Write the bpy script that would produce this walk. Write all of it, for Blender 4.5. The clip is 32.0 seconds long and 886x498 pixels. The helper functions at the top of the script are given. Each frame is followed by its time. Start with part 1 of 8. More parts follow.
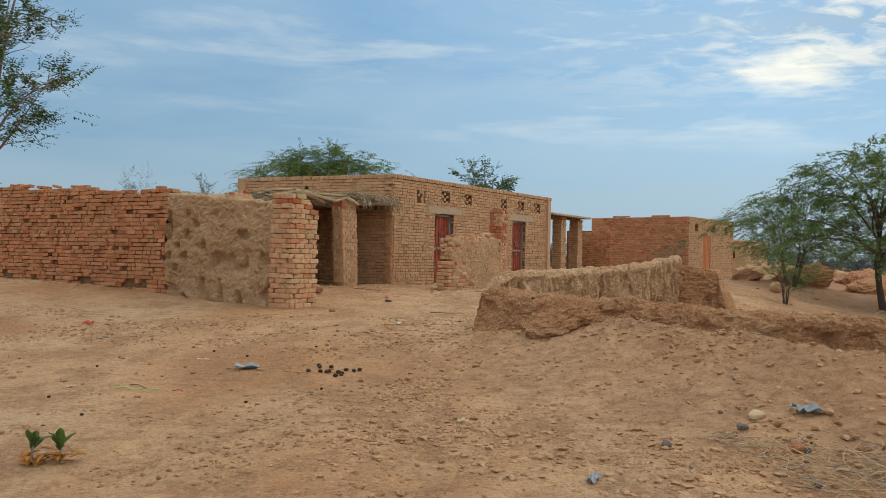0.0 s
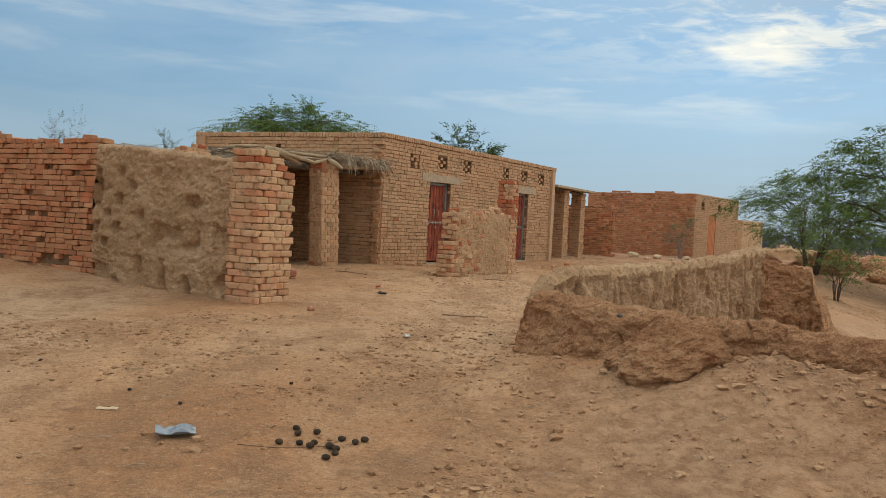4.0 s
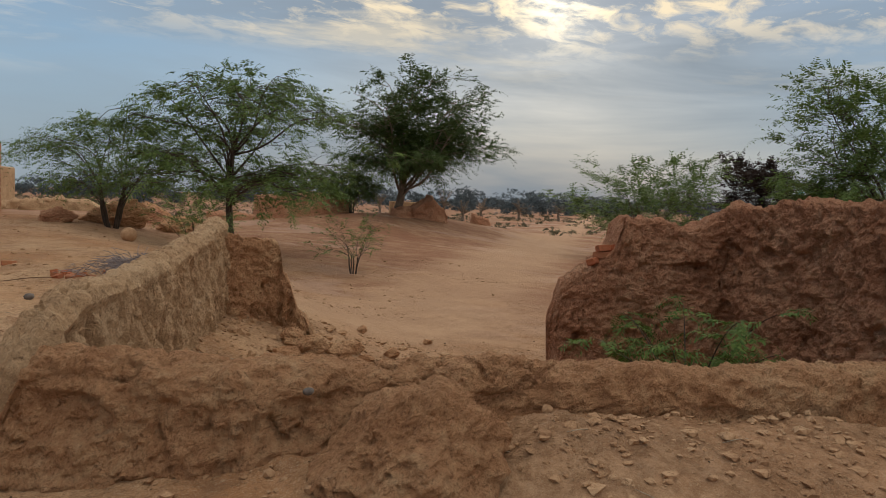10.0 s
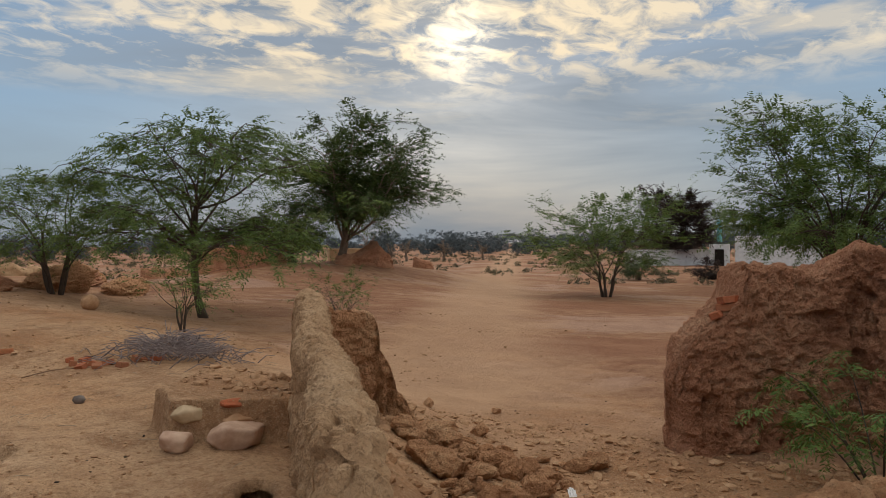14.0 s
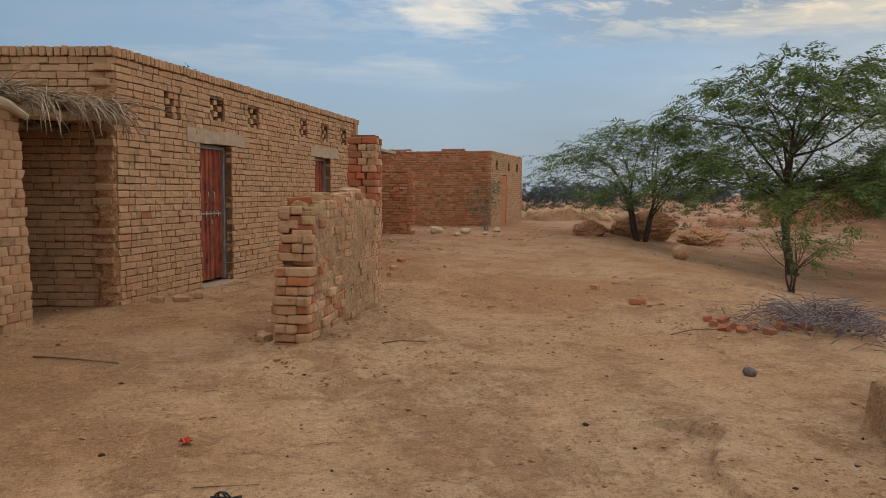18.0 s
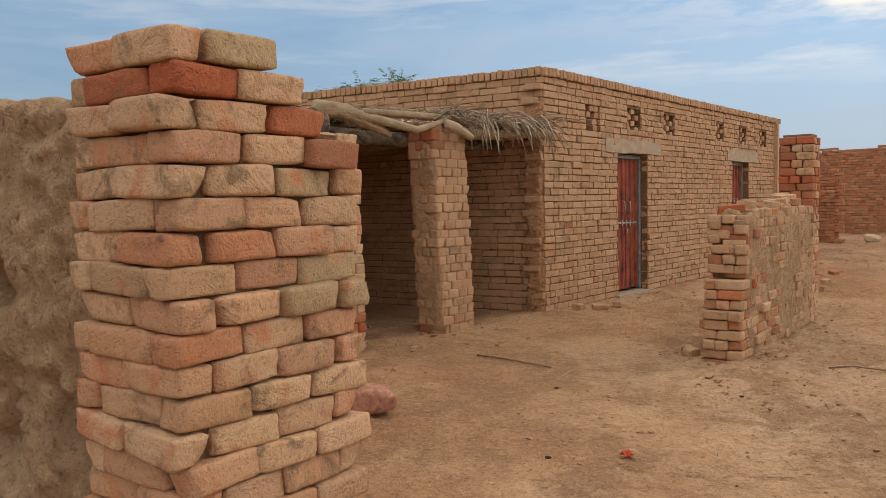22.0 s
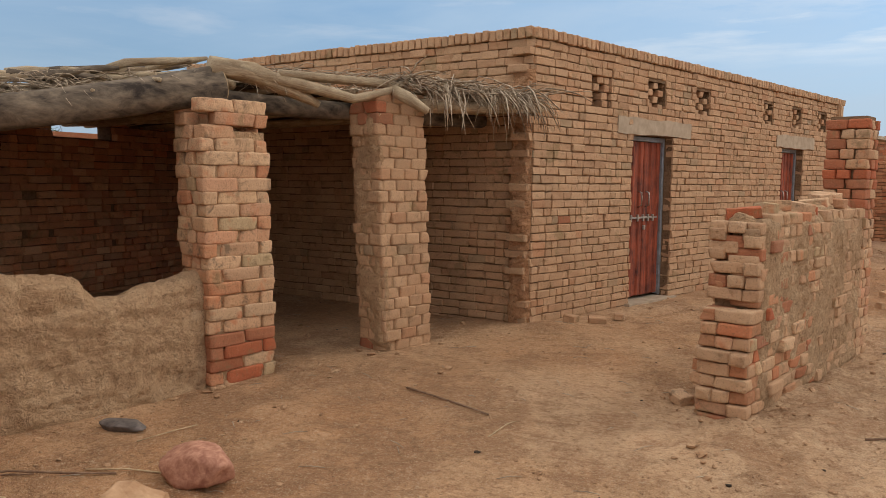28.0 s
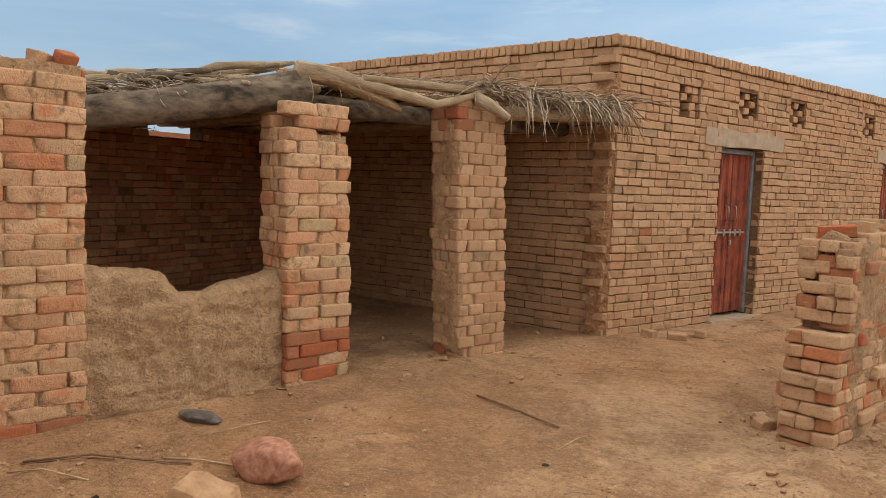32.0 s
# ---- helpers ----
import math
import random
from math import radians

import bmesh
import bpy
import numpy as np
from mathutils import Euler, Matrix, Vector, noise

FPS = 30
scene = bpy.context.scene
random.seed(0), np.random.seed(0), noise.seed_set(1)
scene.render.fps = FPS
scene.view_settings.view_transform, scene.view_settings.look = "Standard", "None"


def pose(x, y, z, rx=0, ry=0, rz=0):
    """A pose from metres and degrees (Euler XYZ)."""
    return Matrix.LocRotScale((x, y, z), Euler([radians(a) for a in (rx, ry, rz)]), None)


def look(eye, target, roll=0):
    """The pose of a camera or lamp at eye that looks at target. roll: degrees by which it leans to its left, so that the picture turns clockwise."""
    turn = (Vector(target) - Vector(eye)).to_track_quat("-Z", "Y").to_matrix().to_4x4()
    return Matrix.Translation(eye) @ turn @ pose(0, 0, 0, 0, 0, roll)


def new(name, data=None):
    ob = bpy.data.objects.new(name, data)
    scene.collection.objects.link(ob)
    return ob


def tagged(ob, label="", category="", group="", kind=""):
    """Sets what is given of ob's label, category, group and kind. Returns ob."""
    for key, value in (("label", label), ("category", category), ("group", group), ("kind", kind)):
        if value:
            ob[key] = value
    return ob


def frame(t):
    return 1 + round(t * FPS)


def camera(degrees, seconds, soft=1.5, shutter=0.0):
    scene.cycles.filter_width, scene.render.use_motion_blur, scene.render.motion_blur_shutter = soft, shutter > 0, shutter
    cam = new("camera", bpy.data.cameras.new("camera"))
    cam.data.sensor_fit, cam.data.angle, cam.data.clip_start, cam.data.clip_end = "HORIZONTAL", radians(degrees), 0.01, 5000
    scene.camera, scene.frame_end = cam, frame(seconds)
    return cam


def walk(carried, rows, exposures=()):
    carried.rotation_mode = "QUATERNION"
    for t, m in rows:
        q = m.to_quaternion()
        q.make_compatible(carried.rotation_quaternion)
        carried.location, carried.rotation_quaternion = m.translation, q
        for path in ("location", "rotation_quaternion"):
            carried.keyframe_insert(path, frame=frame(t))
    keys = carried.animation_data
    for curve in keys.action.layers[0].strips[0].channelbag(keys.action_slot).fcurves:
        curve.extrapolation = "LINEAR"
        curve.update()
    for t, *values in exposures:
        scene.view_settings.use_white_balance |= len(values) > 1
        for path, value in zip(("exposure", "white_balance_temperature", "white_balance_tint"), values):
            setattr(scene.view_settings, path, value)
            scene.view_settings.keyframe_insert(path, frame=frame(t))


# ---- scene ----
cam = camera(59.5, 32.0, 0.75)
PATH = [
    (0, (1.739, 0.6, 1.448), (1.489, 2.584, 1.465), 1.1),
    (0.5, (1.652, 1.041, 1.468), (1.348, 3.018, 1.486), 1.4),
    (1, (1.516, 1.399, 1.484), (1.166, 3.368, 1.503), 1.5),
    (1.5, (1.341, 1.878, 1.536), (0.954, 3.841, 1.548), 1.7),
    (2, (1.238, 2.314, 1.613), (0.824, 4.271, 1.622), 1.9),
    (2.5, (1.04, 2.714, 1.622), (0.635, 4.672, 1.601), 1.8),
    (3, (0.878, 3.044, 1.628), (0.494, 5.007, 1.588), 1.8),
    (3.5, (0.773, 3.502, 1.651), (0.473, 5.479, 1.613), 2.3),
    (4, (0.646, 3.998, 1.633), (0.477, 5.99, 1.57), 2.9),
    (4.5, (0.533, 4.446, 1.617), (0.468, 6.442, 1.527), 3.4),
    (6.5, (-0.192, 5.979, 1.806), (-0.032, 7.965, 1.624), 0.9),
    (7, (-0.354, 6.21, 1.861), (-0.024, 8.176, 1.692), 0.9),
    (7.5, (-0.4, 6.532, 1.857), (0.18, 8.442, 1.728), 1.4),
    (8, (-0.434, 6.885, 1.817), (0.404, 8.698, 1.715), 2.1),
    (8.5, (-0.501, 7.227, 1.826), (0.556, 8.923, 1.742), 2.2),
    (9, (-0.514, 7.572, 1.805), (0.728, 9.136, 1.712), 2.3),
    (9.5, (-0.557, 7.859, 1.788), (0.839, 9.286, 1.674), 2.1),
    (10, (-0.635, 8.145, 1.815), (0.873, 9.453, 1.691), 2.1),
    (10.5, (-0.643, 8.506, 1.789), (0.948, 9.711, 1.669), 2.9),
    (11, (-0.646, 8.864, 1.831), (1.022, 9.963, 1.718), 2.7),
    (11.5, (-0.748, 9.17, 1.879), (0.981, 10.168, 1.757), 1.7),
    (12, (-0.781, 9.498, 1.888), (0.974, 10.452, 1.78), 1.0),
    (12.5, (-0.768, 9.783, 1.94), (0.994, 10.727, 1.867), 0.3),
    (13, (-0.888, 10.041, 1.96), (0.862, 11.009, 1.917), -0.5),
    (13.5, (-1.014, 10.283, 1.949), (0.698, 11.317, 1.925), -0.6),
    (14, (-1.051, 10.612, 1.965), (0.597, 11.745, 1.95), -0.5),
    (14.5, (-1.137, 10.919, 1.937), (0.439, 12.149, 1.887), 0.3),
    (16.5, (-1.31, 11.936, 1.967), (-0.04, 13.456, 1.686), 2.0),
    (17, (-1.383, 11.972, 2.004), (-0.321, 13.652, 1.789), 1.0),
    (17.5, (-1.377, 12.02, 2.017), (-0.564, 13.84, 1.852), 0.8),
    (18, (-1.34, 12.085, 2.023), (-0.766, 13.996, 1.877), 0.3),
    (18.5, (-1.347, 12.086, 2.026), (-0.977, 14.046, 1.879), -0.2),
    (19, (-1.367, 12.088, 2.032), (-1.17, 14.071, 1.871), -0.3),
    (19.5, (-1.428, 12.063, 2.02), (-1.377, 14.055, 1.853), -0.1),
    (20, (-1.452, 12.071, 2.018), (-1.537, 14.062, 1.848), 0.2),
    (20.5, (-1.493, 12.08, 2.025), (-1.713, 14.06, 1.856), 0.2),
    (21, (-1.531, 12.092, 2.028), (-1.885, 14.054, 1.861), -0.3),
    (21.5, (-1.549, 12.135, 2.043), (-1.984, 14.082, 1.896), -0.9),
    (22, (-1.594, 12.241, 2.039), (-2.014, 14.193, 1.92), -1.1),
    (22.5, (-1.582, 12.326, 2.033), (-1.914, 14.295, 1.921), -1.4),
    (23, (-1.437, 12.418, 2.055), (-1.631, 14.404, 1.928), -1.2),
    (23.5, (-1.329, 12.496, 2.028), (-1.37, 14.491, 1.892), -1.2),
    (24, (-1.291, 12.672, 2.04), (-1.168, 14.662, 1.889), -1.1),
    (24.5, (-1.273, 12.894, 2.061), (-1.029, 14.872, 1.894), -1.4),
    (26.5, (-1.007, 13.761, 2.141), (-1.028, 15.75, 1.938), -0.8),
    (27, (-1.0, 13.897, 2.134), (-1.21, 15.876, 1.94), -0.5),
    (27.5, (-0.964, 14.019, 2.144), (-1.365, 15.97, 1.97), 0.1),
    (28, (-0.964, 14.077, 2.132), (-1.53, 15.986, 1.956), 0.6),
    (28.5, (-0.979, 14.087, 2.133), (-1.696, 15.946, 1.954), 1.0),
    (29, (-0.991, 14.079, 2.139), (-1.844, 15.879, 1.953), 1.2),
    (29.5, (-1.003, 14.066, 2.139), (-1.971, 15.806, 1.954), 1.5),
    (30, (-1.013, 14.053, 2.141), (-2.062, 15.746, 1.957), 1.9),
    (30.5, (-1.01, 14.045, 2.146), (-2.089, 15.72, 1.965), 2.2),
    (31, (-0.999, 14.045, 2.151), (-2.034, 15.747, 1.976), 2.5),
    (31.5, (-0.963, 14.06, 2.152), (-1.898, 15.819, 1.977), 2.5),
    (32, (-0.949, 14.107, 2.133), (-1.708, 15.951, 1.969), 2.2),
]
walk(cam, [(t, look(eye, target, roll)) for t, eye, target, roll in PATH], exposures=[(0, 0.02, 6300, 5), (4, 0.01, 6350, 6), (7, 0.12, 6150, 5), (9, -0.46, 6600, 10), (11, -0.48, 6500, 10), (13, -0.43, 6500, 10), (14.5, -0.54, 6600, 12), (17, -0.30, 6050, 9), (18, -0.35, 6500, 11), (19, -0.34, 6600, 12), (21, 0.10, 6700, 14), (23, 0.02, 6650, 13), (24.5, -0.01, 6500, 12), (27, 0.02, 6350, 12), (28, 0.15, 6450, 13), (30.5, 0.39, 6650, 14), (32, 0.32, 6700, 12)])

# ---- world, sun and exposure ----
SUN_AZ, SUN_EL = radians(33.2), radians(14.5)
SUN_DIR = Vector((math.cos(SUN_AZ) * math.cos(SUN_EL), math.sin(SUN_AZ) * math.cos(SUN_EL), math.sin(SUN_EL)))


def node(nt, kind, **inputs):
    n = nt.nodes.new(kind)
    for key, value in inputs.items():
        sock = n.inputs[int(key[1:])] if key[0] == "i" and key[1:].isdigit() else n.inputs[key.replace("_", " ")]
        if isinstance(value, bpy.types.NodeSocket):
            nt.links.new(value, sock)
        else:
            sock.default_value = value
    return n


def math_node(nt, op, a, b=0.0, clamp=False):
    n = nt.nodes.new("ShaderNodeMath")
    n.operation, n.use_clamp = op, clamp
    for i, v in enumerate((a, b)):
        if isinstance(v, bpy.types.NodeSocket):
            nt.links.new(v, n.inputs[i])
        else:
            n.inputs[i].default_value = v
    return n.outputs[0]


def ramp(nt, fac, stops, mode="LINEAR"):
    n = nt.nodes.new("ShaderNodeValToRGB")
    n.color_ramp.interpolation = mode
    els = n.color_ramp.elements
    while len(els) < len(stops):
        els.new(0.5)
    for e, (p, c) in zip(els, stops):
        e.position = p
        e.color = (*c, 1) if not isinstance(c, (int, float)) else (c, c, c, 1)
    nt.links.new(fac, n.inputs[0])
    return n.outputs[0]


def mix(nt, fac, a, b, blend="MIX"):
    n = nt.nodes.new("ShaderNodeMix")
    n.data_type, n.blend_type = "RGBA", blend
    for sock, v in ((n.inputs[0], fac), (n.inputs[6], a), (n.inputs[7], b)):
        if isinstance(v, bpy.types.NodeSocket):
            nt.links.new(v, sock)
        else:
            sock.default_value = (*v, 1) if isinstance(v, tuple) and len(v) == 3 else v
    return n.outputs[2]


def noise_out_world(nt, vec, scale, detail, rough, dist):
    return node(nt, "ShaderNodeTexNoise", Vector=vec, Scale=scale, Detail=detail, Roughness=rough, Distortion=dist).outputs[0]


def make_world():
    w = bpy.data.worlds.new("cloudy_sky")
    scene.world = w
    w.use_nodes = True
    nt = w.node_tree
    nt.nodes.clear()
    out = nt.nodes.new("ShaderNodeOutputWorld")
    bg = nt.nodes.new("ShaderNodeBackground")
    sky = nt.nodes.new("ShaderNodeTexSky")
    sky.sky_type, sky.sun_disc = "NISHITA", False
    sky.sun_elevation, sky.sun_rotation = SUN_EL, math.pi / 2 - SUN_AZ
    tc = nt.nodes.new("ShaderNodeTexCoord").outputs["Generated"]
    sep = node(nt, "ShaderNodeSeparateXYZ", Vector=tc)
    z = math_node(nt, "MAXIMUM", sep.outputs[2], 0.0)
    zz = math_node(nt, "ADD", z, 0.12)
    lit = node(nt, "ShaderNodeVectorMath", i0=tc)
    lit.operation = "DOT_PRODUCT"
    lit.inputs[1].default_value = SUN_DIR
    cosang = math_node(nt, "MAXIMUM", lit.outputs["Value"], 0.0)
    toward = ramp(nt, cosang, [(0.35, 0.0), (0.97, 1.0)])
    # clear blue, paler to the horizon, grey-blue under the sun
    blue = ramp(nt, z, [(0.0, (0.46, 0.58, 0.68)), (0.10, (0.36, 0.56, 0.76)), (0.30, (0.29, 0.53, 0.84)), (0.7, (0.20, 0.40, 0.74))])
    sky_dim = node(nt, "ShaderNodeVectorMath", i0=sky.outputs[0])
    sky_dim.operation = "SCALE"
    sky_dim.inputs["Scale"].default_value = 0.09
    blue = mix(nt, 0.2, blue, sky_dim.outputs[0])
    # thin veil and long level wisps
    azi = math_node(nt, "ARCTAN2", sep.outputs[0], sep.outputs[1])
    band = node(nt, "ShaderNodeCombineXYZ", X=math_node(nt, "MULTIPLY", azi, 1.5), Y=math_node(nt, "MULTIPLY", z, 8.5), Z=0.0).outputs[0]
    veil = noise_out_world(nt, band, 1.2, 5.0, 0.55, 0.5)
    wisp = noise_out_world(nt, node(nt, "ShaderNodeMapping", Vector=band, Location=(3.1, 1.7, 0), Scale=(1.5, 1.55, 1)).outputs[0], 1.5, 7.0, 0.58, 0.25)
    veil_m = ramp(nt, veil, [(0.36, 0.0), (0.66, 1.0)])
    wisp_m = ramp(nt, wisp, [(0.53, 0.0), (0.66, 1.0)])
    base = mix(nt, math_node(nt, "MULTIPLY", veil_m, math_node(nt, "ADD", math_node(nt, "MULTIPLY", toward, 0.45), 0.42)), blue, mix(nt, toward, (0.58, 0.72, 0.84), (0.35, 0.43, 0.51)))
    base = mix(nt, math_node(nt, "MULTIPLY", wisp_m, math_node(nt, "MULTIPLY", math_node(nt, "ADD", math_node(nt, "MULTIPLY", toward, 0.6), 0.34), ramp(nt, z, [(0.12, 0.0), (0.22, 1.0)]))), base, mix(nt, toward, (0.90, 0.92, 0.92), (1.12, 1.0, 0.78)))
    # torn cells of cloud round the hidden sun
    flat = node(nt, "ShaderNodeCombineXYZ", X=math_node(nt, "DIVIDE", sep.outputs[0], zz), Y=math_node(nt, "DIVIDE", sep.outputs[1], zz), Z=0.0)
    mp = node(nt, "ShaderNodeMapping", Vector=flat.outputs[0], Rotation=(0, 0, radians(-32)), Scale=(0.85, 1.15, 1))
    big = noise_out_world(nt, mp.outputs[0], 1.6, 4.0, 0.5, 0.3)
    cells = noise_out_world(nt, mp.outputs[0], 7.5, 6.0, 0.60, 0.5)
    cover = math_node(nt, "ADD", math_node(nt, "MULTIPLY", cells, 0.55), math_node(nt, "MULTIPLY", big, 0.45))
    near = math_node(nt, "MULTIPLY", math_node(nt, "POWER", cosang, 5.0), ramp(nt, z, [(0.175, 0.0), (0.235, 1.0)]))
    torn = math_node(nt, "MULTIPLY", ramp(nt, cover, [(0.465, 0.0), (0.575, 1.0)]), near)
    base = mix(nt, math_node(nt, "MULTIPLY", near, 0.45), base, (0.42, 0.49, 0.58))
    deck = mix(nt, torn, base, (1.50, 1.26, 0.88))
    haze = ramp(nt, z, [(0.0, 1.0), (0.14, 0.0)])
    deck = mix(nt, math_node(nt, "MULTIPLY", haze, 0.75), deck, mix(nt, toward, (0.44, 0.56, 0.66), (0.27, 0.34, 0.41)))
    # the thin overcast brightens towards the zenith
    deck = mix(nt, ramp(nt, z, [(0.40, 0.0), (0.75, 1.0)]), deck, (1.30, 1.24, 1.15))
    south = ramp(nt, math_node(nt, "MULTIPLY", sep.outputs[1], -1.0), [(0.12, 0.0), (0.65, 0.95)])
    deck = mix(nt, math_node(nt, "MULTIPLY", south, ramp(nt, z, [(0.0, 0.0), (0.12, 1.0)])), deck, (1.08, 1.06, 1.02))
    away = ramp(nt, math_node(nt, "ADD", math_node(nt, "MULTIPLY", lit.outputs["Value"], 0.5), 0.5), [(0.20, 0.80), (0.45, 0.78), (0.68, 0.86), (0.88, 1.10), (0.96, 1.0), (1.0, 0.92)])
    deck = mix(nt, ramp(nt, z, [(0.30, 1.0), (0.55, 0.0)]), deck, mix(nt, 1.0, deck, away, "MULTIPLY"))
    core = math_node(nt, "POWER", cosang, 160.0)
    core2 = math_node(nt, "POWER", cosang, 900.0)
    boost = math_node(nt, "MULTIPLY", math_node(nt, "ADD", math_node(nt, "MULTIPLY", core, 0.04), math_node(nt, "MULTIPLY", core2, 0.45)), math_node(nt, "ADD", math_node(nt, "MULTIPLY", ramp(nt, cover, [(0.44, 0.0), (0.56, 1.0)]), 0.9), 0.15))
    add = mix(nt, 1.0, deck, mix(nt, math_node(nt, "MINIMUM", boost, 1.0), (0.0, 0.0, 0.0), (2.4, 2.1, 1.5)), "ADD")
    nt.links.new(add, bg.inputs[0])
    bg.inputs[1].default_value = SKY_STRENGTH
    nt.links.new(bg.outputs[0], out.inputs[0])


SKY_STRENGTH = 1.0
make_world()
sun = new("sun", bpy.data.lights.new("sun", "SUN"))
sun.data.energy, sun.data.angle, sun.data.color = 1.15, radians(40), (1.0, 0.90, 0.74)
sun.matrix_world = look(SUN_DIR * 50, (0, 0, 0))

# ---- numeric noise ----
RNG = np.random.RandomState(11)
TABLE = RNG.rand(65536)


def vnoise(x, y, z):
    """Smooth value noise in 0..1 on arrays."""
    x, y, z = np.broadcast_arrays(np.asarray(x, float), np.asarray(y, float), np.asarray(z, float))
    xi, yi, zi = (np.floor(a).astype(np.int64) for a in (x, y, z))
    f = [a - b for a, b in ((x, xi), (y, yi), (z, zi))]
    f = [a * a * (3 - 2 * a) for a in f]
    out = 0
    for dx in (0, 1):
        for dy in (0, 1):
            for dz in (0, 1):
                h = TABLE[((xi + dx) * 7349 + (yi + dy) * 2969 + (zi + dz) * 19349) & 65535]
                out = out + h * (f[0] if dx else 1 - f[0]) * (f[1] if dy else 1 - f[1]) * (f[2] if dz else 1 - f[2])
    return out


def fbm(x, y, z=0.0, octaves=4, gain=0.5):
    total, amp, k, norm = 0, 1.0, 1.0, 0
    for i in range(octaves):
        total = total + amp * vnoise(np.asarray(x) * k + 17.3 * i, np.asarray(y) * k - 9.1 * i, np.asarray(z) * k + 3.7 * i)
        norm += amp
        amp *= gain
        k *= 2.03
    return total / norm


def smooth(a, b, v):
    t = np.clip((v - a) / (b - a), 0, 1)
    return t * t * (3 - 2 * t)


# ---- the lie of the land ----
def ground_z(x, y, fine=True):
    x, y = np.asarray(x, float), np.asarray(y, float)
    top = np.interp(y, (-30, 0, 9, 12.5, 16, 20, 26, 40, 90), (-0.35, -0.14, 0.12, 0.36, 0.50, 0.60, 0.58, 0.72, 0.4))
    top = top + 0.12 * smooth(-5, -10, x) * smooth(8, 14, y)
    # earth heaped against the outer side of the low wall
    u = (x - 1.75) * 0.78 - (y - 11.2) * 0.63
    v = (x - 1.75) * 0.63 + (y - 11.2) * 0.78
    heap = smooth(-2.6, -0.2, v) * smooth(1.2, -0.2, v) * smooth(-1.6, 0.6, u) * smooth(14, 3, u)
    top = top + 0.30 * heap
    top = top + 0.20 * smooth(-1.5, -0.2, v) * smooth(0.7, 0.0, v) * smooth(0.5, 1.5, u) * smooth(8.5, 5.5, u)
    low = np.interp(y, (-30, 5, 16, 22, 30, 36, 60), (-0.5, -0.35, -0.42, -0.46, -0.10, 0.05, -0.3))
    far = smooth(16, 40, x)
    low = low * (1 - far) + (-0.86) * far
    low = low + 1.75 * np.exp(-(((x - 36) / 11) ** 2 + ((y - 44.5) / 7) ** 2))
    edge = np.interp(y, (-40, 12.2, 15.7, 17.0, 23, 32, 45, 90), (-40, 0.9, 4.2, 5.2, 7.4, 9.9, 17, 40))
    d = np.minimum(v, (x - edge) * 0.72)
    w = smooth(np.interp(y, (12, 16, 19), (-0.1, -0.3, -0.9)), np.interp(y, (12, 15, 19), (1.3, 2.2, 3.4)), d)
    w = np.where(y < 12.2, smooth(0.0, 1.3, v), w)
    g = top * (1 - w) + low * w
    # a raised earth bench behind the ruin and a pit beside it
    ragged = 0.07 * (fbm(x / 0.20, y / 0.20, 6.0, 3) - 0.5)
    inside = 9.0
    for (ax, ay), (bx, by) in (((3.2, 14.88), (2.47, 15.50)), ((2.47, 15.50), (2.74, 16.05)), ((2.74, 16.05), (4.1, 16.8)), ((4.1, 16.8), (4.6, 16.0)), ((4.6, 16.0), (3.2, 14.88))):
        ln = math.hypot(bx - ax, by - ay)
        inside = np.minimum(inside, ((x - ax) * (by - ay) - (y - ay) * (bx - ax)) / ln)
    g = g + 0.31 * smooth(-0.02, 0.035, inside + ragged) * smooth(4.7, 3.6, x)
    hole = np.hypot(((x - 2.20) * 0.80 + (y - 14.27) * 0.6) / 0.30, ((x - 2.20) * -0.6 + (y - 14.27) * 0.8) / 0.22)
    g = g - 0.75 * smooth(1.10, 0.97, hole + ragged * 3.0)
    # an edge where a trodden crust has broken away
    edge_x = np.interp(y, (14.8, 15.0, 15.24, 15.6, 15.88, 16.0, 16.09, 16.54), (0.4, 0.7, 1.19, 1.28, 1.45, 1.6, 1.72, 1.32)) + 0.7 * ragged
    g = g + 0.07 * smooth(-0.015, 0.02, x - edge_x) * smooth(0.9, 0.1, x - edge_x) * smooth(14.9, 15.1, y) * smooth(16.6, 16.3, y)
    r = np.hypot(x - 5, y - 20)
    g = g * smooth(400, 90, r) - 0.8 * smooth(60, 300, r)
    g = g + 0.22 * (fbm(x / 9, y / 9, 1.0, 3) - 0.5) * smooth(15, 45, r)
    if fine:
        near = smooth(70, 25, r)
        g = g + near * (0.085 * (fbm(x / 1.3, y / 1.3, 4.0, 4) - 0.5) + 0.030 * (fbm(x / 0.22, y / 0.22, 8.0, 3, 0.6) - 0.5))
        # trodden and scraped patches
        rough = smooth(0.52, 0.62, fbm(x / 2.6, y / 2.6, 21.0, 3)) + 0.8 * heap
        g = g + near * rough * 0.10 * (fbm(x / 0.17, y / 0.20, 13.0, 3, 0.62) - 0.5)
    return g


def gz(x, y):
    return float(ground_z(np.array([x]), np.array([y]))[0])


# ---- materials ----
def material(name):
    m = bpy.data.materials.new(name)
    m.use_nodes = True
    nt = m.node_tree
    return m, nt, nt.nodes["Principled BSDF"]


def position(nt):
    return nt.nodes.new("ShaderNodeNewGeometry").outputs["Position"]


def noise_out(nt, vec, scale, detail=5.0, rough=0.55, dist=0.0):
    return node(nt, "ShaderNodeTexNoise", Vector=vec, Scale=scale, Detail=detail, Roughness=rough, Distortion=dist).outputs[0]


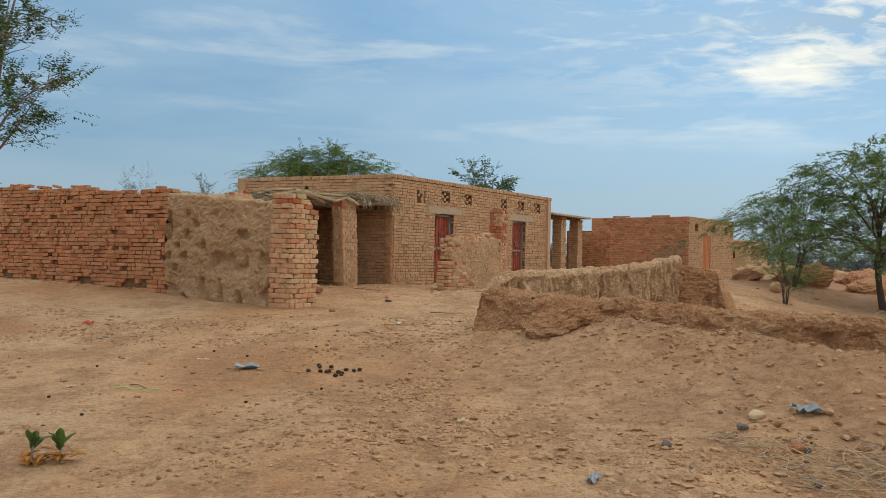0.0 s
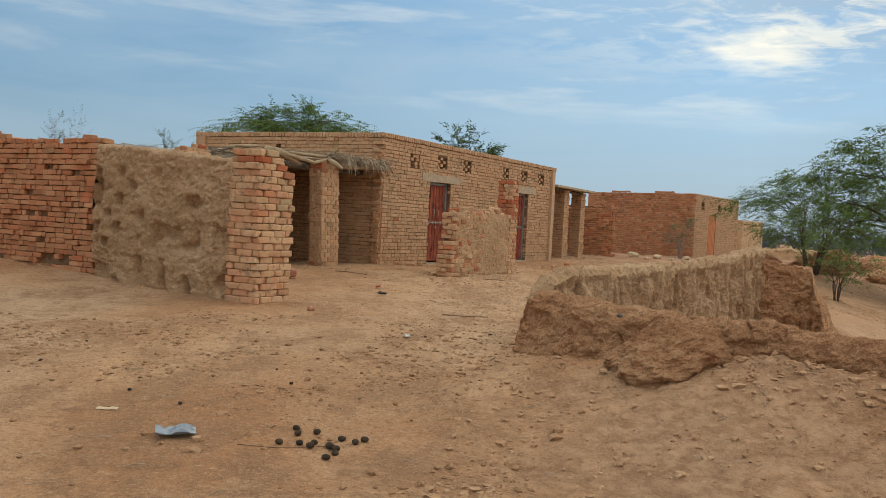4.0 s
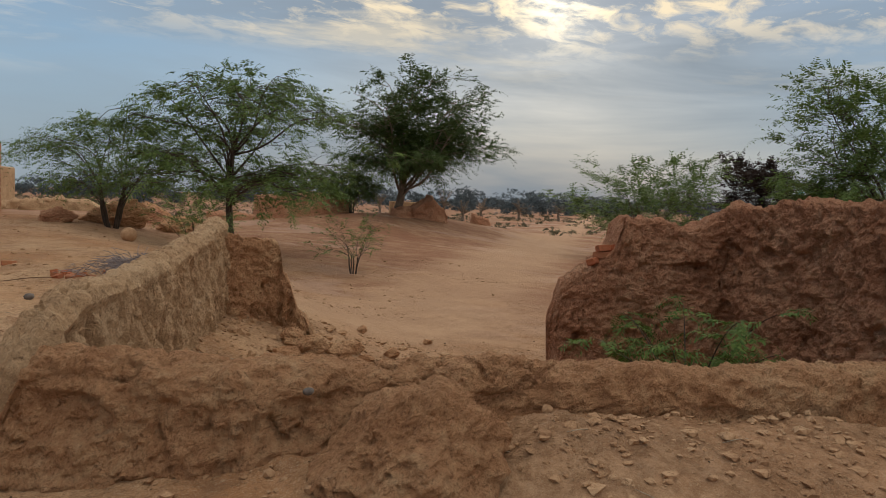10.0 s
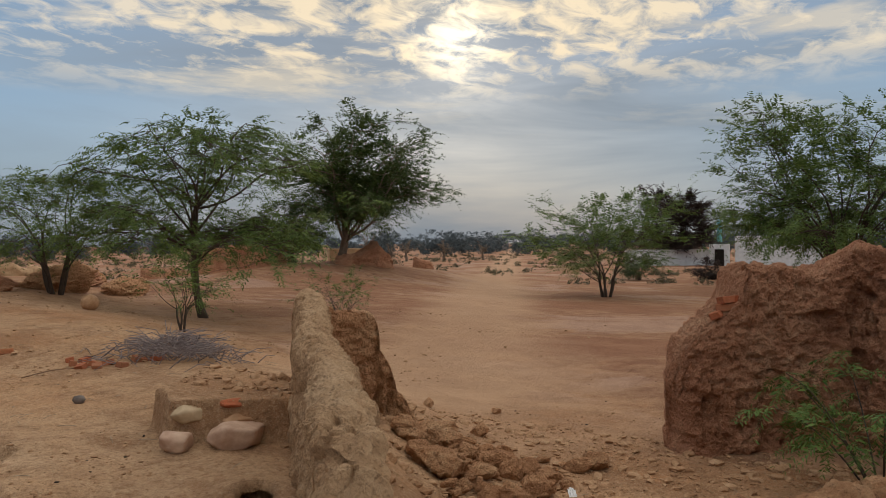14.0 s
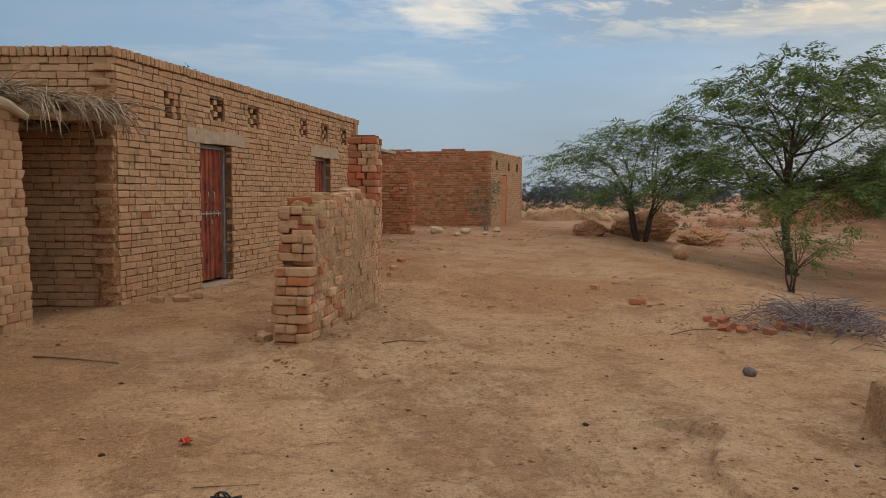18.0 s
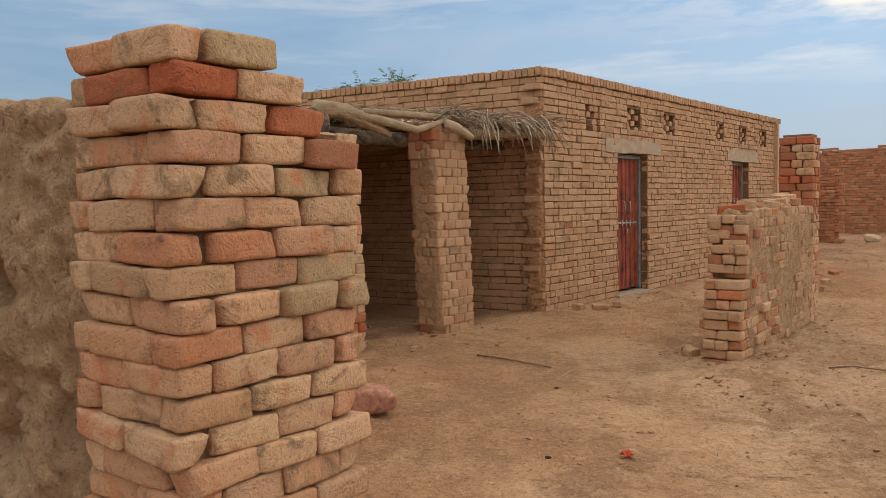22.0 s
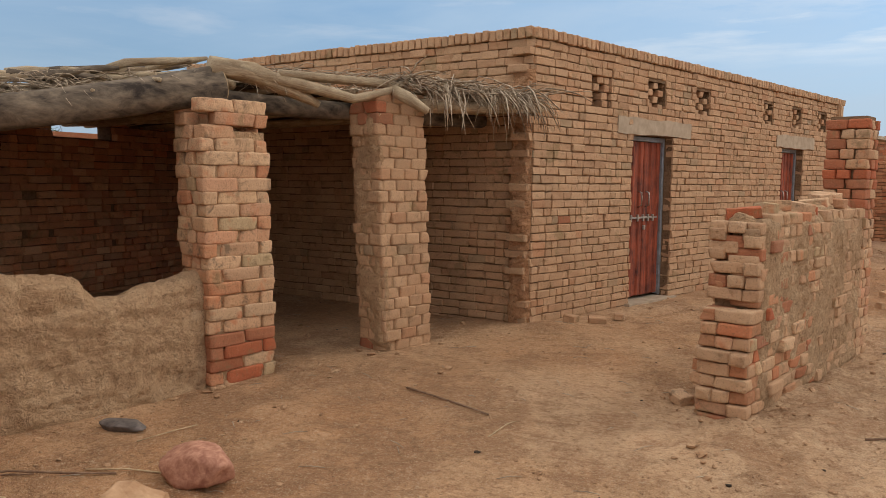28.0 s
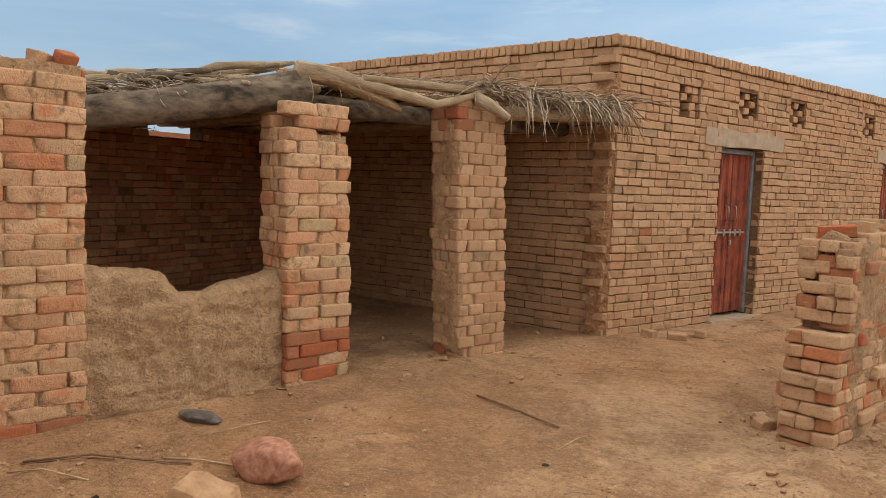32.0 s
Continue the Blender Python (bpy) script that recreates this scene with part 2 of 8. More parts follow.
def set_bump(nt, b, height, strength, distance):
    n = node(nt, "ShaderNodeBump", Height=height, Strength=strength, Distance=distance)
    nt.links.new(n.outputs[0], b.inputs["Normal"])


def sober(nt, col, k):
    """Dry earth and fired clay at the reflectance of the real thing."""
    return mix(nt, 1.0, col, (k, k, k), "MULTIPLY")


def ground_material():
    m, nt, b = material("dry_sandy_earth")
    p = position(nt)
    stretch = node(nt, "ShaderNodeMapping", Vector=p, Rotation=(0, 0, radians(25)), Scale=(1.0, 0.7, 1.0)).outputs[0]
    big = noise_out(nt, stretch, 0.28, 6, 0.6, 0.25)
    mid = noise_out(nt, stretch, 1.3, 9, 0.74, 0.15)
    small = noise_out(nt, p, 8.0, 7, 0.72, 0.5)
    fine = noise_out(nt, p, 30, 5, 0.68)
    grit = noise_out(nt, p, 130, 3, 0.6)
    col = ramp(nt, big, [(0.39, (0.47, 0.235, 0.11)), (0.49, (0.565, 0.335, 0.18)), (0.62, (0.61, 0.405, 0.245))])
    col = mix(nt, ramp(nt, mid, [(0.51, 0.0), (0.57, 0.65)]), col, (0.39, 0.21, 0.11))
    col = mix(nt, ramp(nt, mid, [(0.34, 0.16), (0.46, 0.0)]), col, (0.64, 0.44, 0.265))
    scuff = noise_out(nt, node(nt, "ShaderNodeMapping", Vector=p, Rotation=(0, 0, radians(-12)), Scale=(1.0, 2.4, 1.0)).outputs[0], 1.9, 9, 0.74, 0.2)
    col = mix(nt, ramp(nt, scuff, [(0.535, 0.0), (0.60, 0.6)]), col, (0.36, 0.19, 0.10))
    rough = ramp(nt, mid, [(0.42, 0.5), (0.58, 1.0)])
    col = mix(nt, math_node(nt, "MULTIPLY", ramp(nt, small, [(0.51, 0.0), (0.59, 0.55)]), rough), col, (0.33, 0.185, 0.095))
    col = mix(nt, ramp(nt, fine, [(0.34, 0.75), (0.47, 0.0)]), col, (0.26, 0.145, 0.075))
    col = mix(nt, ramp(nt, fine, [(0.56, 0.0), (0.68, 0.5)]), col, (0.72, 0.54, 0.36))
    col = mix(nt, ramp(nt, grit, [(0.56, 0.0), (0.68, 0.6)]), col, (0.74, 0.57, 0.38))
    col = mix(nt, ramp(nt, grit, [(0.34, 0.6), (0.44, 0.0)]), col, (0.24, 0.13, 0.07))
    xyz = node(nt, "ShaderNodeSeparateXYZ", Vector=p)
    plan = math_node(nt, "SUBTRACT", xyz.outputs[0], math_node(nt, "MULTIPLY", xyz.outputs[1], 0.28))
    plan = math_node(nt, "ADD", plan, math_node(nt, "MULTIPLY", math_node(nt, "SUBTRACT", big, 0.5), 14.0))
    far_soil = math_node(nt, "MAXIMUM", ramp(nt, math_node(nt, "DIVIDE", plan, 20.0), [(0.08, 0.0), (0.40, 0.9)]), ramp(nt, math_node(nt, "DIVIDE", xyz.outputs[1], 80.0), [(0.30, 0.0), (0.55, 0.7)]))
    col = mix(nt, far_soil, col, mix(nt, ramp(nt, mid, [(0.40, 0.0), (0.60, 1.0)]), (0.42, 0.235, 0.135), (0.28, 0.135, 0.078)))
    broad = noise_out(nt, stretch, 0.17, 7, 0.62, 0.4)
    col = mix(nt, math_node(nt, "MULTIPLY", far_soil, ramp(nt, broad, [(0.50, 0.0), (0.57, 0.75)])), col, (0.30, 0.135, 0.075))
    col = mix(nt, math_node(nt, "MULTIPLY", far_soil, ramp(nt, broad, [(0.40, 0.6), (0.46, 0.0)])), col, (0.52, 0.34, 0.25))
    # the worn path that runs out over the plain
    off = math_node(nt, "ADD", math_node(nt, "MULTIPLY", xyz.outputs[0], -0.486), math_node(nt, "MULTIPLY", xyz.outputs[1], 0.874))
    off = math_node(nt, "ABSOLUTE", math_node(nt, "ADD", math_node(nt, "SUBTRACT", off, 11.2), math_node(nt, "MULTIPLY", math_node(nt, "SUBTRACT", big, 0.5), 5.0)))
    path_m = math_node(nt, "MULTIPLY", ramp(nt, math_node(nt, "DIVIDE", off, 4.0), [(0.30, 0.75), (0.75, 0.0)]), ramp(nt, math_node(nt, "DIVIDE", xyz.outputs[0], 10.0), [(0.4, 0.0), (0.8, 1.0)]))
    col = mix(nt, path_m, col, (0.55, 0.345, 0.21))
    vor = node(nt, "ShaderNodeTexVoronoi", Vector=p, Scale=30.0, Randomness=1.0)
    chip = math_node(nt, "MULTIPLY", ramp(nt, vor.outputs["Distance"], [(0.08, 1.0), (0.20, 0.0)]), ramp(nt, noise_out(nt, p, 2.3, 3), [(0.45, 0.0), (0.60, 1.0)]))
    col = mix(nt, math_node(nt, "MULTIPLY", chip, 0.7), col, (0.15, 0.09, 0.055))
    # brown clods fallen along the outer side of the low wall
    v = math_node(nt, "ADD", math_node(nt, "MULTIPLY", xyz.outputs[0], 0.63), math_node(nt, "MULTIPLY", xyz.outputs[1], 0.78))
    v = math_node(nt, "ADD", math_node(nt, "SUBTRACT", v, 9.84), math_node(nt, "MULTIPLY", math_node(nt, "SUBTRACT", mid, 0.5), 3.0))
    u = math_node(nt, "SUBTRACT", math_node(nt, "MULTIPLY", xyz.outputs[0], 0.78), math_node(nt, "MULTIPLY", xyz.outputs[1], 0.63))
    fallen = math_node(nt, "MULTIPLY", ramp(nt, math_node(nt, "ADD", math_node(nt, "DIVIDE", v, 8.0), 0.5), [(0.10, 0.0), (0.24, 1.0), (0.52, 1.0), (0.58, 0.0)]), ramp(nt, math_node(nt, "ADD", math_node(nt, "DIVIDE", u, 12.0), 0.5), [(0.01, 0.0), (0.10, 0.6)]))
    col = mix(nt, fallen, col, mix(nt, ramp(nt, small, [(0.42, 0.0), (0.58, 1.0)]), (0.52, 0.325, 0.195), (0.34, 0.19, 0.105)))
    nt.links.new(sober(nt, col, 0.98), b.inputs["Base Color"])
    b.inputs["Roughness"].default_value = 0.95
    b.inputs["Specular IOR Level"].default_value = 0.12
    h = math_node(nt, "ADD", math_node(nt, "MULTIPLY", fine, 0.45), math_node(nt, "ADD", math_node(nt, "MULTIPLY", grit, 0.10), math_node(nt, "MULTIPLY", small, 1.3)))
    h = math_node(nt, "ADD", math_node(nt, "MULTIPLY", h, math_node(nt, "ADD", math_node(nt, "MULTIPLY", rough, 0.8), 0.35)), math_node(nt, "MULTIPLY", chip, 0.25))
    set_bump(nt, b, h, 1.0, 0.05)
    return m


def brick_material(name, stops, dust, dust_amount, spread=0.22, fired=0.0):
    m, nt, b = material(name)
    p = position(nt)
    info = nt.nodes.new("ShaderNodeObjectInfo").outputs["Random"]
    isl = nt.nodes.new("ShaderNodeNewGeometry").outputs["Random Per Island"]
    r = math_node(nt, "FRACT", math_node(nt, "ADD", math_node(nt, "MULTIPLY", info, 7.31), isl))
    r2 = math_node(nt, "FRACT", math_node(nt, "MULTIPLY", r, 13.7))
    col = ramp(nt, r, stops)
    grain = noise_out(nt, p, 75, 5, 0.70)
    blot = noise_out(nt, p, 9, 5, 0.65, 0.5)
    wide = noise_out(nt, p, 0.8, 4, 0.6)
    bright = math_node(nt, "ADD", math_node(nt, "MULTIPLY", r2, spread), 1.03 - spread / 2)
    hsv = node(nt, "ShaderNodeHueSaturation", Color=col, Value=bright)
    col = mix(nt, ramp(nt, grain, [(0.34, 0.55), (0.47, 0.0)]), hsv.outputs[0], (0.17, 0.095, 0.05))
    col = mix(nt, ramp(nt, grain, [(0.58, 0.0), (0.70, 0.3)]), col, (0.72, 0.53, 0.34))
    col = mix(nt, ramp(nt, blot, [(0.30, 0.7), (0.43, 0.0)]), col, (0.27, 0.165, 0.088))
    if fired:
        # patches burnt redder or blackened in the kiln, different on every brick
        own = node(nt, "ShaderNodeVectorMath", i0=p, i1=node(nt, "ShaderNodeCombineXYZ", X=math_node(nt, "MULTIPLY", r, 9.0), Y=math_node(nt, "MULTIPLY", r2, 7.0), Z=r).outputs[0]).outputs[0]
        col = mix(nt, ramp(nt, noise_out(nt, own, 6.5, 3, 0.55, 0.4), [(0.57, 0.0), (0.69, fired)]), col, (0.60, 0.22, 0.10))
        soot = node(nt, "ShaderNodeVectorMath", i0=own, i1=(3.0, 8.0, 1.0)).outputs[0]
        col = mix(nt, ramp(nt, noise_out(nt, soot, 7.5, 5, 0.65, 0.6), [(0.57, 0.0), (0.68, fired)]), col, (0.12, 0.085, 0.055))
    d = math_node(nt, "ADD", math_node(nt, "MULTIPLY", blot, 0.55), math_node(nt, "MULTIPLY", wide, 0.6))
    col = mix(nt, math_node(nt, "MULTIPLY", ramp(nt, d, [(0.42, 0.0), (0.68, 1.0)]), dust_amount), col, dust)
    stain = noise_out(nt, p, 3.4, 6, 0.68, 0.6)
    col = mix(nt, ramp(nt, stain, [(0.58, 0.0), (0.66, 0.55)]), col, (0.27, 0.20, 0.10))
    crack = node(nt, "ShaderNodeTexVoronoi", Vector=node(nt, "ShaderNodeVectorMath", i0=p, i1=node(nt, "ShaderNodeCombineXYZ", X=blot, Y=grain, Z=blot).outputs[0]).outputs[0], Scale=7.0)
    crack.feature = "DISTANCE_TO_EDGE"
    split = math_node(nt, "MULTIPLY", ramp(nt, crack.outputs["Distance"], [(0.004, 1.0), (0.016, 0.0)]), ramp(nt, wide, [(0.48, 0.0), (0.6, 0.7)]))
    col = mix(nt, split, col, (0.16, 0.085, 0.045))
    nt.links.new(sober(nt, col, 0.87), b.inputs["Base Color"])
    b.inputs["Roughness"].default_value = 0.92
    b.inputs["Specular IOR Level"].default_value = 0.18
    pit = node(nt, "ShaderNodeTexVoronoi", Vector=p, Scale=70.0).outputs["Distance"]
    h = math_node(nt, "ADD", math_node(nt, "MULTIPLY", grain, 0.4), math_node(nt, "ADD", math_node(nt, "MULTIPLY", blot, 1.7), math_node(nt, "MULTIPLY", ramp(nt, pit, [(0.1, 0.0), (0.3, 1.0)]), 0.15)))
    set_bump(nt, b, h, 1.0, 0.014)
    return m


def mud_material(name, dark, mid_c, light, bump=0.02, straw=0.3):
    m, nt, b = material(name)
    p = position(nt)
    a = noise_out(nt, p, 1.4, 5, 0.62, 0.4)
    f = noise_out(nt, p, 13, 7, 0.72, 0.4)
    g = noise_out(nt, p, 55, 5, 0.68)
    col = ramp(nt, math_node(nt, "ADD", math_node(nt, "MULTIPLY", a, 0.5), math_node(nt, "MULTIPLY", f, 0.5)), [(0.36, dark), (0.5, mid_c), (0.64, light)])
    # fine specks put the shade of small pits into the colour, beside pale flakes
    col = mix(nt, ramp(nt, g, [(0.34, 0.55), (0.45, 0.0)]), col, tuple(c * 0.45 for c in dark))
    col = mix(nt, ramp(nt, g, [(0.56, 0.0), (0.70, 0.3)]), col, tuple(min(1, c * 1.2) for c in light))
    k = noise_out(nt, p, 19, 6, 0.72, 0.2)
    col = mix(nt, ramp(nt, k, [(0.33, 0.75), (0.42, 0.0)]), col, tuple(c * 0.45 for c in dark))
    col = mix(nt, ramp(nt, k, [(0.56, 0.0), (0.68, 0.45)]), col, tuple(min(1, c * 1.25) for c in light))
    st = node(nt, "ShaderNodeMapping", Vector=p, Rotation=(0.7, 0.4, 0.9), Scale=(14, 130, 90))
    sn = noise_out(nt, st.outputs[0], 1.0, 2, 0.5)
    col = mix(nt, math_node(nt, "MULTIPLY", ramp(nt, sn, [(0.68, 0.0), (0.74, 1.0)]), straw), col, (0.62, 0.50, 0.32))
    nt.links.new(sober(nt, col, 0.95), b.inputs["Base Color"])
    b.inputs["Roughness"].default_value = 0.96
    b.inputs["Specular IOR Level"].default_value = 0.12
    vo = node(nt, "ShaderNodeTexVoronoi", Vector=node(nt, "ShaderNodeMapping", Vector=p, Scale=(1, 1, 1.6)).outputs[0], Scale=13.0, Randomness=1.0)
    crust = math_node(nt, "MULTIPLY", vo.outputs["Distance"], -0.25)
    set_bump(nt, b, math_node(nt, "ADD", crust, math_node(nt, "ADD", math_node(nt, "MULTIPLY", f, 1.2), math_node(nt, "MULTIPLY", g, 0.35))), 1.0, bump)
    return m


def plain_material(name, base, other, scale=8.0, rough=0.8, metal=0.0, bump=0.004, stretch=(1, 1, 1)):
    m, nt, b = material(name)
    mp = node(nt, "ShaderNodeMapping", Vector=position(nt), Scale=stretch)
    n = noise_out(nt, mp.outputs[0], scale, 6, 0.62, 0.3)
    nt.links.new(ramp(nt, n, [(0.34, base), (0.66, other)]), b.inputs["Base Color"])
    b.inputs["Roughness"].default_value, b.inputs["Metallic"].default_value = rough, metal
    b.inputs["Specular IOR Level"].default_value = 0.25
    set_bump(nt, b, n, 0.6, bump)
    return m


def wood_material(name, dark, light, axis_scale=(60, 60, 5)):
    m, nt, b = material(name)
    tc = nt.nodes.new("ShaderNodeTexCoord").outputs["UV"]
    mp = node(nt, "ShaderNodeMapping", Vector=tc, Scale=axis_scale)
    n = noise_out(nt, mp.outputs[0], 1.0, 6, 0.65, 0.6)
    w = noise_out(nt, position(nt), 5.0, 4, 0.6)
    col = ramp(nt, math_node(nt, "ADD", math_node(nt, "MULTIPLY", n, 0.6), math_node(nt, "MULTIPLY", w, 0.4)), [(0.36, dark), (0.60, light)])
    nt.links.new(col, b.inputs["Base Color"])
    b.inputs["Roughness"].default_value = 0.85
    set_bump(nt, b, n, 0.8, 0.01)
    return m


def leaf_material(name, dark, light):
    m, nt, b = material(name)
    isl = nt.nodes.new("ShaderNodeNewGeometry").outputs["Random Per Island"]
    n = noise_out(nt, position(nt), 0.9, 3, 0.6)
    col = ramp(nt, math_node(nt, "ADD", math_node(nt, "MULTIPLY", isl, 0.6), math_node(nt, "MULTIPLY", n, 0.5)), [(0.2, dark), (0.85, light)])
    nt.links.new(col, b.inputs["Base Color"])
    b.inputs["Roughness"].default_value = 0.65
    b.inputs["Specular IOR Level"].default_value = 0.2
    out = nt.nodes["Material Output"]
    tr = node(nt, "ShaderNodeBsdfTranslucent", Color=col)
    mx = node(nt, "ShaderNodeMixShader", i0=0.3, i1=b.outputs[0], i2=tr.outputs[0])
    nt.links.new(mx.outputs[0], out.inputs[0])
    return m


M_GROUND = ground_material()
TAN = [(0.0, (0.49, 0.285, 0.165)), (0.3, (0.545, 0.335, 0.195)), (0.62, (0.58, 0.37, 0.22)), (0.90, (0.56, 0.32, 0.18)), (0.96, (0.50, 0.25, 0.135)), (0.99, (0.36, 0.26, 0.16))]
MIXED = [(0.0, (0.60, 0.33, 0.185)), (0.2, (0.64, 0.40, 0.235)), (0.45, (0.66, 0.44, 0.265)), (0.65, (0.61, 0.31, 0.18)), (0.80, (0.64, 0.42, 0.24)), (0.91, (0.57, 0.21, 0.10)), (0.97, (0.50, 0.37, 0.21))]
RED = [(0.0, (0.46, 0.175, 0.085)), (0.3, (0.51, 0.225, 0.115)), (0.6, (0.51, 0.265, 0.145)), (0.85, (0.50, 0.155, 0.07)), (0.95, (0.34, 0.14, 0.08))]
M_BRICK = brick_material("sun_bleached_tan_brick", TAN, (0.59, 0.375, 0.215), 0.45)
M_BRICK_MIX = brick_material("mixed_hand_made_brick", MIXED, (0.62, 0.39, 0.23), 0.35, 0.28, 0.8)
M_BRICK_RED = brick_material("weathered_red_brick", RED, (0.55, 0.30, 0.15), 0.3, 0.36)
# orange-red brick, its colour raised to carry the open yard's daylight
M_BRICK_OLD_LIT = brick_material("lit_crumbling_orange_red_brick", [(0.0, (0.60, 0.25, 0.12)), (0.3, (0.66, 0.30, 0.15)), (0.6, (0.62, 0.34, 0.19)), (0.85, (0.64, 0.22, 0.10)), (0.96, (0.42, 0.18, 0.10))], (0.62, 0.38, 0.22), 0.35, 0.4)
M_BRICK_HOT = brick_material("new_red_brick", [(0.0, (0.50, 0.12, 0.05)), (1.0, (0.42, 0.17, 0.09))], (0.46, 0.27, 0.15), 0.2)
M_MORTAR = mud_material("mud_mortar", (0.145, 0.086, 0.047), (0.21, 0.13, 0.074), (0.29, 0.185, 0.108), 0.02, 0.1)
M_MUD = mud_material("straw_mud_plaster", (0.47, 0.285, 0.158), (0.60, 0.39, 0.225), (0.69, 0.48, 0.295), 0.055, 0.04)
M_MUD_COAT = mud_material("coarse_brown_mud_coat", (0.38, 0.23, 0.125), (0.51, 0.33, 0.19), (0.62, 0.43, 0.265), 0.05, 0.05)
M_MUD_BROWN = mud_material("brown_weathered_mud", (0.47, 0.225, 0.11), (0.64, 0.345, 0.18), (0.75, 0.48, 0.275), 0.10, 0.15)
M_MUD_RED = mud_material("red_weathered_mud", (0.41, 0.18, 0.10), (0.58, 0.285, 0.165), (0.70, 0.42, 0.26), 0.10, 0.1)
M_CONCRETE = plain_material("grey_concrete", (0.34, 0.26, 0.18), (0.46, 0.36, 0.26), 9, 0.9)
M_BARK = wood_material("grey_brown_bark", (0.10, 0.07, 0.05), (0.24, 0.18, 0.13), (8, 40, 1))
M_BARK_DARK = wood_material("dark_bark", (0.035, 0.024, 0.018), (0.10, 0.07, 0.05), (8, 40, 1))
M_LOG = plain_material("weathered_dark_log", (0.035, 0.026, 0.02), (0.24, 0.185, 0.13), 5.0, 0.85, 0, 0.02, (1, 1, 2.2))
M_CUT = plain_material("cut_end_grain", (0.26, 0.18, 0.10), (0.46, 0.34, 0.20), 22, 0.85, 0, 0.006)
M_BRANCH = wood_material("bare_bleached_wood", (0.24, 0.16, 0.09), (0.50, 0.39, 0.25), (10, 30, 1))
M_STRAW = plain_material("dry_grey_straw", (0.22, 0.165, 0.115), (0.58, 0.47, 0.34), 20, 0.9)
M_LEAF = leaf_material("acacia_leaf", (0.052, 0.10, 0.025), (0.17, 0.24, 0.062))
M_LEAF_DARK = leaf_material("dark_leaf", (0.035, 0.062, 0.018), (0.105, 0.155, 0.045))
M_LEAF_GREY = leaf_material("grey_green_leaf", (0.055, 0.085, 0.035), (0.13, 0.165, 0.075))
M_LEAF_BRIGHT = leaf_material("fresh_leaf", (0.055, 0.11, 0.025), (0.155, 0.235, 0.055))
M_LEAF_PURPLE = leaf_material("brown_purple_leaf", (0.025, 0.016, 0.014), (0.055, 0.036, 0.028))
M_WHITE = plain_material("whitewash", (0.62, 0.64, 0.64), (0.78, 0.80, 0.80), 3, 0.9)
# near-black for panels in openings: the unlit inside is painted as colour
M_DARK = plain_material("dark_gap", (0.012, 0.010, 0.008), (0.02, 0.016, 0.012), 4, 0.95)
# the haze of distance is mixed into this leaf colour as blue-grey
M_LEAF_HAZE = leaf_material("haze_tinted_far_leaf", (0.055, 0.075, 0.085), (0.10, 0.125, 0.135))
M_SCRUB = leaf_material("grey_brown_scrub", (0.06, 0.055, 0.035), (0.17, 0.15, 0.09))
M_TWIG = plain_material("grey_dead_twigs", (0.15, 0.12, 0.12), (0.34, 0.29, 0.28), 20, 0.9)
M_LEAF_YELLOW = leaf_material("yellow_green_leaf", (0.16, 0.17, 0.02), (0.34, 0.34, 0.05))

# near-black colour that stands for the shade under the veranda roof
M_CEILING_SHADE = plain_material("shade_dark_brushwood", (0.030, 0.022, 0.016), (0.075, 0.055, 0.04), 18, 0.95)

# ---- builders ----
def world_of(ob):
    return ob.matrix_basis.copy()


def part(name, data, mat, parent, label="", m=None):
    """One mesh object under a thing or a part; data is a bmesh or a mesh in world metres (or local to m)."""
    if isinstance(data, bmesh.types.BMesh):
        me = bpy.data.meshes.new(name)
        data.to_mesh(me)
        data.free()
    else:
        me = data
    if mat is not None and not me.materials:
        me.materials.append(mat)
    ob = new(name, me)
    if m is not None:
        ob.matrix_basis = m
    if parent is not None:
        ob.parent = parent
        ob.matrix_parent_inverse = world_of(parent).inverted()
    if label:
        tagged(ob, label)
    return ob


def thing(name, x, y, z, label, category, group="", kind="", turn=0.0):
    e = new(name)
    e.empty_display_size = 0.2
    e.matrix_basis = pose(x, y, z, 0, 0, turn)
    return tagged(e, label, category, group, kind)


def mesh_np(name, verts, faces, mat=None, uv=None, smooth_faces=False):
    me = bpy.data.meshes.new(name)
    me.from_pydata([tuple(v) for v in verts], [], faces)
    if mat is not None:
        me.materials.append(mat)
    if uv is not None:
        lay = me.uv_layers.new(name="UVMap")
        idx = np.empty(len(me.loops), dtype=np.int32)
        me.loops.foreach_get("vertex_index", idx)
        lay.data.foreach_set("uv", np.asarray(uv, dtype=np.float32)[idx].ravel())
    if smooth_faces:
        me.polygons.foreach_set("use_smooth", [True] * len(me.polygons))
    me.update()
    return me


def grid_faces(nu, nv, close_u=False):
    faces = []
    for i in range(nu - (0 if close_u else 1)):
        a = i * nv
        c = ((i + 1) % nu) * nv
        for j in range(nv - 1):
            faces.append((a + j, c + j, c + j + 1, a + j + 1))
    return faces


def box_bm(sx, sy, sz, bevel=0.0, at=(0, 0, 0), rot=0.0, seg=1):
    bm = bmesh.new()
    bmesh.ops.create_cube(bm, size=1)
    bmesh.ops.scale(bm, vec=(sx, sy, sz), verts=bm.verts)
    if bevel:
        bmesh.ops.bevel(bm, geom=bm.edges, offset=bevel, segments=seg, affect="EDGES", profile=0.5)
    bmesh.ops.transform(bm, matrix=pose(at[0], at[1], at[2], 0, 0, rot), verts=bm.verts)
    return bm


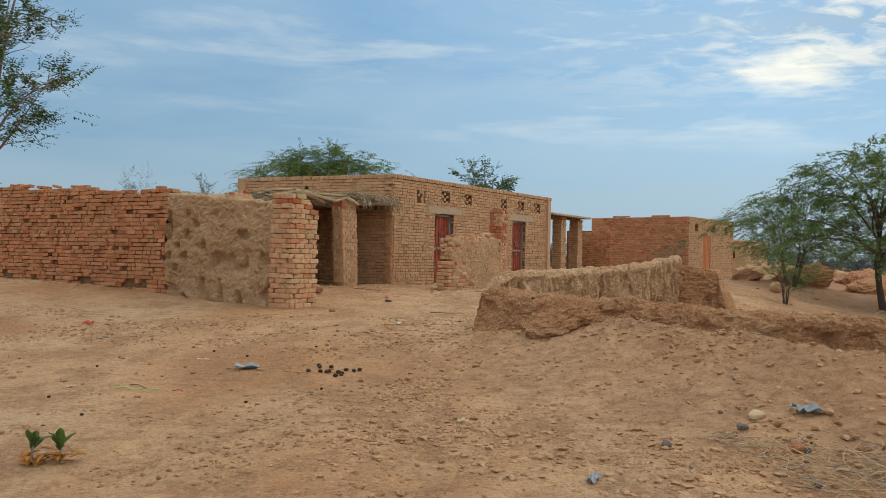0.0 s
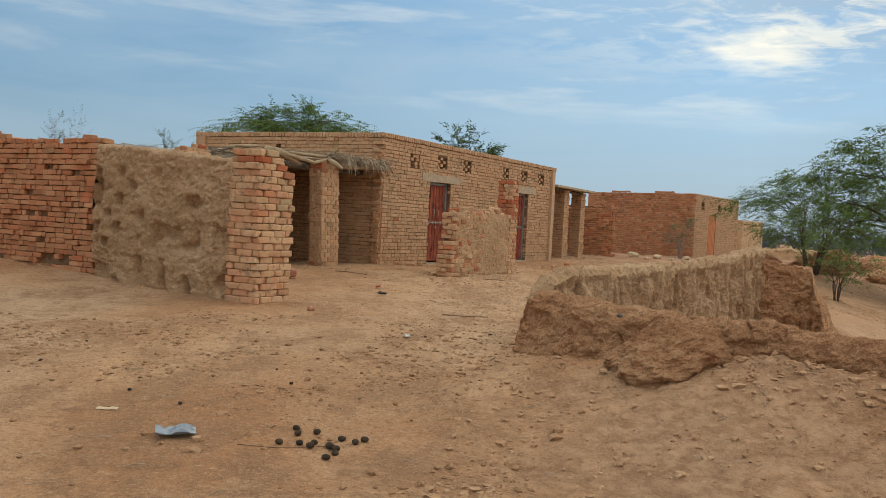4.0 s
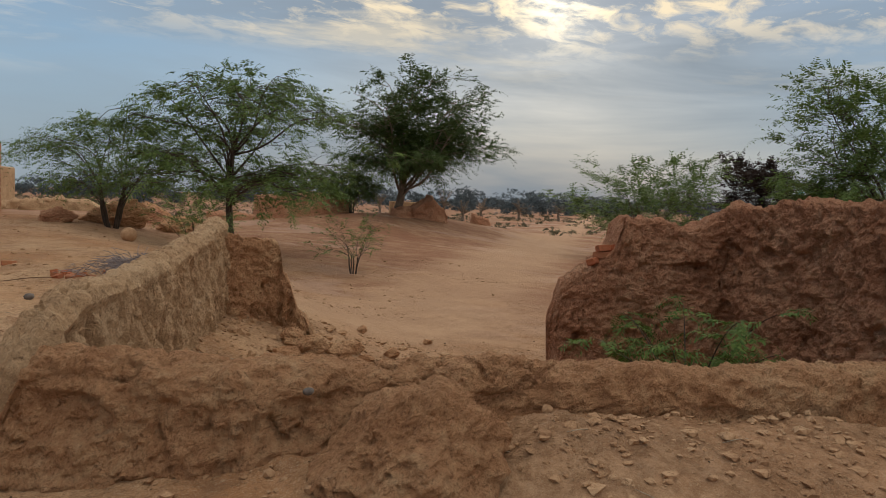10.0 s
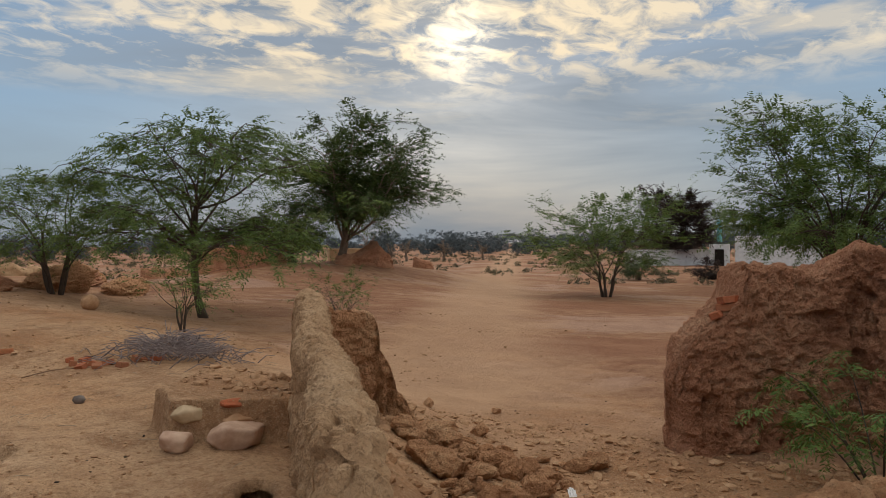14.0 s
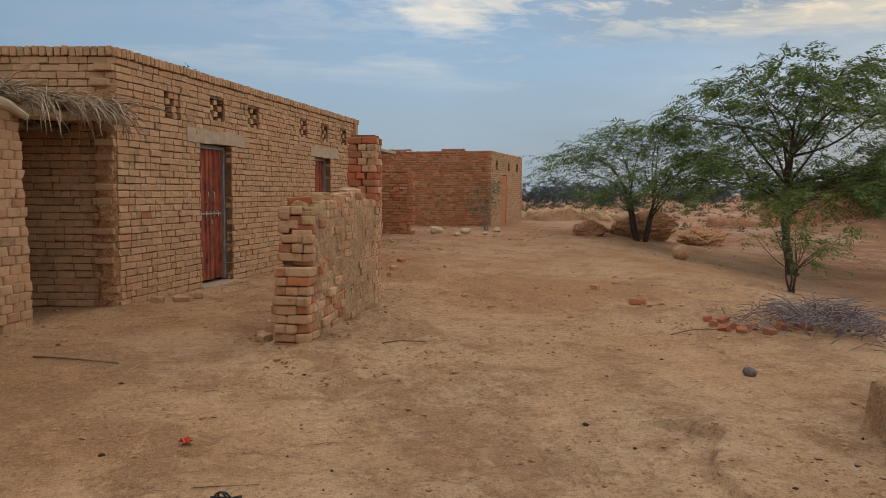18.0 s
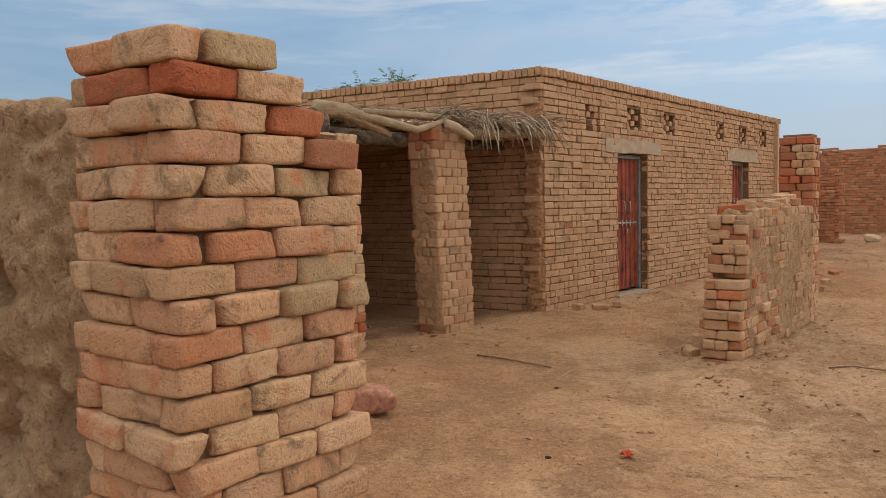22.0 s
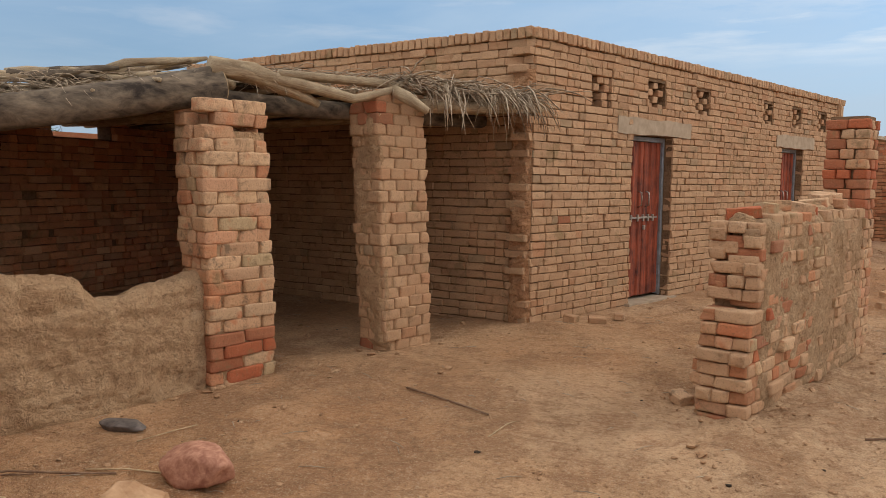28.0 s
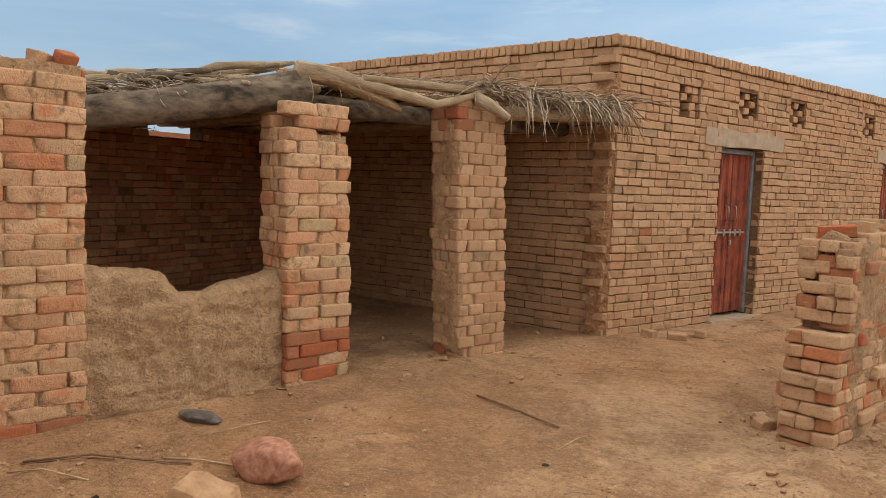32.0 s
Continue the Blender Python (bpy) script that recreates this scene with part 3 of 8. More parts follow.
def brick_mesh(lx, ly, lz, seed, name="brick"):
    """A hand-made brick with worn, uneven edges, centred on its base."""
    r = random.Random(seed)
    bm = bmesh.new()
    bmesh.ops.create_cube(bm, size=1)
    bmesh.ops.scale(bm, vec=(lx, ly, lz), verts=bm.verts)
    for v in bm.verts:
        v.co += Vector((r.uniform(-1, 1) * 0.008, r.uniform(-1, 1) * 0.008, r.uniform(-1, 1) * 0.0035))
    bmesh.ops.bevel(bm, geom=bm.edges, offset=r.uniform(0.005, 0.011), segments=1, affect="EDGES", profile=0.5)
    for v in bm.verts:
        v.co += Vector((r.uniform(-1, 1), r.uniform(-1, 1), r.uniform(-1, 1))) * 0.0035
    bmesh.ops.triangulate(bm, faces=[f for f in bm.faces if len(f.verts) > 4])
    me = bpy.data.meshes.new(name)
    bm.to_mesh(me)
    bm.free()
    me.polygons.foreach_set("use_smooth", [False] * len(me.polygons))
    return me


PITCH = 0.089
BL, BW, BH = 0.228, 0.112, 0.079
KINDS = {"stretcher": (BL, BW, BH), "header": (BW, 0.20, BH), "edge": (BH, 0.20, BW), "half": (BL * 0.5, BW, BH), "q": (BW, BW, BH)}
VARIANTS = {}


def worn_brick_mesh(lx, ly, lz, seed, name="brick"):
    """A moulded brick with round arrises, dents and a knocked-off corner, for walls seen from near by."""
    r = random.Random(seed)
    bm = bmesh.new()
    bmesh.ops.create_cube(bm, size=2)
    bmesh.ops.subdivide_edges(bm, edges=bm.edges, cuts=4, use_grid_fill=True)
    half = np.array([lx * 1.03, ly, lz * 1.05]) / 2
    co = np.array([v.co[:] for v in bm.verts])
    co = np.sign(co) * np.abs(co) ** 0.62 * half
    rad = r.uniform(0.006, 0.012)
    inner = np.clip(co, -(half - rad), half - rad)
    out = co - inner
    ln = np.linalg.norm(out, axis=1, keepdims=True)
    co = inner + out / np.maximum(ln, 1e-6) * np.minimum(ln, rad)
    o = seed * 7.7
    n1 = np.stack([fbm(co[:, 0] / 0.09 + o + 31 * k, co[:, 1] / 0.09, co[:, 2] / 0.06, 2) - 0.5 for k in range(3)], 1)
    co = co + n1 * np.array([0.018, 0.016, 0.008])
    for k in range(3):
        c = np.array([r.choice((-1, 1)) * half[0], r.choice((-1, 1)) * half[1], r.choice((-1, 1)) * half[2]])
        w = np.exp(-(np.linalg.norm(co - c, axis=1) / r.uniform(0.03, 0.06)) ** 2)
        co = co - w[:, None] * c / np.linalg.norm(c) * r.uniform(0.004, 0.016)
    co = co + (np.random.RandomState(seed).rand(len(co), 3) - 0.5) * 0.0028
    for v, c in zip(bm.verts, co):
        v.co = c
    me = bpy.data.meshes.new(name)
    bm.to_mesh(me)
    bm.free()
    me.polygons.foreach_set("use_smooth", [True] * len(me.polygons))
    return me


def variants(kind, mat, worn=False):
    key = (kind, mat.name, worn)
    if key not in VARIANTS:
        VARIANTS[key] = []
        for i in range(7):
            me = (worn_brick_mesh if worn else brick_mesh)(*KINDS[kind], seed=i * 37 + len(kind))
            me.materials.append(mat)
            VARIANTS[key].append(me)
    return VARIANTS[key]


ARRAYS = {}


def mesh_arrays(me):
    if me.name not in ARRAYS:
        co = np.empty(len(me.vertices) * 3)
        me.vertices.foreach_get("co", co)
        ARRAYS[me.name] = (co.reshape(-1, 3), [tuple(p.vertices) for p in me.polygons])
    return ARRAYS[me.name]


def lay(bricks, parent, limit=0, near=None, name="brick"):
    """bricks: (mesh, matrix). The ones nearest to a stretch of the plan become parts, the others one joined mesh."""
    if near is not None and limit:
        bricks = sorted(bricks, key=lambda b: (b[1].translation.xy - Vector(near)).length)
    for me, m in bricks[:limit]:
        part(name, me, None, parent, m=m)
    rest = bricks[limit:]
    if rest:
        vs, fs, off = [], [], 0
        for me, m in rest:
            co, faces = mesh_arrays(me)
            mm = np.array(m)
            vs.append(co @ mm[:3, :3].T + mm[:3, 3])
            fs.extend(tuple(i + off for i in f) for f in faces)
            off += len(co)
        me = mesh_np("brickwork", np.concatenate(vs), fs, rest[0][0].materials[0])
        tagged(part("brickwork", me, None, parent), kind="stuff")


def bond(p, d, length, z0, top_fn, mat, seed, depth_out=0.0, holes=(), loose=0.5, missing=0.0, odd=None, side=1, pitch=PITCH, kinds=("stretcher", "header"), worn=False):
    """The bricks of one face of a wall. p: ground point where u = 0, d: direction, the face looks to the right of d when side is 1."""
    r = random.Random(seed)
    d = Vector((d[0], d[1])).normalized()
    nrm = Vector((d.y, -d.x)) * side
    ang = math.atan2(d.y, d.x)
    out = []
    i = 0
    zmax = max(top_fn(u) for u in np.linspace(0, length, 40))
    while z0 + i * pitch < zmax - 0.02:
        zc = z0 + (i + 0.5) * pitch
        u = (0.0 if i % 2 == 0 else -0.115) + r.uniform(-0.02, 0.02)
        while u < length - 0.03:
            heads = r.random() < (0.35 if i % 2 == 0 else 0.55)
            kind = kinds[1] if heads else kinds[0]
            size = KINDS[kind]
            w = size[0]
            u0, u1 = u, u + w
            u = u1 + r.uniform(0.000, 0.006)
            cu = (u0 + u1) / 2
            sx = 1.0
            if u0 < 0 or u1 > length:
                a, c = max(u0, 0.0), min(u1, length)
                if c - a < 0.035:
                    continue
                sx, cu = (c - a) / w, (a + c) / 2
            if zc > top_fn(cu) - 0.02 or r.random() < missing:
                continue
            a, c, drop = cu - w * sx / 2, cu + w * sx / 2, False
            for h in holes:
                if h[2] < zc < h[3] and a < h[1] and c > h[0]:
                    if a < h[0] - 0.03:
                        c = h[0]
                    elif c > h[1] + 0.03:
                        a = h[1]
                    else:
                        drop = True
            if drop or c - a < 0.03:
                continue
            sx, cu = (c - a) / w, (a + c) / 2
            m_use = mat
            if odd:
                for o_mat, o_fn in odd:
                    if o_fn(cu, zc, r):
                        m_use = o_mat
            me = variants(kind, m_use, worn)[r.randrange(7)]
            dep = size[1] / 2 - depth_out - r.uniform(-1, 1) * 0.008 * loose - (0.02 * loose if r.random() < 0.06 else 0)
            pos = Vector((p[0], p[1])) + d * cu - nrm * dep
            flip = r.choice((0, math.pi))
            m = Matrix.Translation((pos.x, pos.y, zc + r.uniform(-1, 1) * 0.003)) @ Euler((r.uniform(-1, 1) * 0.02 * loose, r.uniform(-1, 1) * 0.014 * loose, ang + flip + r.uniform(-1, 1) * 0.03 * loose)).to_matrix().to_4x4() @ Matrix.Diagonal((sx * r.uniform(0.99, 1.01), 1, r.uniform(0.96, 1.05), 1))
            out.append((me, m))
        i += 1
    return out


def core_bm(p, d, length, z0, z1, thick, inset, holes=(), side=1):
    """The solid middle of a wall, with its openings cut right through."""
    d = Vector((d[0], d[1])).normalized()
    nrm = Vector((d.y, -d.x)) * side
    us = sorted({0.0 + inset, length - inset, *[h[0] for h in holes], *[h[1] for h in holes]})
    zs = sorted({z0, z1, *[h[2] for h in holes], *[h[3] for h in holes]})
    us = [u for u in us if inset <= u <= length - inset]
    zs = [z for z in zs if z0 <= z <= z1]
    bm = bmesh.new()
    keep = lambda i, j: 0 <= i < len(us) - 1 and 0 <= j < len(zs) - 1 and not any(h[0] < (us[i] + us[i + 1]) / 2 < h[1] and h[2] < (zs[j] + zs[j + 1]) / 2 < h[3] for h in holes)
    cache = {}

    def vert(i, j, k):
        if (i, j, k) not in cache:
            q = Vector((p[0], p[1])) + d * us[i] - nrm * (inset if k == 0 else thick - inset)
            cache[(i, j, k)] = bm.verts.new((q.x, q.y, zs[j]))
        return cache[(i, j, k)]

    for i in range(len(us) - 1):
        for j in range(len(zs) - 1):
            if not keep(i, j):
                continue
            for k in (0, 1):
                bm.faces.new([vert(i, j, k), vert(i + 1, j, k), vert(i + 1, j + 1, k), vert(i, j + 1, k)])
            for (di, dj, a, b2) in ((-1, 0, (i, j), (i, j + 1)), (1, 0, (i + 1, j), (i + 1, j + 1)), (0, -1, (i, j), (i + 1, j)), (0, 1, (i, j + 1), (i + 1, j + 1))):
                if not keep(i + di, j + dj):
                    bm.faces.new([vert(*a, 0), vert(*b2, 0), vert(*b2, 1), vert(*a, 1)])
    bmesh.ops.recalc_face_normals(bm, faces=bm.faces)
    return bm


def mud_wall(name, path, tops, bases, halves, mat, parent, label="", seed=0, step=0.05, lump=0.05, flare=0.10, crack=0.0, round_top=0.10, top_lump=0.06, ends=0.06, pocket=0.0, grain=1.0, crisp=False, flute=0.0):
    """A worn mud wall along a path: tops, bases (z) and halves (half thickness) at the path's points."""
    pts = [Vector(q) for q in path]
    seg = [0.0]
    for a, b2 in zip(pts, pts[1:]):
        seg.append(seg[-1] + (b2 - a).length)
    total = seg[-1]
    nu = max(6, int(total / step))
    us = np.linspace(0, total, nu)
    X, Y = (np.interp(us, seg, [q[k] for q in pts]) for k in (0, 1))
    k = max(1, int(0.3 / step))
    pad = lambda a: np.convolve(np.pad(a, k, mode="reflect", reflect_type="odd"), np.ones(2 * k + 1) / (2 * k + 1), "valid")
    if len(pts) > 2:
        X, Y = pad(X), pad(Y)
    T, B, H = (np.interp(us, seg, v) for v in (tops, bases, halves))
    T = T + top_lump * 2 * (fbm(us / 0.4, seed, 3.3, 5, 0.72) - 0.5)
    tx, ty = np.gradient(X), np.gradient(Y)
    ln = np.hypot(tx, ty)
    nx, ny = ty / ln, -tx / ln
    hmax = float(np.max(T - B)) + 0.3
    nside = max(5, int(hmax / step))
    ntop = max(4, int(2 * max(halves) / step))
    prof = [(1.0, v) for v in np.linspace(0, 1, nside)] + [(s, 1.0) for s in np.linspace(1, -1, ntop)[1:-1]] + [(-1.0, v) for v in np.linspace(1, 0, nside)]
    S = np.array([q[0] for q in prof])[None, :]
    V = np.array([q[1] for q in prof])[None, :]
    Tn, Bn, Hn = T[:, None], B[:, None] - 0.25, H[:, None]
    endf = np.minimum(us, total - us)[:, None]
    er = np.sqrt(np.clip(1 - (1 - np.clip(endf / np.maximum(Hn, 1e-3) * 1.2, 0, 1)) ** 2, 0.0, 1))
    zz = Bn + (Tn - Bn) * V
    zz = np.where(np.abs(S) < 1, zz - round_top * (np.abs(S) ** 3), zz - round_top * (V ** 8))
    width = Hn * (1 + flare / np.maximum(Hn, 0.05) * (1 - V) ** 2) * (0.25 + 0.75 * er) * (1 - 0.18 * V ** 6)
    off = S * width
    px = X[:, None] + nx[:, None] * off
    py = Y[:, None] + ny[:, None] * off
    n1 = fbm(px / 0.42, py / 0.42, zz / (0.42 * grain) + seed, 4, 0.55) - 0.5
    n2 = fbm(px / 0.13, py / 0.13, zz / (0.11 * grain) + seed, 4, 0.68) - 0.5
    ridge = 0.5 - np.abs(fbm(px / 0.21 + 7, py / 0.21, zz / (0.13 * grain) + seed, 3, 0.55) - 0.5) * 4
    disp = lump * (1.7 if crisp else 2.4) * n1 + lump * (3.6 if crisp else 2.2) * n2 + lump * 0.8 * np.clip(ridge, -1, 0.5)
    if pocket:
        disp = disp - pocket * smooth(0.56, 0.70, vnoise(px / 0.26 + 3, py / 0.26, zz / 0.22 + seed)) * smooth(0.95, 0.8, V)
    if crack:
        c = np.abs(fbm(px / 0.20, py / 0.20, zz / (0.9 * grain) + seed * 2, 3) - 0.5)
        disp = disp - crack * smooth(0.045, 0.0, c) * smooth(0.42, 0.55, vnoise(px / 0.6, py / 0.6, zz / 0.5 + 2))
    if flute:
        # runnels that the rain has cut down the face
        run = fbm(us[:, None] / 0.075 + 0.8 * fbm(us[:, None] / 0.2, zz / 0.25, seed, 2), zz / 0.75 + S * 2.3, seed * 3.0, 3, 0.6)
        tear = smooth(0.58, 0.66, vnoise(us[:, None] / 0.10 + 5, zz / 0.45 + S, seed + 9.0))
        disp = disp - (flute * smooth(0.56, 0.40, run) + 2.2 * flute * tear * smooth(0.45, 0.62, run)) * smooth(1.0, 0.92, V) * (S > 0.5)
    sgn = np.where(np.abs(S) < 1, S, np.sign(S))
    px = px + nx[:, None] * disp * sgn
    py = py + ny[:, None] * disp * sgn
    endpush = ends * 2 * n1 * smooth(0.25, 0.0, endf)
    px = px + (tx / ln)[:, None] * endpush
    py = py + (ty / ln)[:, None] * endpush
    zz = zz + np.where(V > 0.95, disp * 0.8, 0)
    verts = np.stack([px, py, zz], -1).reshape(-1, 3)
    faces = grid_faces(nu, len(prof))
    nv = len(prof)
    faces.append(tuple(range(nv)))
    faces.append(tuple((nu - 1) * nv + j for j in range(nv - 1, -1, -1)))
    me = mesh_np(name, verts, faces, mat, smooth_faces=not crisp)
    return part(name, me, None, parent, label)


def lump_mesh(name, rx, ry, rz, seed, mat, rough=0.18, sub=3, chunk=0.0, scale=1.0, crag=0.5, facets=0, crisp=False):
    """A stone or clod: a ball cut by a few planes and pushed about by noise."""
    bm = bmesh.new()
    bmesh.ops.create_icosphere(bm, subdivisions=sub, radius=1)
    co = np.array([v.co[:] for v in bm.verts])
    n = fbm(co[:, 0] * 1.3 * scale + seed * 3.1, co[:, 1] * 1.3 * scale, co[:, 2] * 1.3 * scale, 3) - 0.5
    n2 = fbm(co[:, 0] * 4 * scale + seed, co[:, 1] * 4 * scale, co[:, 2] * 5 * scale + 5, 4, 0.65) - 0.5
    if chunk:
        q = np.sign(co) * np.abs(co) ** (1 - chunk)
        co = q / np.maximum(np.linalg.norm(q, axis=1, keepdims=True), 1e-6) * (1 - 0.3 * chunk + 0.3 * chunk * np.max(np.abs(q), axis=1, keepdims=True))
    if facets:
        fr = np.random.RandomState(seed + 900)
        pl = fr.normal(0, 1, (facets, 3))
        pl /= np.linalg.norm(pl, axis=1, keepdims=True)
        h = fr.uniform(0.70, 0.96, facets)
        unit = co / np.linalg.norm(co, axis=1, keepdims=True)
        cut = h[None, :] / np.maximum(unit @ pl.T, 1e-3)
        soft = -np.log(np.exp(-60 * np.minimum(cut, 1.3)).sum(1) + math.exp(-60 * 1.15)) / 60
        co = unit * soft[:, None]
    co = co * (1 + rough * 2.2 * n + rough * crag * n2)[:, None] * np.array([rx, ry, rz])
    for v, c in zip(bm.verts, co):
        v.co = c
    me = bpy.data.meshes.new(name)
    bm.to_mesh(me)
    bm.free()
    me.polygons.foreach_set("use_smooth", [not crisp] * len(me.polygons))
    me.materials.append(mat)
    return me


def tube(points, radii, sides=7, wob=0.0, seed=0):
    """Verts, faces and uv of a tapered tube along points."""
    pts = np.array(points, float)
    n = len(pts)
    tan = np.gradient(pts, axis=0)
    tan /= np.maximum(np.linalg.norm(tan, axis=1, keepdims=True), 1e-9)
    ref = np.array([0.13, 0.31, 0.94]) if abs(tan[0, 2]) < 0.9 else np.array([0.9, 0.3, 0.1])
    vs, uv = [], []
    length = 0
    for i in range(n):
        a = np.cross(tan[i], ref)
        a /= max(np.linalg.norm(a), 1e-9)
        b2 = np.cross(tan[i], a)
        if i:
            length += np.linalg.norm(pts[i] - pts[i - 1])
        for k in range(sides):
            th = 2 * math.pi * k / sides
            rr = radii[i] * (1 + wob * (TABLE[(seed * 131 + i * 17 + k * 5) & 65535] - 0.5))
            vs.append(pts[i] + (a * math.cos(th) + b2 * math.sin(th)) * rr)
            uv.append((length, k / sides))
    fs = []
    for i in range(n - 1):
        for k in range(sides):
            fs.append((i * sides + k, i * sides + (k + 1) % sides, (i + 1) * sides + (k + 1) % sides, (i + 1) * sides + k))
    fs.append(tuple(range(sides - 1, -1, -1)))
    fs.append(tuple((n - 1) * sides + k for k in range(sides)))
    return vs, fs, uv


def join_tubes(name, tubes, mat):
    V, F, U, off = [], [], [], 0
    for vs, fs, uv in tubes:
        V.extend(vs)
        U.extend(uv)
        F.extend(tuple(i + off for i in f) for f in fs)
        off += len(vs)
    return mesh_np(name, V, F, mat, U, True)


def wander(r, a, b2, n, amp):
    a, b2 = np.array(a, float), np.array(b2, float)
    L = np.linalg.norm(b2 - a)
    out = []
    k1, k2 = [np.array([r.uniform(-1, 1) for _ in range(3)]) * amp * L for _ in range(2)]
    for i in range(n):
        t = i / (n - 1)
        out.append(a + (b2 - a) * t + k1 * math.sin(math.pi * t) + k2 * math.sin(2 * math.pi * t) * 0.6)
    return out


def leaves_mesh(name, centres, r, size, per, mat, spread=0.28, flat=0.5, droop=0.2, twig=True):
    """Feathery sprays: each has a thin stalk with pairs of narrow leaflets."""
    V, F, off = [], [], 0
    C = np.array(centres)
    n = len(C) * per
    base = np.repeat(C, per, axis=0) + np.stack([r.normal(0, spread, n), r.normal(0, spread, n), r.normal(0, spread * flat, n)], 1)
    az = r.uniform(0, 2 * math.pi, n)
    el = r.normal(-droop, 0.45, n)
    d = np.stack([np.cos(az) * np.cos(el), np.sin(az) * np.cos(el), np.sin(el)], 1)
    up = r.normal(0, 1, (n, 3))
    s = np.cross(d, up)
    s /= np.maximum(np.linalg.norm(s, axis=1, keepdims=True), 1e-6)
    ln = size * r.uniform(0.6, 1.4, n)[:, None]
    w = ln * 0.34
    pairs = 3
    verts = []
    for k in range(pairs):
        t0 = (k + 0.15) / pairs
        for sg in (-1, 1):
            root = base + d * ln * t0
            tip = root + (s * sg * 0.42 + d * 0.30) * ln * (0.75 - 0.1 * k)
            side = d * w * 0.55
            verts.append(np.stack([root - side * 0.4, tip - side * 0.2, tip + side * 0.6, root + side * 0.6], 1))
    A = np.stack(verts, 1).reshape(-1, 3)
    F = np.arange(len(A)).reshape(-1, 4).tolist()
    return mesh_np(name, A, [tuple(f) for f in F], mat)


def fronds_mesh(name, starts, dirs, r, length, leaf, n, mat, droop=0.45, wide=0.36):
    """Drooping twigs with narrow leaflets set in pairs along them."""
    P, D = np.array(starts, float), np.array(dirs, float)
    D = D / np.maximum(np.linalg.norm(D, axis=1, keepdims=True), 1e-6)
    m = len(P)
    D = D + np.stack([r.normal(0, 0.28, m), r.normal(0, 0.28, m), r.normal(0.08, 0.22, m)], 1)
    D /= np.maximum(np.linalg.norm(D, axis=1, keepdims=True), 1e-6)
    side = np.cross(D, np.array([0, 0, 1.0])) + r.normal(0, 0.15, (m, 3))
    side /= np.maximum(np.linalg.norm(side, axis=1, keepdims=True), 1e-6)
    L = length * r.uniform(0.5, 1.35, m)
    fall = droop * r.uniform(0.4, 1.5, m)
    t = np.linspace(0.05, 1, n)[None, :]
    pts = P[:, None] + D[:, None] * (L[:, None] * t)[..., None]
    pts[..., 2] -= (fall * L)[:, None] * t ** 2
    tan = np.repeat(D[:, None], n, 1).copy()
    tan[..., 2] -= 2 * fall[:, None] * t
    tan /= np.linalg.norm(tan, axis=2, keepdims=True)
    quads = []
    for sg in (-1, 1):
        axis = side[:, None] * sg * 0.85 + tan * 0.55 + r.normal(0, 0.22, (m, n, 3))
        axis[..., 2] -= 0.25
        axis /= np.linalg.norm(axis, axis=2, keepdims=True)
        ll = (leaf * (1.1 - 0.4 * t) * r.uniform(0.65, 1.35, (m, n)))[..., None]
        half = tan * ll * wide * 0.5
        mid = pts + axis * ll * 0.45
        quads.append(np.stack([pts, mid + half, pts + axis * ll, mid - half], 2))
    A = np.stack(quads, 2).reshape(-1, 3)
    return mesh_np(name, A, [tuple(f) for f in np.arange(len(A)).reshape(-1, 4).tolist()], mat)


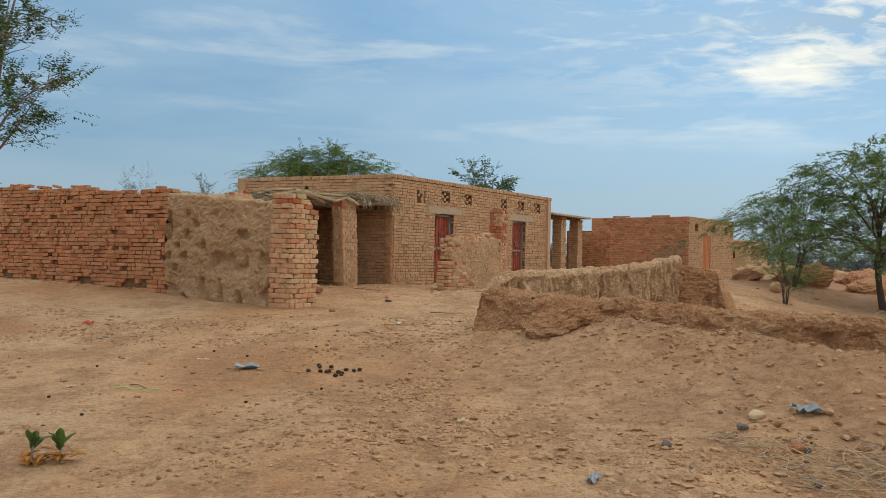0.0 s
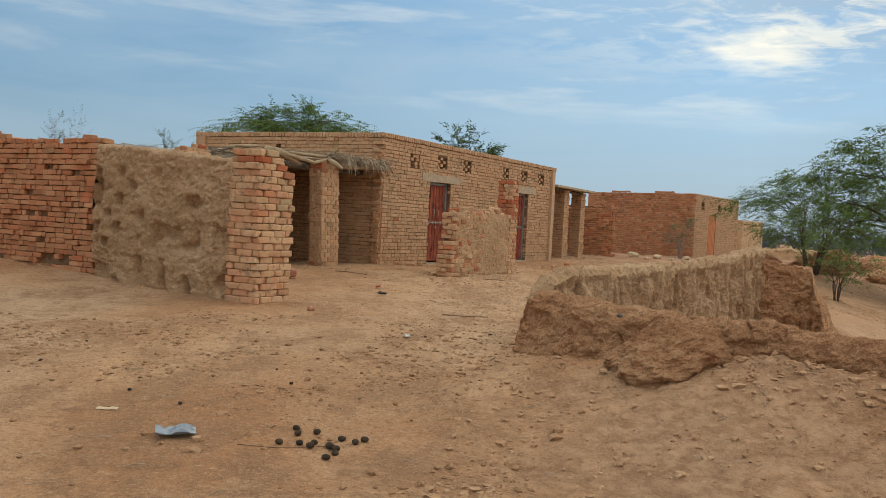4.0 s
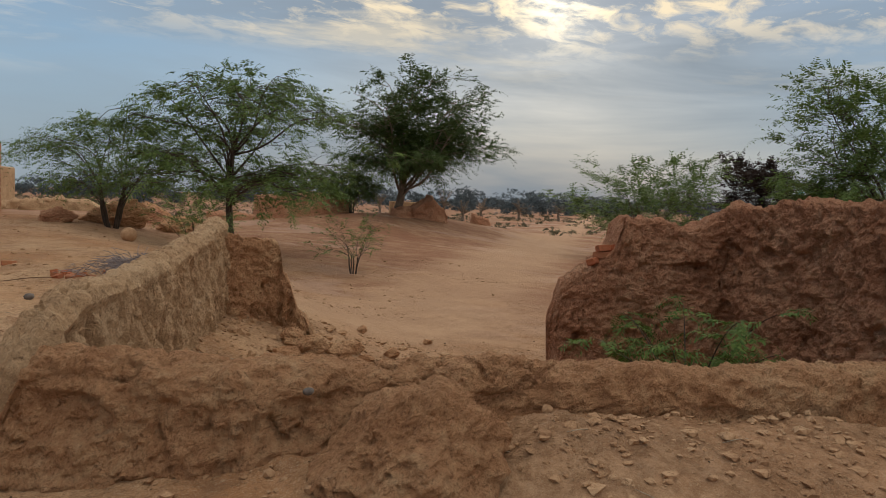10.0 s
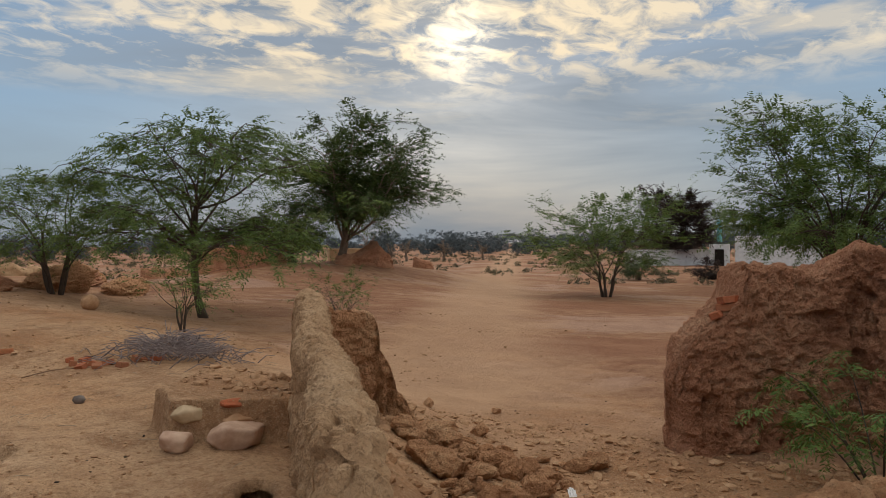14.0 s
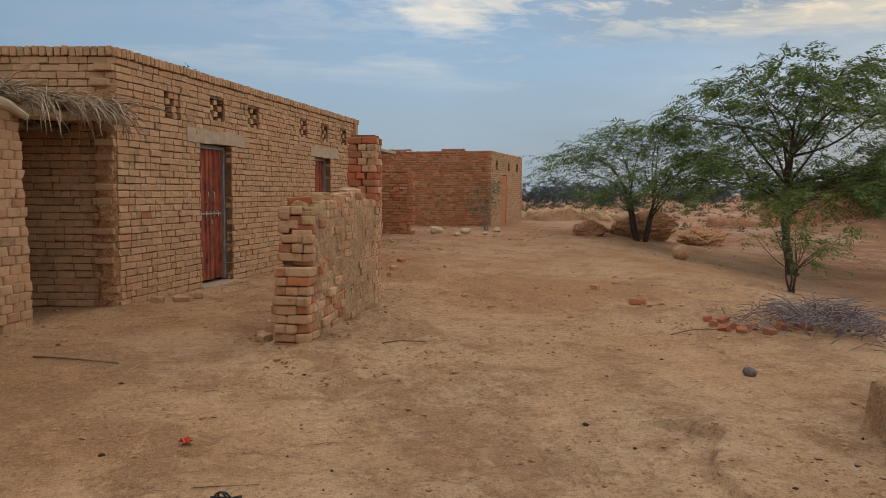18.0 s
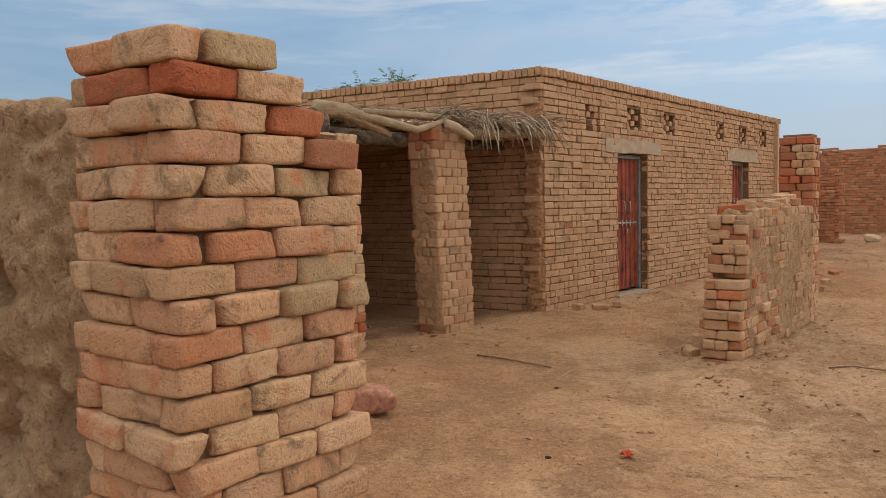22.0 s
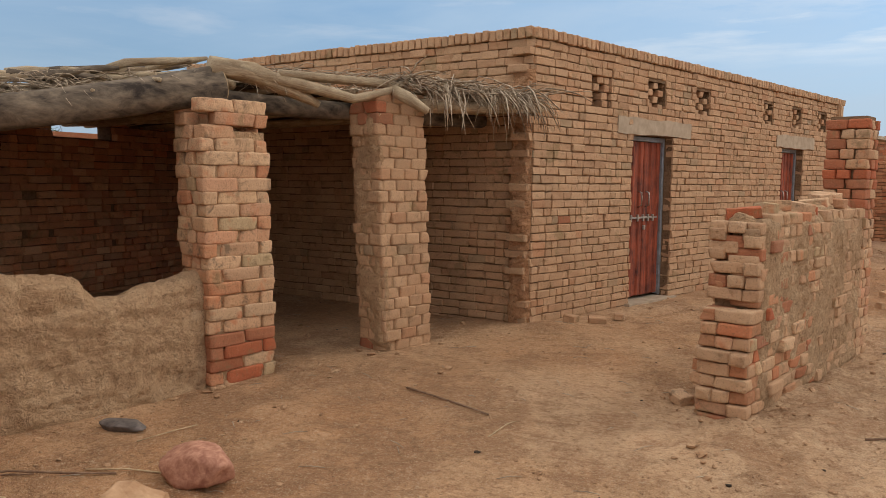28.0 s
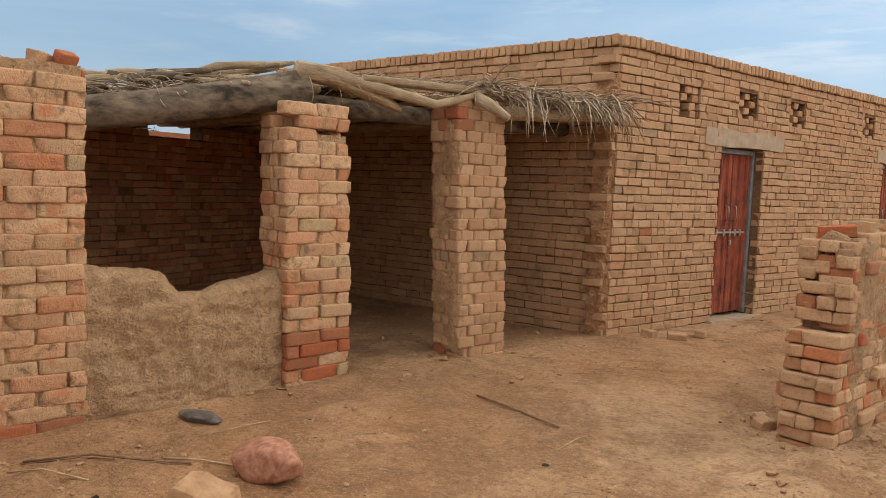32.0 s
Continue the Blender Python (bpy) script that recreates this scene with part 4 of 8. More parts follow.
def tree(name, x, y, height, spread, label, seed, mat_leaf, mat_bark=None, trunks=1, fork=0.35, girth=0.12, crown_base=0.35, shape="umbrella", fronds=900, frond=0.5, pairs=7, leaf=0.10, group="", lean=(0, 0), category="tree", z=None, droop=0.45, low=0, limbs=0, bare=False, fluff=0.12):
    """trunk(s), limbs, twigs and a crown of small feathery leaves."""
    mat_bark = mat_bark or M_BARK_DARK
    r = np.random.RandomState(seed)
    rr = random.Random(seed)
    z = gz(x, y) if z is None else z
    e = thing(name, x, y, z, label, category, group)
    ends = []
    trunk_tubes = []
    for k in range(trunks):
        a0 = 2 * math.pi * (k + rr.random() * 0.5) / max(trunks, 1)
        off = 0.0 if trunks == 1 else girth * 0.9
        base = np.array([x + off * math.cos(a0), y + off * math.sin(a0), z - 0.15])
        out = (0.06 if trunks == 1 else 0.22) * spread
        topp = np.array([x + lean[0] * fork + out * math.cos(a0) * fork, y + lean[1] * fork + out * math.sin(a0) * fork, z + height * fork])
        pts = wander(rr, base, topp, 8, 0.05)
        g = girth / math.sqrt(trunks)
        trunk_tubes.append(tube(pts, [g * (1.35 if i == 0 else 1.08 - 0.5 * i / 8) for i in range(8)], 9, 0.25, seed + k))
        ends.append((topp, g * 0.6, a0, pts))
    part("trunk", join_tubes("trunk", trunk_tubes, mat_bark), None, e)
    starts, dirs = [], []
    nl = limbs or max(3, int(7 / max(1, trunks)) + (5 if trunks == 1 else 0))
    for (p0, g, a0, stem) in ends:
        for j in range(nl + low):
            a = (j * 2.4 + rr.uniform(-0.3, 0.3)) if trunks == 1 else a0 + rr.uniform(-0.9, 0.9)
            rad = spread * 0.5 * rr.uniform(0.55, 0.95)
            if shape == "umbrella":
                rad = spread * 0.46 * math.sqrt((j + rr.random()) / nl)
                zt = z + height * (0.97 - 0.34 * (rad / (spread * 0.5)) ** 2) * rr.uniform(0.93, 1.0)
            elif shape == "round":
                zt = z + height * (crown_base + (1 - crown_base) * rr.uniform(0.15, 0.95))
                rad *= math.sqrt(max(0.12, 1 - ((zt - z) / height - (crown_base + 1) / 2) ** 2 / ((1 - crown_base) / 2) ** 2))
            else:
                zt = z + height * rr.uniform(0.38, 1.0)
                rad *= 1.0 if zt < z + height * 0.75 else 0.75
            if j >= nl:
                rad = spread * 0.5 * rr.uniform(0.45, 0.9)
                zt = z + height * rr.uniform(0.30, 0.52)
            tip = np.array([x + lean[0] + rad * math.cos(a), y + lean[1] + rad * math.sin(a), zt])
            # limbs leave the stem at different heights, climb, then arch outwards
            q0 = np.array(stem[rr.choice((3, 4, 5, 6, 7) if shape == "round" else (5, 6, 7, 7))] if j < nl else stem[rr.choice((3, 4, 5))])
            rise = rr.uniform(0.75, 1.0) if j < nl and shape == "umbrella" else rr.uniform(0.45, 0.8) if j < nl else rr.uniform(0.9, 1.5)
            out_k = rr.uniform(0.35, 0.5)
            ctl = q0 + (tip - q0) * np.array([out_k, out_k, rise]) + np.array([rr.uniform(-1, 1), rr.uniform(-1, 1), 0]) * 0.06 * spread
            bend = wander(rr, (0, 0, 0), (1, 1, 1), 10, 0.05)
            pts = [(1 - t) ** 2 * q0 + 2 * t * (1 - t) * ctl + t * t * tip + (np.array(bend[i]) - t) * np.linalg.norm(tip - q0) for i, t in enumerate(np.linspace(0, 1, 10))]
            main = [tube(pts, [g * (0.56 - 0.46 * i / 9) for i in range(10)], 6, 0.2, seed + j)]
            for i in range(3, 10):
                along = np.array(pts[min(i + 1, 9)]) - np.array(pts[i - 1])
                along /= max(np.linalg.norm(along), 1e-6)
                for q in range(2):
                    b0 = np.array(pts[i])
                    aa = rr.uniform(0, 2 * math.pi)
                    l2 = spread * rr.uniform(0.11, 0.22)
                    lift = rr.uniform(-0.35, 0.5) if shape != "umbrella" else rr.uniform(-0.3, 0.3)
                    dr = along * rr.uniform(0.1, 0.7) + np.array([math.cos(aa), math.sin(aa), lift]) * rr.uniform(0.6, 1.0)
                    t2 = b0 + dr / np.linalg.norm(dr) * l2
                    dome = height * (0.97 - 0.34 * (math.hypot(t2[0] - x, t2[1] - y) / (spread * 0.5)) ** 2) if shape == "umbrella" else height
                    t2[2] = min(t2[2], z + max(dome, height * 0.5) * rr.uniform(0.95, 1.0))
                    if t2[2] < z + height * crown_base * 0.75:
                        t2[2] = z + height * crown_base * rr.uniform(0.8, 1.1)
                    pp = wander(rr, b0, t2, 5, 0.10)
                    main.append(tube(pp, [g * 0.17, g * 0.13, g * 0.10, g * 0.07, g * 0.03], 4, 0.0, j))
                    for k in (2, 3, 4):
                        c0 = np.array(pp[k])
                        t3 = c0 + np.array([rr.uniform(-1, 1), rr.uniform(-1, 1), rr.uniform(-0.5, 0.4)]) * l2 * 0.42
                        main.append(tube([c0, (c0 + t3) / 2 + np.array([0, 0, 0.05 * l2]), t3], [g * 0.06, g * 0.045, g * 0.02], 3))
                        starts += [c0, (c0 + t3) / 2, t3]
                        dirs += [t3 - c0, dr, t3 - c0 + dr]
            part("limb", join_tubes("limb", main, mat_bark), None, e)
    if bare:
        return e
    pick = r.randint(0, len(starts), fronds)
    starts, dirs = np.array(starts)[pick], np.array(dirs)[pick]
    # every twig reaches outwards from the stem
    away = starts - np.array([x + lean[0] * 0.5, y + lean[1] * 0.5, z + height * 0.45])
    if shape == "umbrella":
        away[:, 2] *= 0.15
        dirs[:, 2] *= 0.4
    dirs = dirs / np.maximum(np.linalg.norm(dirs, axis=1, keepdims=True), 1e-6) + 0.8 * away / np.maximum(np.linalg.norm(away, axis=1, keepdims=True), 1e-6)
    starts = starts + r.normal(0, frond * fluff, starts.shape)
    part("crown", fronds_mesh("crown", starts, dirs, r, frond, leaf, pairs, mat_leaf, droop), None, e)
    return e


def smear(name, p, d, u0, u1, z0, z1, mat, parent, seed, amp=0.05, bias=0.5, cell=0.45, side=1, label=""):
    """A coat of mud on a wall face that shows in patches and sinks behind the bricks elsewhere."""
    d = Vector((d[0], d[1])).normalized()
    nrm = Vector((d.y, -d.x)) * side
    nu, nv = max(4, int((u1 - u0) / 0.025)), max(4, int((z1 - z0) / 0.025))
    U, W = np.meshgrid(np.linspace(u0, u1, nu), np.linspace(z0, z1, nv), indexing="ij")
    h = amp * (fbm(U / cell + seed, W / cell, seed * 1.7, 5, 0.6) - bias)
    rim = np.minimum(np.minimum(U - u0, u1 - U), np.minimum(W - z0, z1 - W))
    h = np.clip(h, -0.05, 0.012) - 0.03 * smooth(0.06, 0.0, rim)
    px, py = p[0] + d.x * U + nrm.x * h, p[1] + d.y * U + nrm.y * h
    front = np.stack([px, py, W], -1).reshape(-1, 3)
    back = np.stack([p[0] + d.x * U - nrm.x * 0.06, p[1] + d.y * U - nrm.y * 0.06, W], -1).reshape(-1, 3)
    F = grid_faces(nu, nv)
    F = F + [tuple(q + nu * nv for q in reversed(f)) for f in F]
    edge = [i * nv for i in range(nu)] + [(nu - 1) * nv + j for j in range(1, nv)] + [i * nv + nv - 1 for i in range(nu - 2, -1, -1)] + list(range(nv - 2, 0, -1))
    F += [(a, a + nu * nv, b2 + nu * nv, b2) for a, b2 in zip(edge, edge[1:] + edge[:1])]
    return part(name, mesh_np(name, np.concatenate([front, back]), F, mat, smooth_faces=True), None, parent, label)

# ---- ground, one sheet to the horizon ----
def spaced(lo, hi, step, far_lo, far_hi, fine_lo, fine_hi, grow=1.16):
    mid = list(np.arange(lo, fine_lo, step)) + list(np.arange(fine_lo + 0.02, fine_hi, 0.024)) + list(np.arange(fine_hi, hi, step))
    left, s, v = [], step, lo
    while v > far_lo:
        s *= grow
        v -= s
        left.append(v)
    right, s, v = [], step, mid[-1]
    while v < far_hi:
        s *= grow
        v += s
        right.append(v)
    return np.array(left[::-1] + mid + right)


gx = spaced(-8, 10, 0.065, -2500, 2600, 0.45, 4.5)
gy = spaced(1.5, 25, 0.065, -2500, 2600, 13.9, 17.0)
GX, GY = np.meshgrid(gx, gy, indexing="ij")
GV = np.stack([GX, GY, ground_z(GX, GY)], -1).reshape(-1, 3)
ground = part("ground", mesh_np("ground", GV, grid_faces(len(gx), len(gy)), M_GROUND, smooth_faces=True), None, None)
tagged(ground, "dry sandy earth, trodden and strewn with crumbs of mud", "ground", kind="structure")

# ---- plan ----
C = Vector((-2.40, 22.24))
FD = Vector((0.469, 0.883)).normalized()
RD = Vector((0.43, 0.903)).normalized()
LEND = Vector((-7.70, 23.85))
LD = (C - LEND).normalized()
DOORS = ((1.99, 2.99, 0.60, 2.73), (6.68, 7.64, 0.60, 2.74))
VENTS = ((1.07, 1.48, 3.0, 3.40), (2.33, 2.76, 3.05, 3.41), (3.59, 4.01, 3.05, 3.41), (5.86, 6.26, 3.05, 3.41), (7.05, 7.49, 3.05, 3.41), (8.26, 8.72, 3.05, 3.41))
TOP = 3.63


def flat(p, d, u, out, z):
    """World point u along d from p, out metres proud of the right-hand face."""
    q = p + d * u + Vector((d.y, -d.x)) * out
    return Vector((q.x, q.y, z))


def oriented_box(p, d, u0, u1, o0, o1, z0, z1, bevel=0.0):
    c = flat(p, d, (u0 + u1) / 2, (o0 + o1) / 2, (z0 + z1) / 2)
    return box_bm(abs(u1 - u0), abs(o1 - o0), z1 - z0, bevel, c, math.degrees(math.atan2(d.y, d.x)))


def coping(p, d, length, z, mat, seed, out=0.03, side=1):
    r = random.Random(seed)
    nrm = Vector((d.y, -d.x)) * side
    ang = math.atan2(d.y, d.x)
    res, u = [], 0.04
    while u < length:
        q = p + d * u - nrm * (0.10 - out)
        m = Matrix.Translation((q.x, q.y, z + 0.055 + r.uniform(-0.006, 0.006))) @ Euler((r.uniform(-1, 1) * 0.03, r.uniform(-1, 1) * 0.05, ang + r.uniform(-0.03, 0.03))).to_matrix().to_4x4()
        res.append((variants("edge", mat)[r.randrange(7)], m))
        u += BH + r.uniform(0.006, 0.014)
    return res


# ---- the long brick house ----
house = thing("brick_house", C.x, C.y, 0.55, "long flat-roofed house of bare tan bricks with two red doors", "house")
FLEN = 9.6
wf = part("front_wall", core_bm(C, FD, FLEN, 0.3, TOP, 0.34, 0.018, DOORS + VENTS), M_MORTAR, house)
lay(bond(C, FD, FLEN, 0.42, lambda u: TOP, M_BRICK, 3, holes=DOORS + VENTS, loose=0.6,
         odd=[(M_BRICK_HOT, lambda u, z, r: r.random() < 0.004)]), wf, 300, (C.x, C.y))
LLEN = (C - LEND).length
wl = part("side_wall", core_bm(LEND, LD, LLEN, 0.3, TOP, 0.34, 0.018, [(LLEN - 3.05, LLEN - 2.93, 3.33, 3.45)]), M_MORTAR, house)
lay(bond(LEND, LD, LLEN, 0.42, lambda u: TOP, M_BRICK, 5, loose=0.8, holes=[(LLEN - 3.05, LLEN - 2.93, 3.33, 3.45)]), wl, 220, (C.x, C.y))
# toothing at the corner, left for a wall that was never built
tooth = []
rt = random.Random(8)
for i in range(36):
    z = 0.42 + (i + 0.5) * PITCH
    if i % 2 == 0 and z < TOP:
        q = flat(LEND, LD, LLEN - 0.14 + rt.uniform(-0.03, 0.02), rt.uniform(0.02, 0.045), z)
        tooth.append((variants("stretcher", M_BRICK)[i % 7], Matrix.Translation(q) @ Euler((0, 0, math.atan2(LD.y, LD.x) + rt.uniform(-0.05, 0.05))).to_matrix().to_4x4()))
lay(tooth, wl, 40, (C.x, C.y))
for k, (za, zb) in enumerate(((0.55, 1.35), (1.40, 2.86), (3.0, 3.3))):
    mud_wall("mud_daub", [flat(LEND, LD, LLEN - 0.26, 0.0, 0).xy, flat(LEND, LD, LLEN - 0.02, 0.0, 0).xy], [zb, zb], [za + 0.25, za + 0.25], [0.085, 0.085], M_MUD_BROWN, house, "mud daubed in the toothed corner", 60 + k, 0.025, 0.025, 0.0, 0, 0.02, 0.02, pocket=0.03, crisp=True)
NEND = C + FD * FLEN
BACK = LEND + FD * FLEN
part("end_wall", core_bm(NEND, LD * -1, LLEN, 0.3, TOP, 0.34, 0.0), M_BRICK, house)
part("back_wall", core_bm(BACK, FD * -1, FLEN, 0.3, TOP, 0.34, 0.0), M_BRICK, house)
cop = coping(C, FD, FLEN, TOP, M_BRICK, 21) + coping(LEND, LD, LLEN - 0.06, TOP, M_BRICK, 22)
cb = part("coping", core_bm(C + FD * 0.02, FD, FLEN - 0.04, TOP - 0.01, TOP + 0.06, 0.25, 0.02), M_MORTAR, house)
lay(cop, cb, 190, (C.x, C.y))
bm = bmesh.new()
for q in (C, NEND, BACK, LEND):
    bm.verts.new((q.x, q.y, 3.42))
bm.faces.new(bm.verts)
ext = bmesh.ops.extrude_face_region(bm, geom=bm.faces[:])
bmesh.ops.translate(bm, vec=(0, 0, 0.14), verts=[v for v in ext["geom"] if isinstance(v, bmesh.types.BMVert)])
bmesh.ops.recalc_face_normals(bm, faces=bm.faces)
bmesh.ops.scale(bm, vec=(0.97, 0.97, 1), space=Matrix.Translation((-(C.x + BACK.x) / 2, -(C.y + BACK.y) / 2, 0)), verts=bm.verts)
part("roof", bm, M_MUD, house)

M_RUST = wood_material("rusty_red_sheet", (0.05, 0.012, 0.008), (0.36, 0.075, 0.030), (2.5, 9, 1))
M_FRAME = plain_material("grey_blue_painted_steel", (0.20, 0.21, 0.22), (0.30, 0.33, 0.36), 14, 0.6, 0.3)
M_STEEL = plain_material("dull_steel", (0.28, 0.24, 0.21), (0.42, 0.38, 0.34), 30, 0.5, 0.7)


def corrugated(p, d, u0, u1, out, z0, z1, mat, ribs):
    n = ribs * 8 + 1
    us = np.linspace(u0, u1, n)
    V = []
    for sgn in (0, 1):
        for u in us:
            o = out + 0.011 * math.copysign(min(1, 2.2 * abs(math.sin((u - u0) / (u1 - u0) * ribs * math.pi))), math.sin((u - u0) / (u1 - u0) * ribs * math.pi)) - sgn * 0.006
            for z in (z0, z1):
                V.append(flat(p, d, u, o, z))
    uv = [(v.z, u * 3) for sgn in (0, 1) for u in us for v in (Vector((0, 0, z0)), Vector((0, 0, z1)))]
    F = []
    for i in range(n - 1):
        a = 2 * i
        F.append((a, a + 2, a + 3, a + 1))
        b2 = 2 * n + a
        F.append((b2, b2 + 1, b2 + 3, b2 + 2))
    for i in (0, n - 1):
        F.append((2 * i, 2 * i + 1, 2 * n + 2 * i + 1, 2 * n + 2 * i))
    return mesh_np("leaf", V, F, mat, uv)


def metal_door(h, parent, p, d):
    u0, u1, z0, z1 = h[0] + 0.005, h[1] - 0.005, 0.66, h[3] - 0.01
    f = part("door", oriented_box(p, d, u0, u0 + 0.05, -0.20, -0.12, z0 - 0.03, z1, 0.004), M_FRAME, parent, "pair of rust-red corrugated steel door leaves, shut and bolted")
    for a, b2, za, zb in ((u1 - 0.05, u1, z0 - 0.03, z1), (u0 + 0.052, u1 - 0.052, z1 - 0.06, z1)):
        part("door_frame", oriented_box(p, d, a, b2, -0.20, -0.12, za, zb, 0.004), M_FRAME, f)
    mid = (u0 + u1) / 2 + 0.02
    for a, b2 in ((u0 + 0.055, mid - 0.006), (mid + 0.006, u1 - 0.055)):
        part("door_leaf", corrugated(p, d, a, b2, -0.155, z0, z1 - 0.065, M_RUST, 5), None, f)
    part("bolt", oriented_box(p, d, u0 + 0.10, u1 - 0.14, -0.138, -0.118, 1.665, 1.69, 0.004), M_STEEL, f, "rusty sliding bolt")
    for a in (0.2, 0.36, 0.50, 0.62, 0.74):
        part("bolt_guide", oriented_box(p, d, u0 + a - 0.015, u0 + a + 0.015, -0.142, -0.112, 1.63, 1.72, 0.004), M_STEEL, f)
    for a in (mid - 0.11, mid + 0.07):
        pts = [flat(p, d, a, -0.145, 1.82), flat(p, d, a, -0.10, 1.84), flat(p, d, a, -0.095, 1.92), flat(p, d, a, -0.10, 2.00), flat(p, d, a, -0.145, 2.02)]
        part("door_handle", join_tubes("door_handle", [tube(pts, [0.009] * 5, 6)], M_STEEL), None, f, "curved steel pull handle")
    part("padlock", oriented_box(p, d, mid - 0.02, mid + 0.02, -0.135, -0.105, 1.52, 1.58, 0.006), M_STEEL, f)
    part("room_dark", oriented_box(p, d, u0, u1, -0.34, -0.32, z0, z1), M_DARK, f)
    return f


for h in DOORS:
    metal_door(h, house, C, FD)


def slab_mesh(p, d, u0, u1, o0, o1, z0, z1, seed, amp=0.02, n=26):
    """A hand-cast slab with wavering edges."""
    V = []
    for i in range(n):
        u = u0 + (u1 - u0) * i / (n - 1)
        a = amp * 2 * (float(fbm(u * 5, seed, 1.0, 3)) - 0.5)
        b2 = amp * 2 * (float(fbm(u * 5, seed + 9, 4.0, 3)) - 0.5)
        for o, z in ((o0, z0 + b2), (o1, z0 + b2), (o1, z1 + a), (o0, z1 + a)):
            V.append(flat(p, d, u, o, z))
    F = []
    for i in range(n - 1):
        for k in range(4):
            F.append((i * 4 + k, (i + 1) * 4 + k, (i + 1) * 4 + (k + 1) % 4, i * 4 + (k + 1) % 4))
    F.append((0, 1, 2, 3))
    F.append(tuple((n - 1) * 4 + k for k in (3, 2, 1, 0)))
    return mesh_np("slab", V, F, M_CONCRETE)


part("lintel", slab_mesh(C, FD, 1.62, 3.46, -0.30, 0.012, 2.73, 2.93, 2), None, house, "rough grey concrete lintel")
part("lintel", slab_mesh(C, FD, 6.43, 8.12, -0.30, 0.012, 2.74, 2.95, 5), None, house, "rough grey concrete lintel")
part("threshold", slab_mesh(C, FD, 1.90, 3.10, -0.30, 0.07, 0.46, 0.615, 7), None, house, "worn concrete doorstep")
part("threshold", slab_mesh(C, FD, 6.6, 7.75, -0.30, 0.08, 0.50, 0.63, 9), None, house, "worn concrete doorstep")
vent_bricks = []
for k, (a, b2, z0, z1) in enumerate(VENTS):
    part("vent_back", oriented_box(C, FD, a, b2, -0.33, -0.30, z0, z1), M_DARK, house)
    if k == 0:
        cells = [(0.30, 0), (0.30, 1), (0.12, 2), (0.34, 2), (0.2, 3), (0.33, 3)]
    else:
        cells = [(0.08, 0), (0.34, 0), (0.21, 1), (0.08, 2), (0.34, 2), (0.21, 3)]
    for du, row in cells:
        q = flat(C, FD, a + du, -0.13, z0 + (row + 0.5) * PITCH + 0.005)
        vent_bricks.append((variants("header", M_BRICK)[(k + row) % 7], Matrix.Translation(q) @ Euler((0, 0, math.atan2(FD.y, FD.x))).to_matrix().to_4x4()))
lay(vent_bricks, wf, 60, (C.x, C.y))


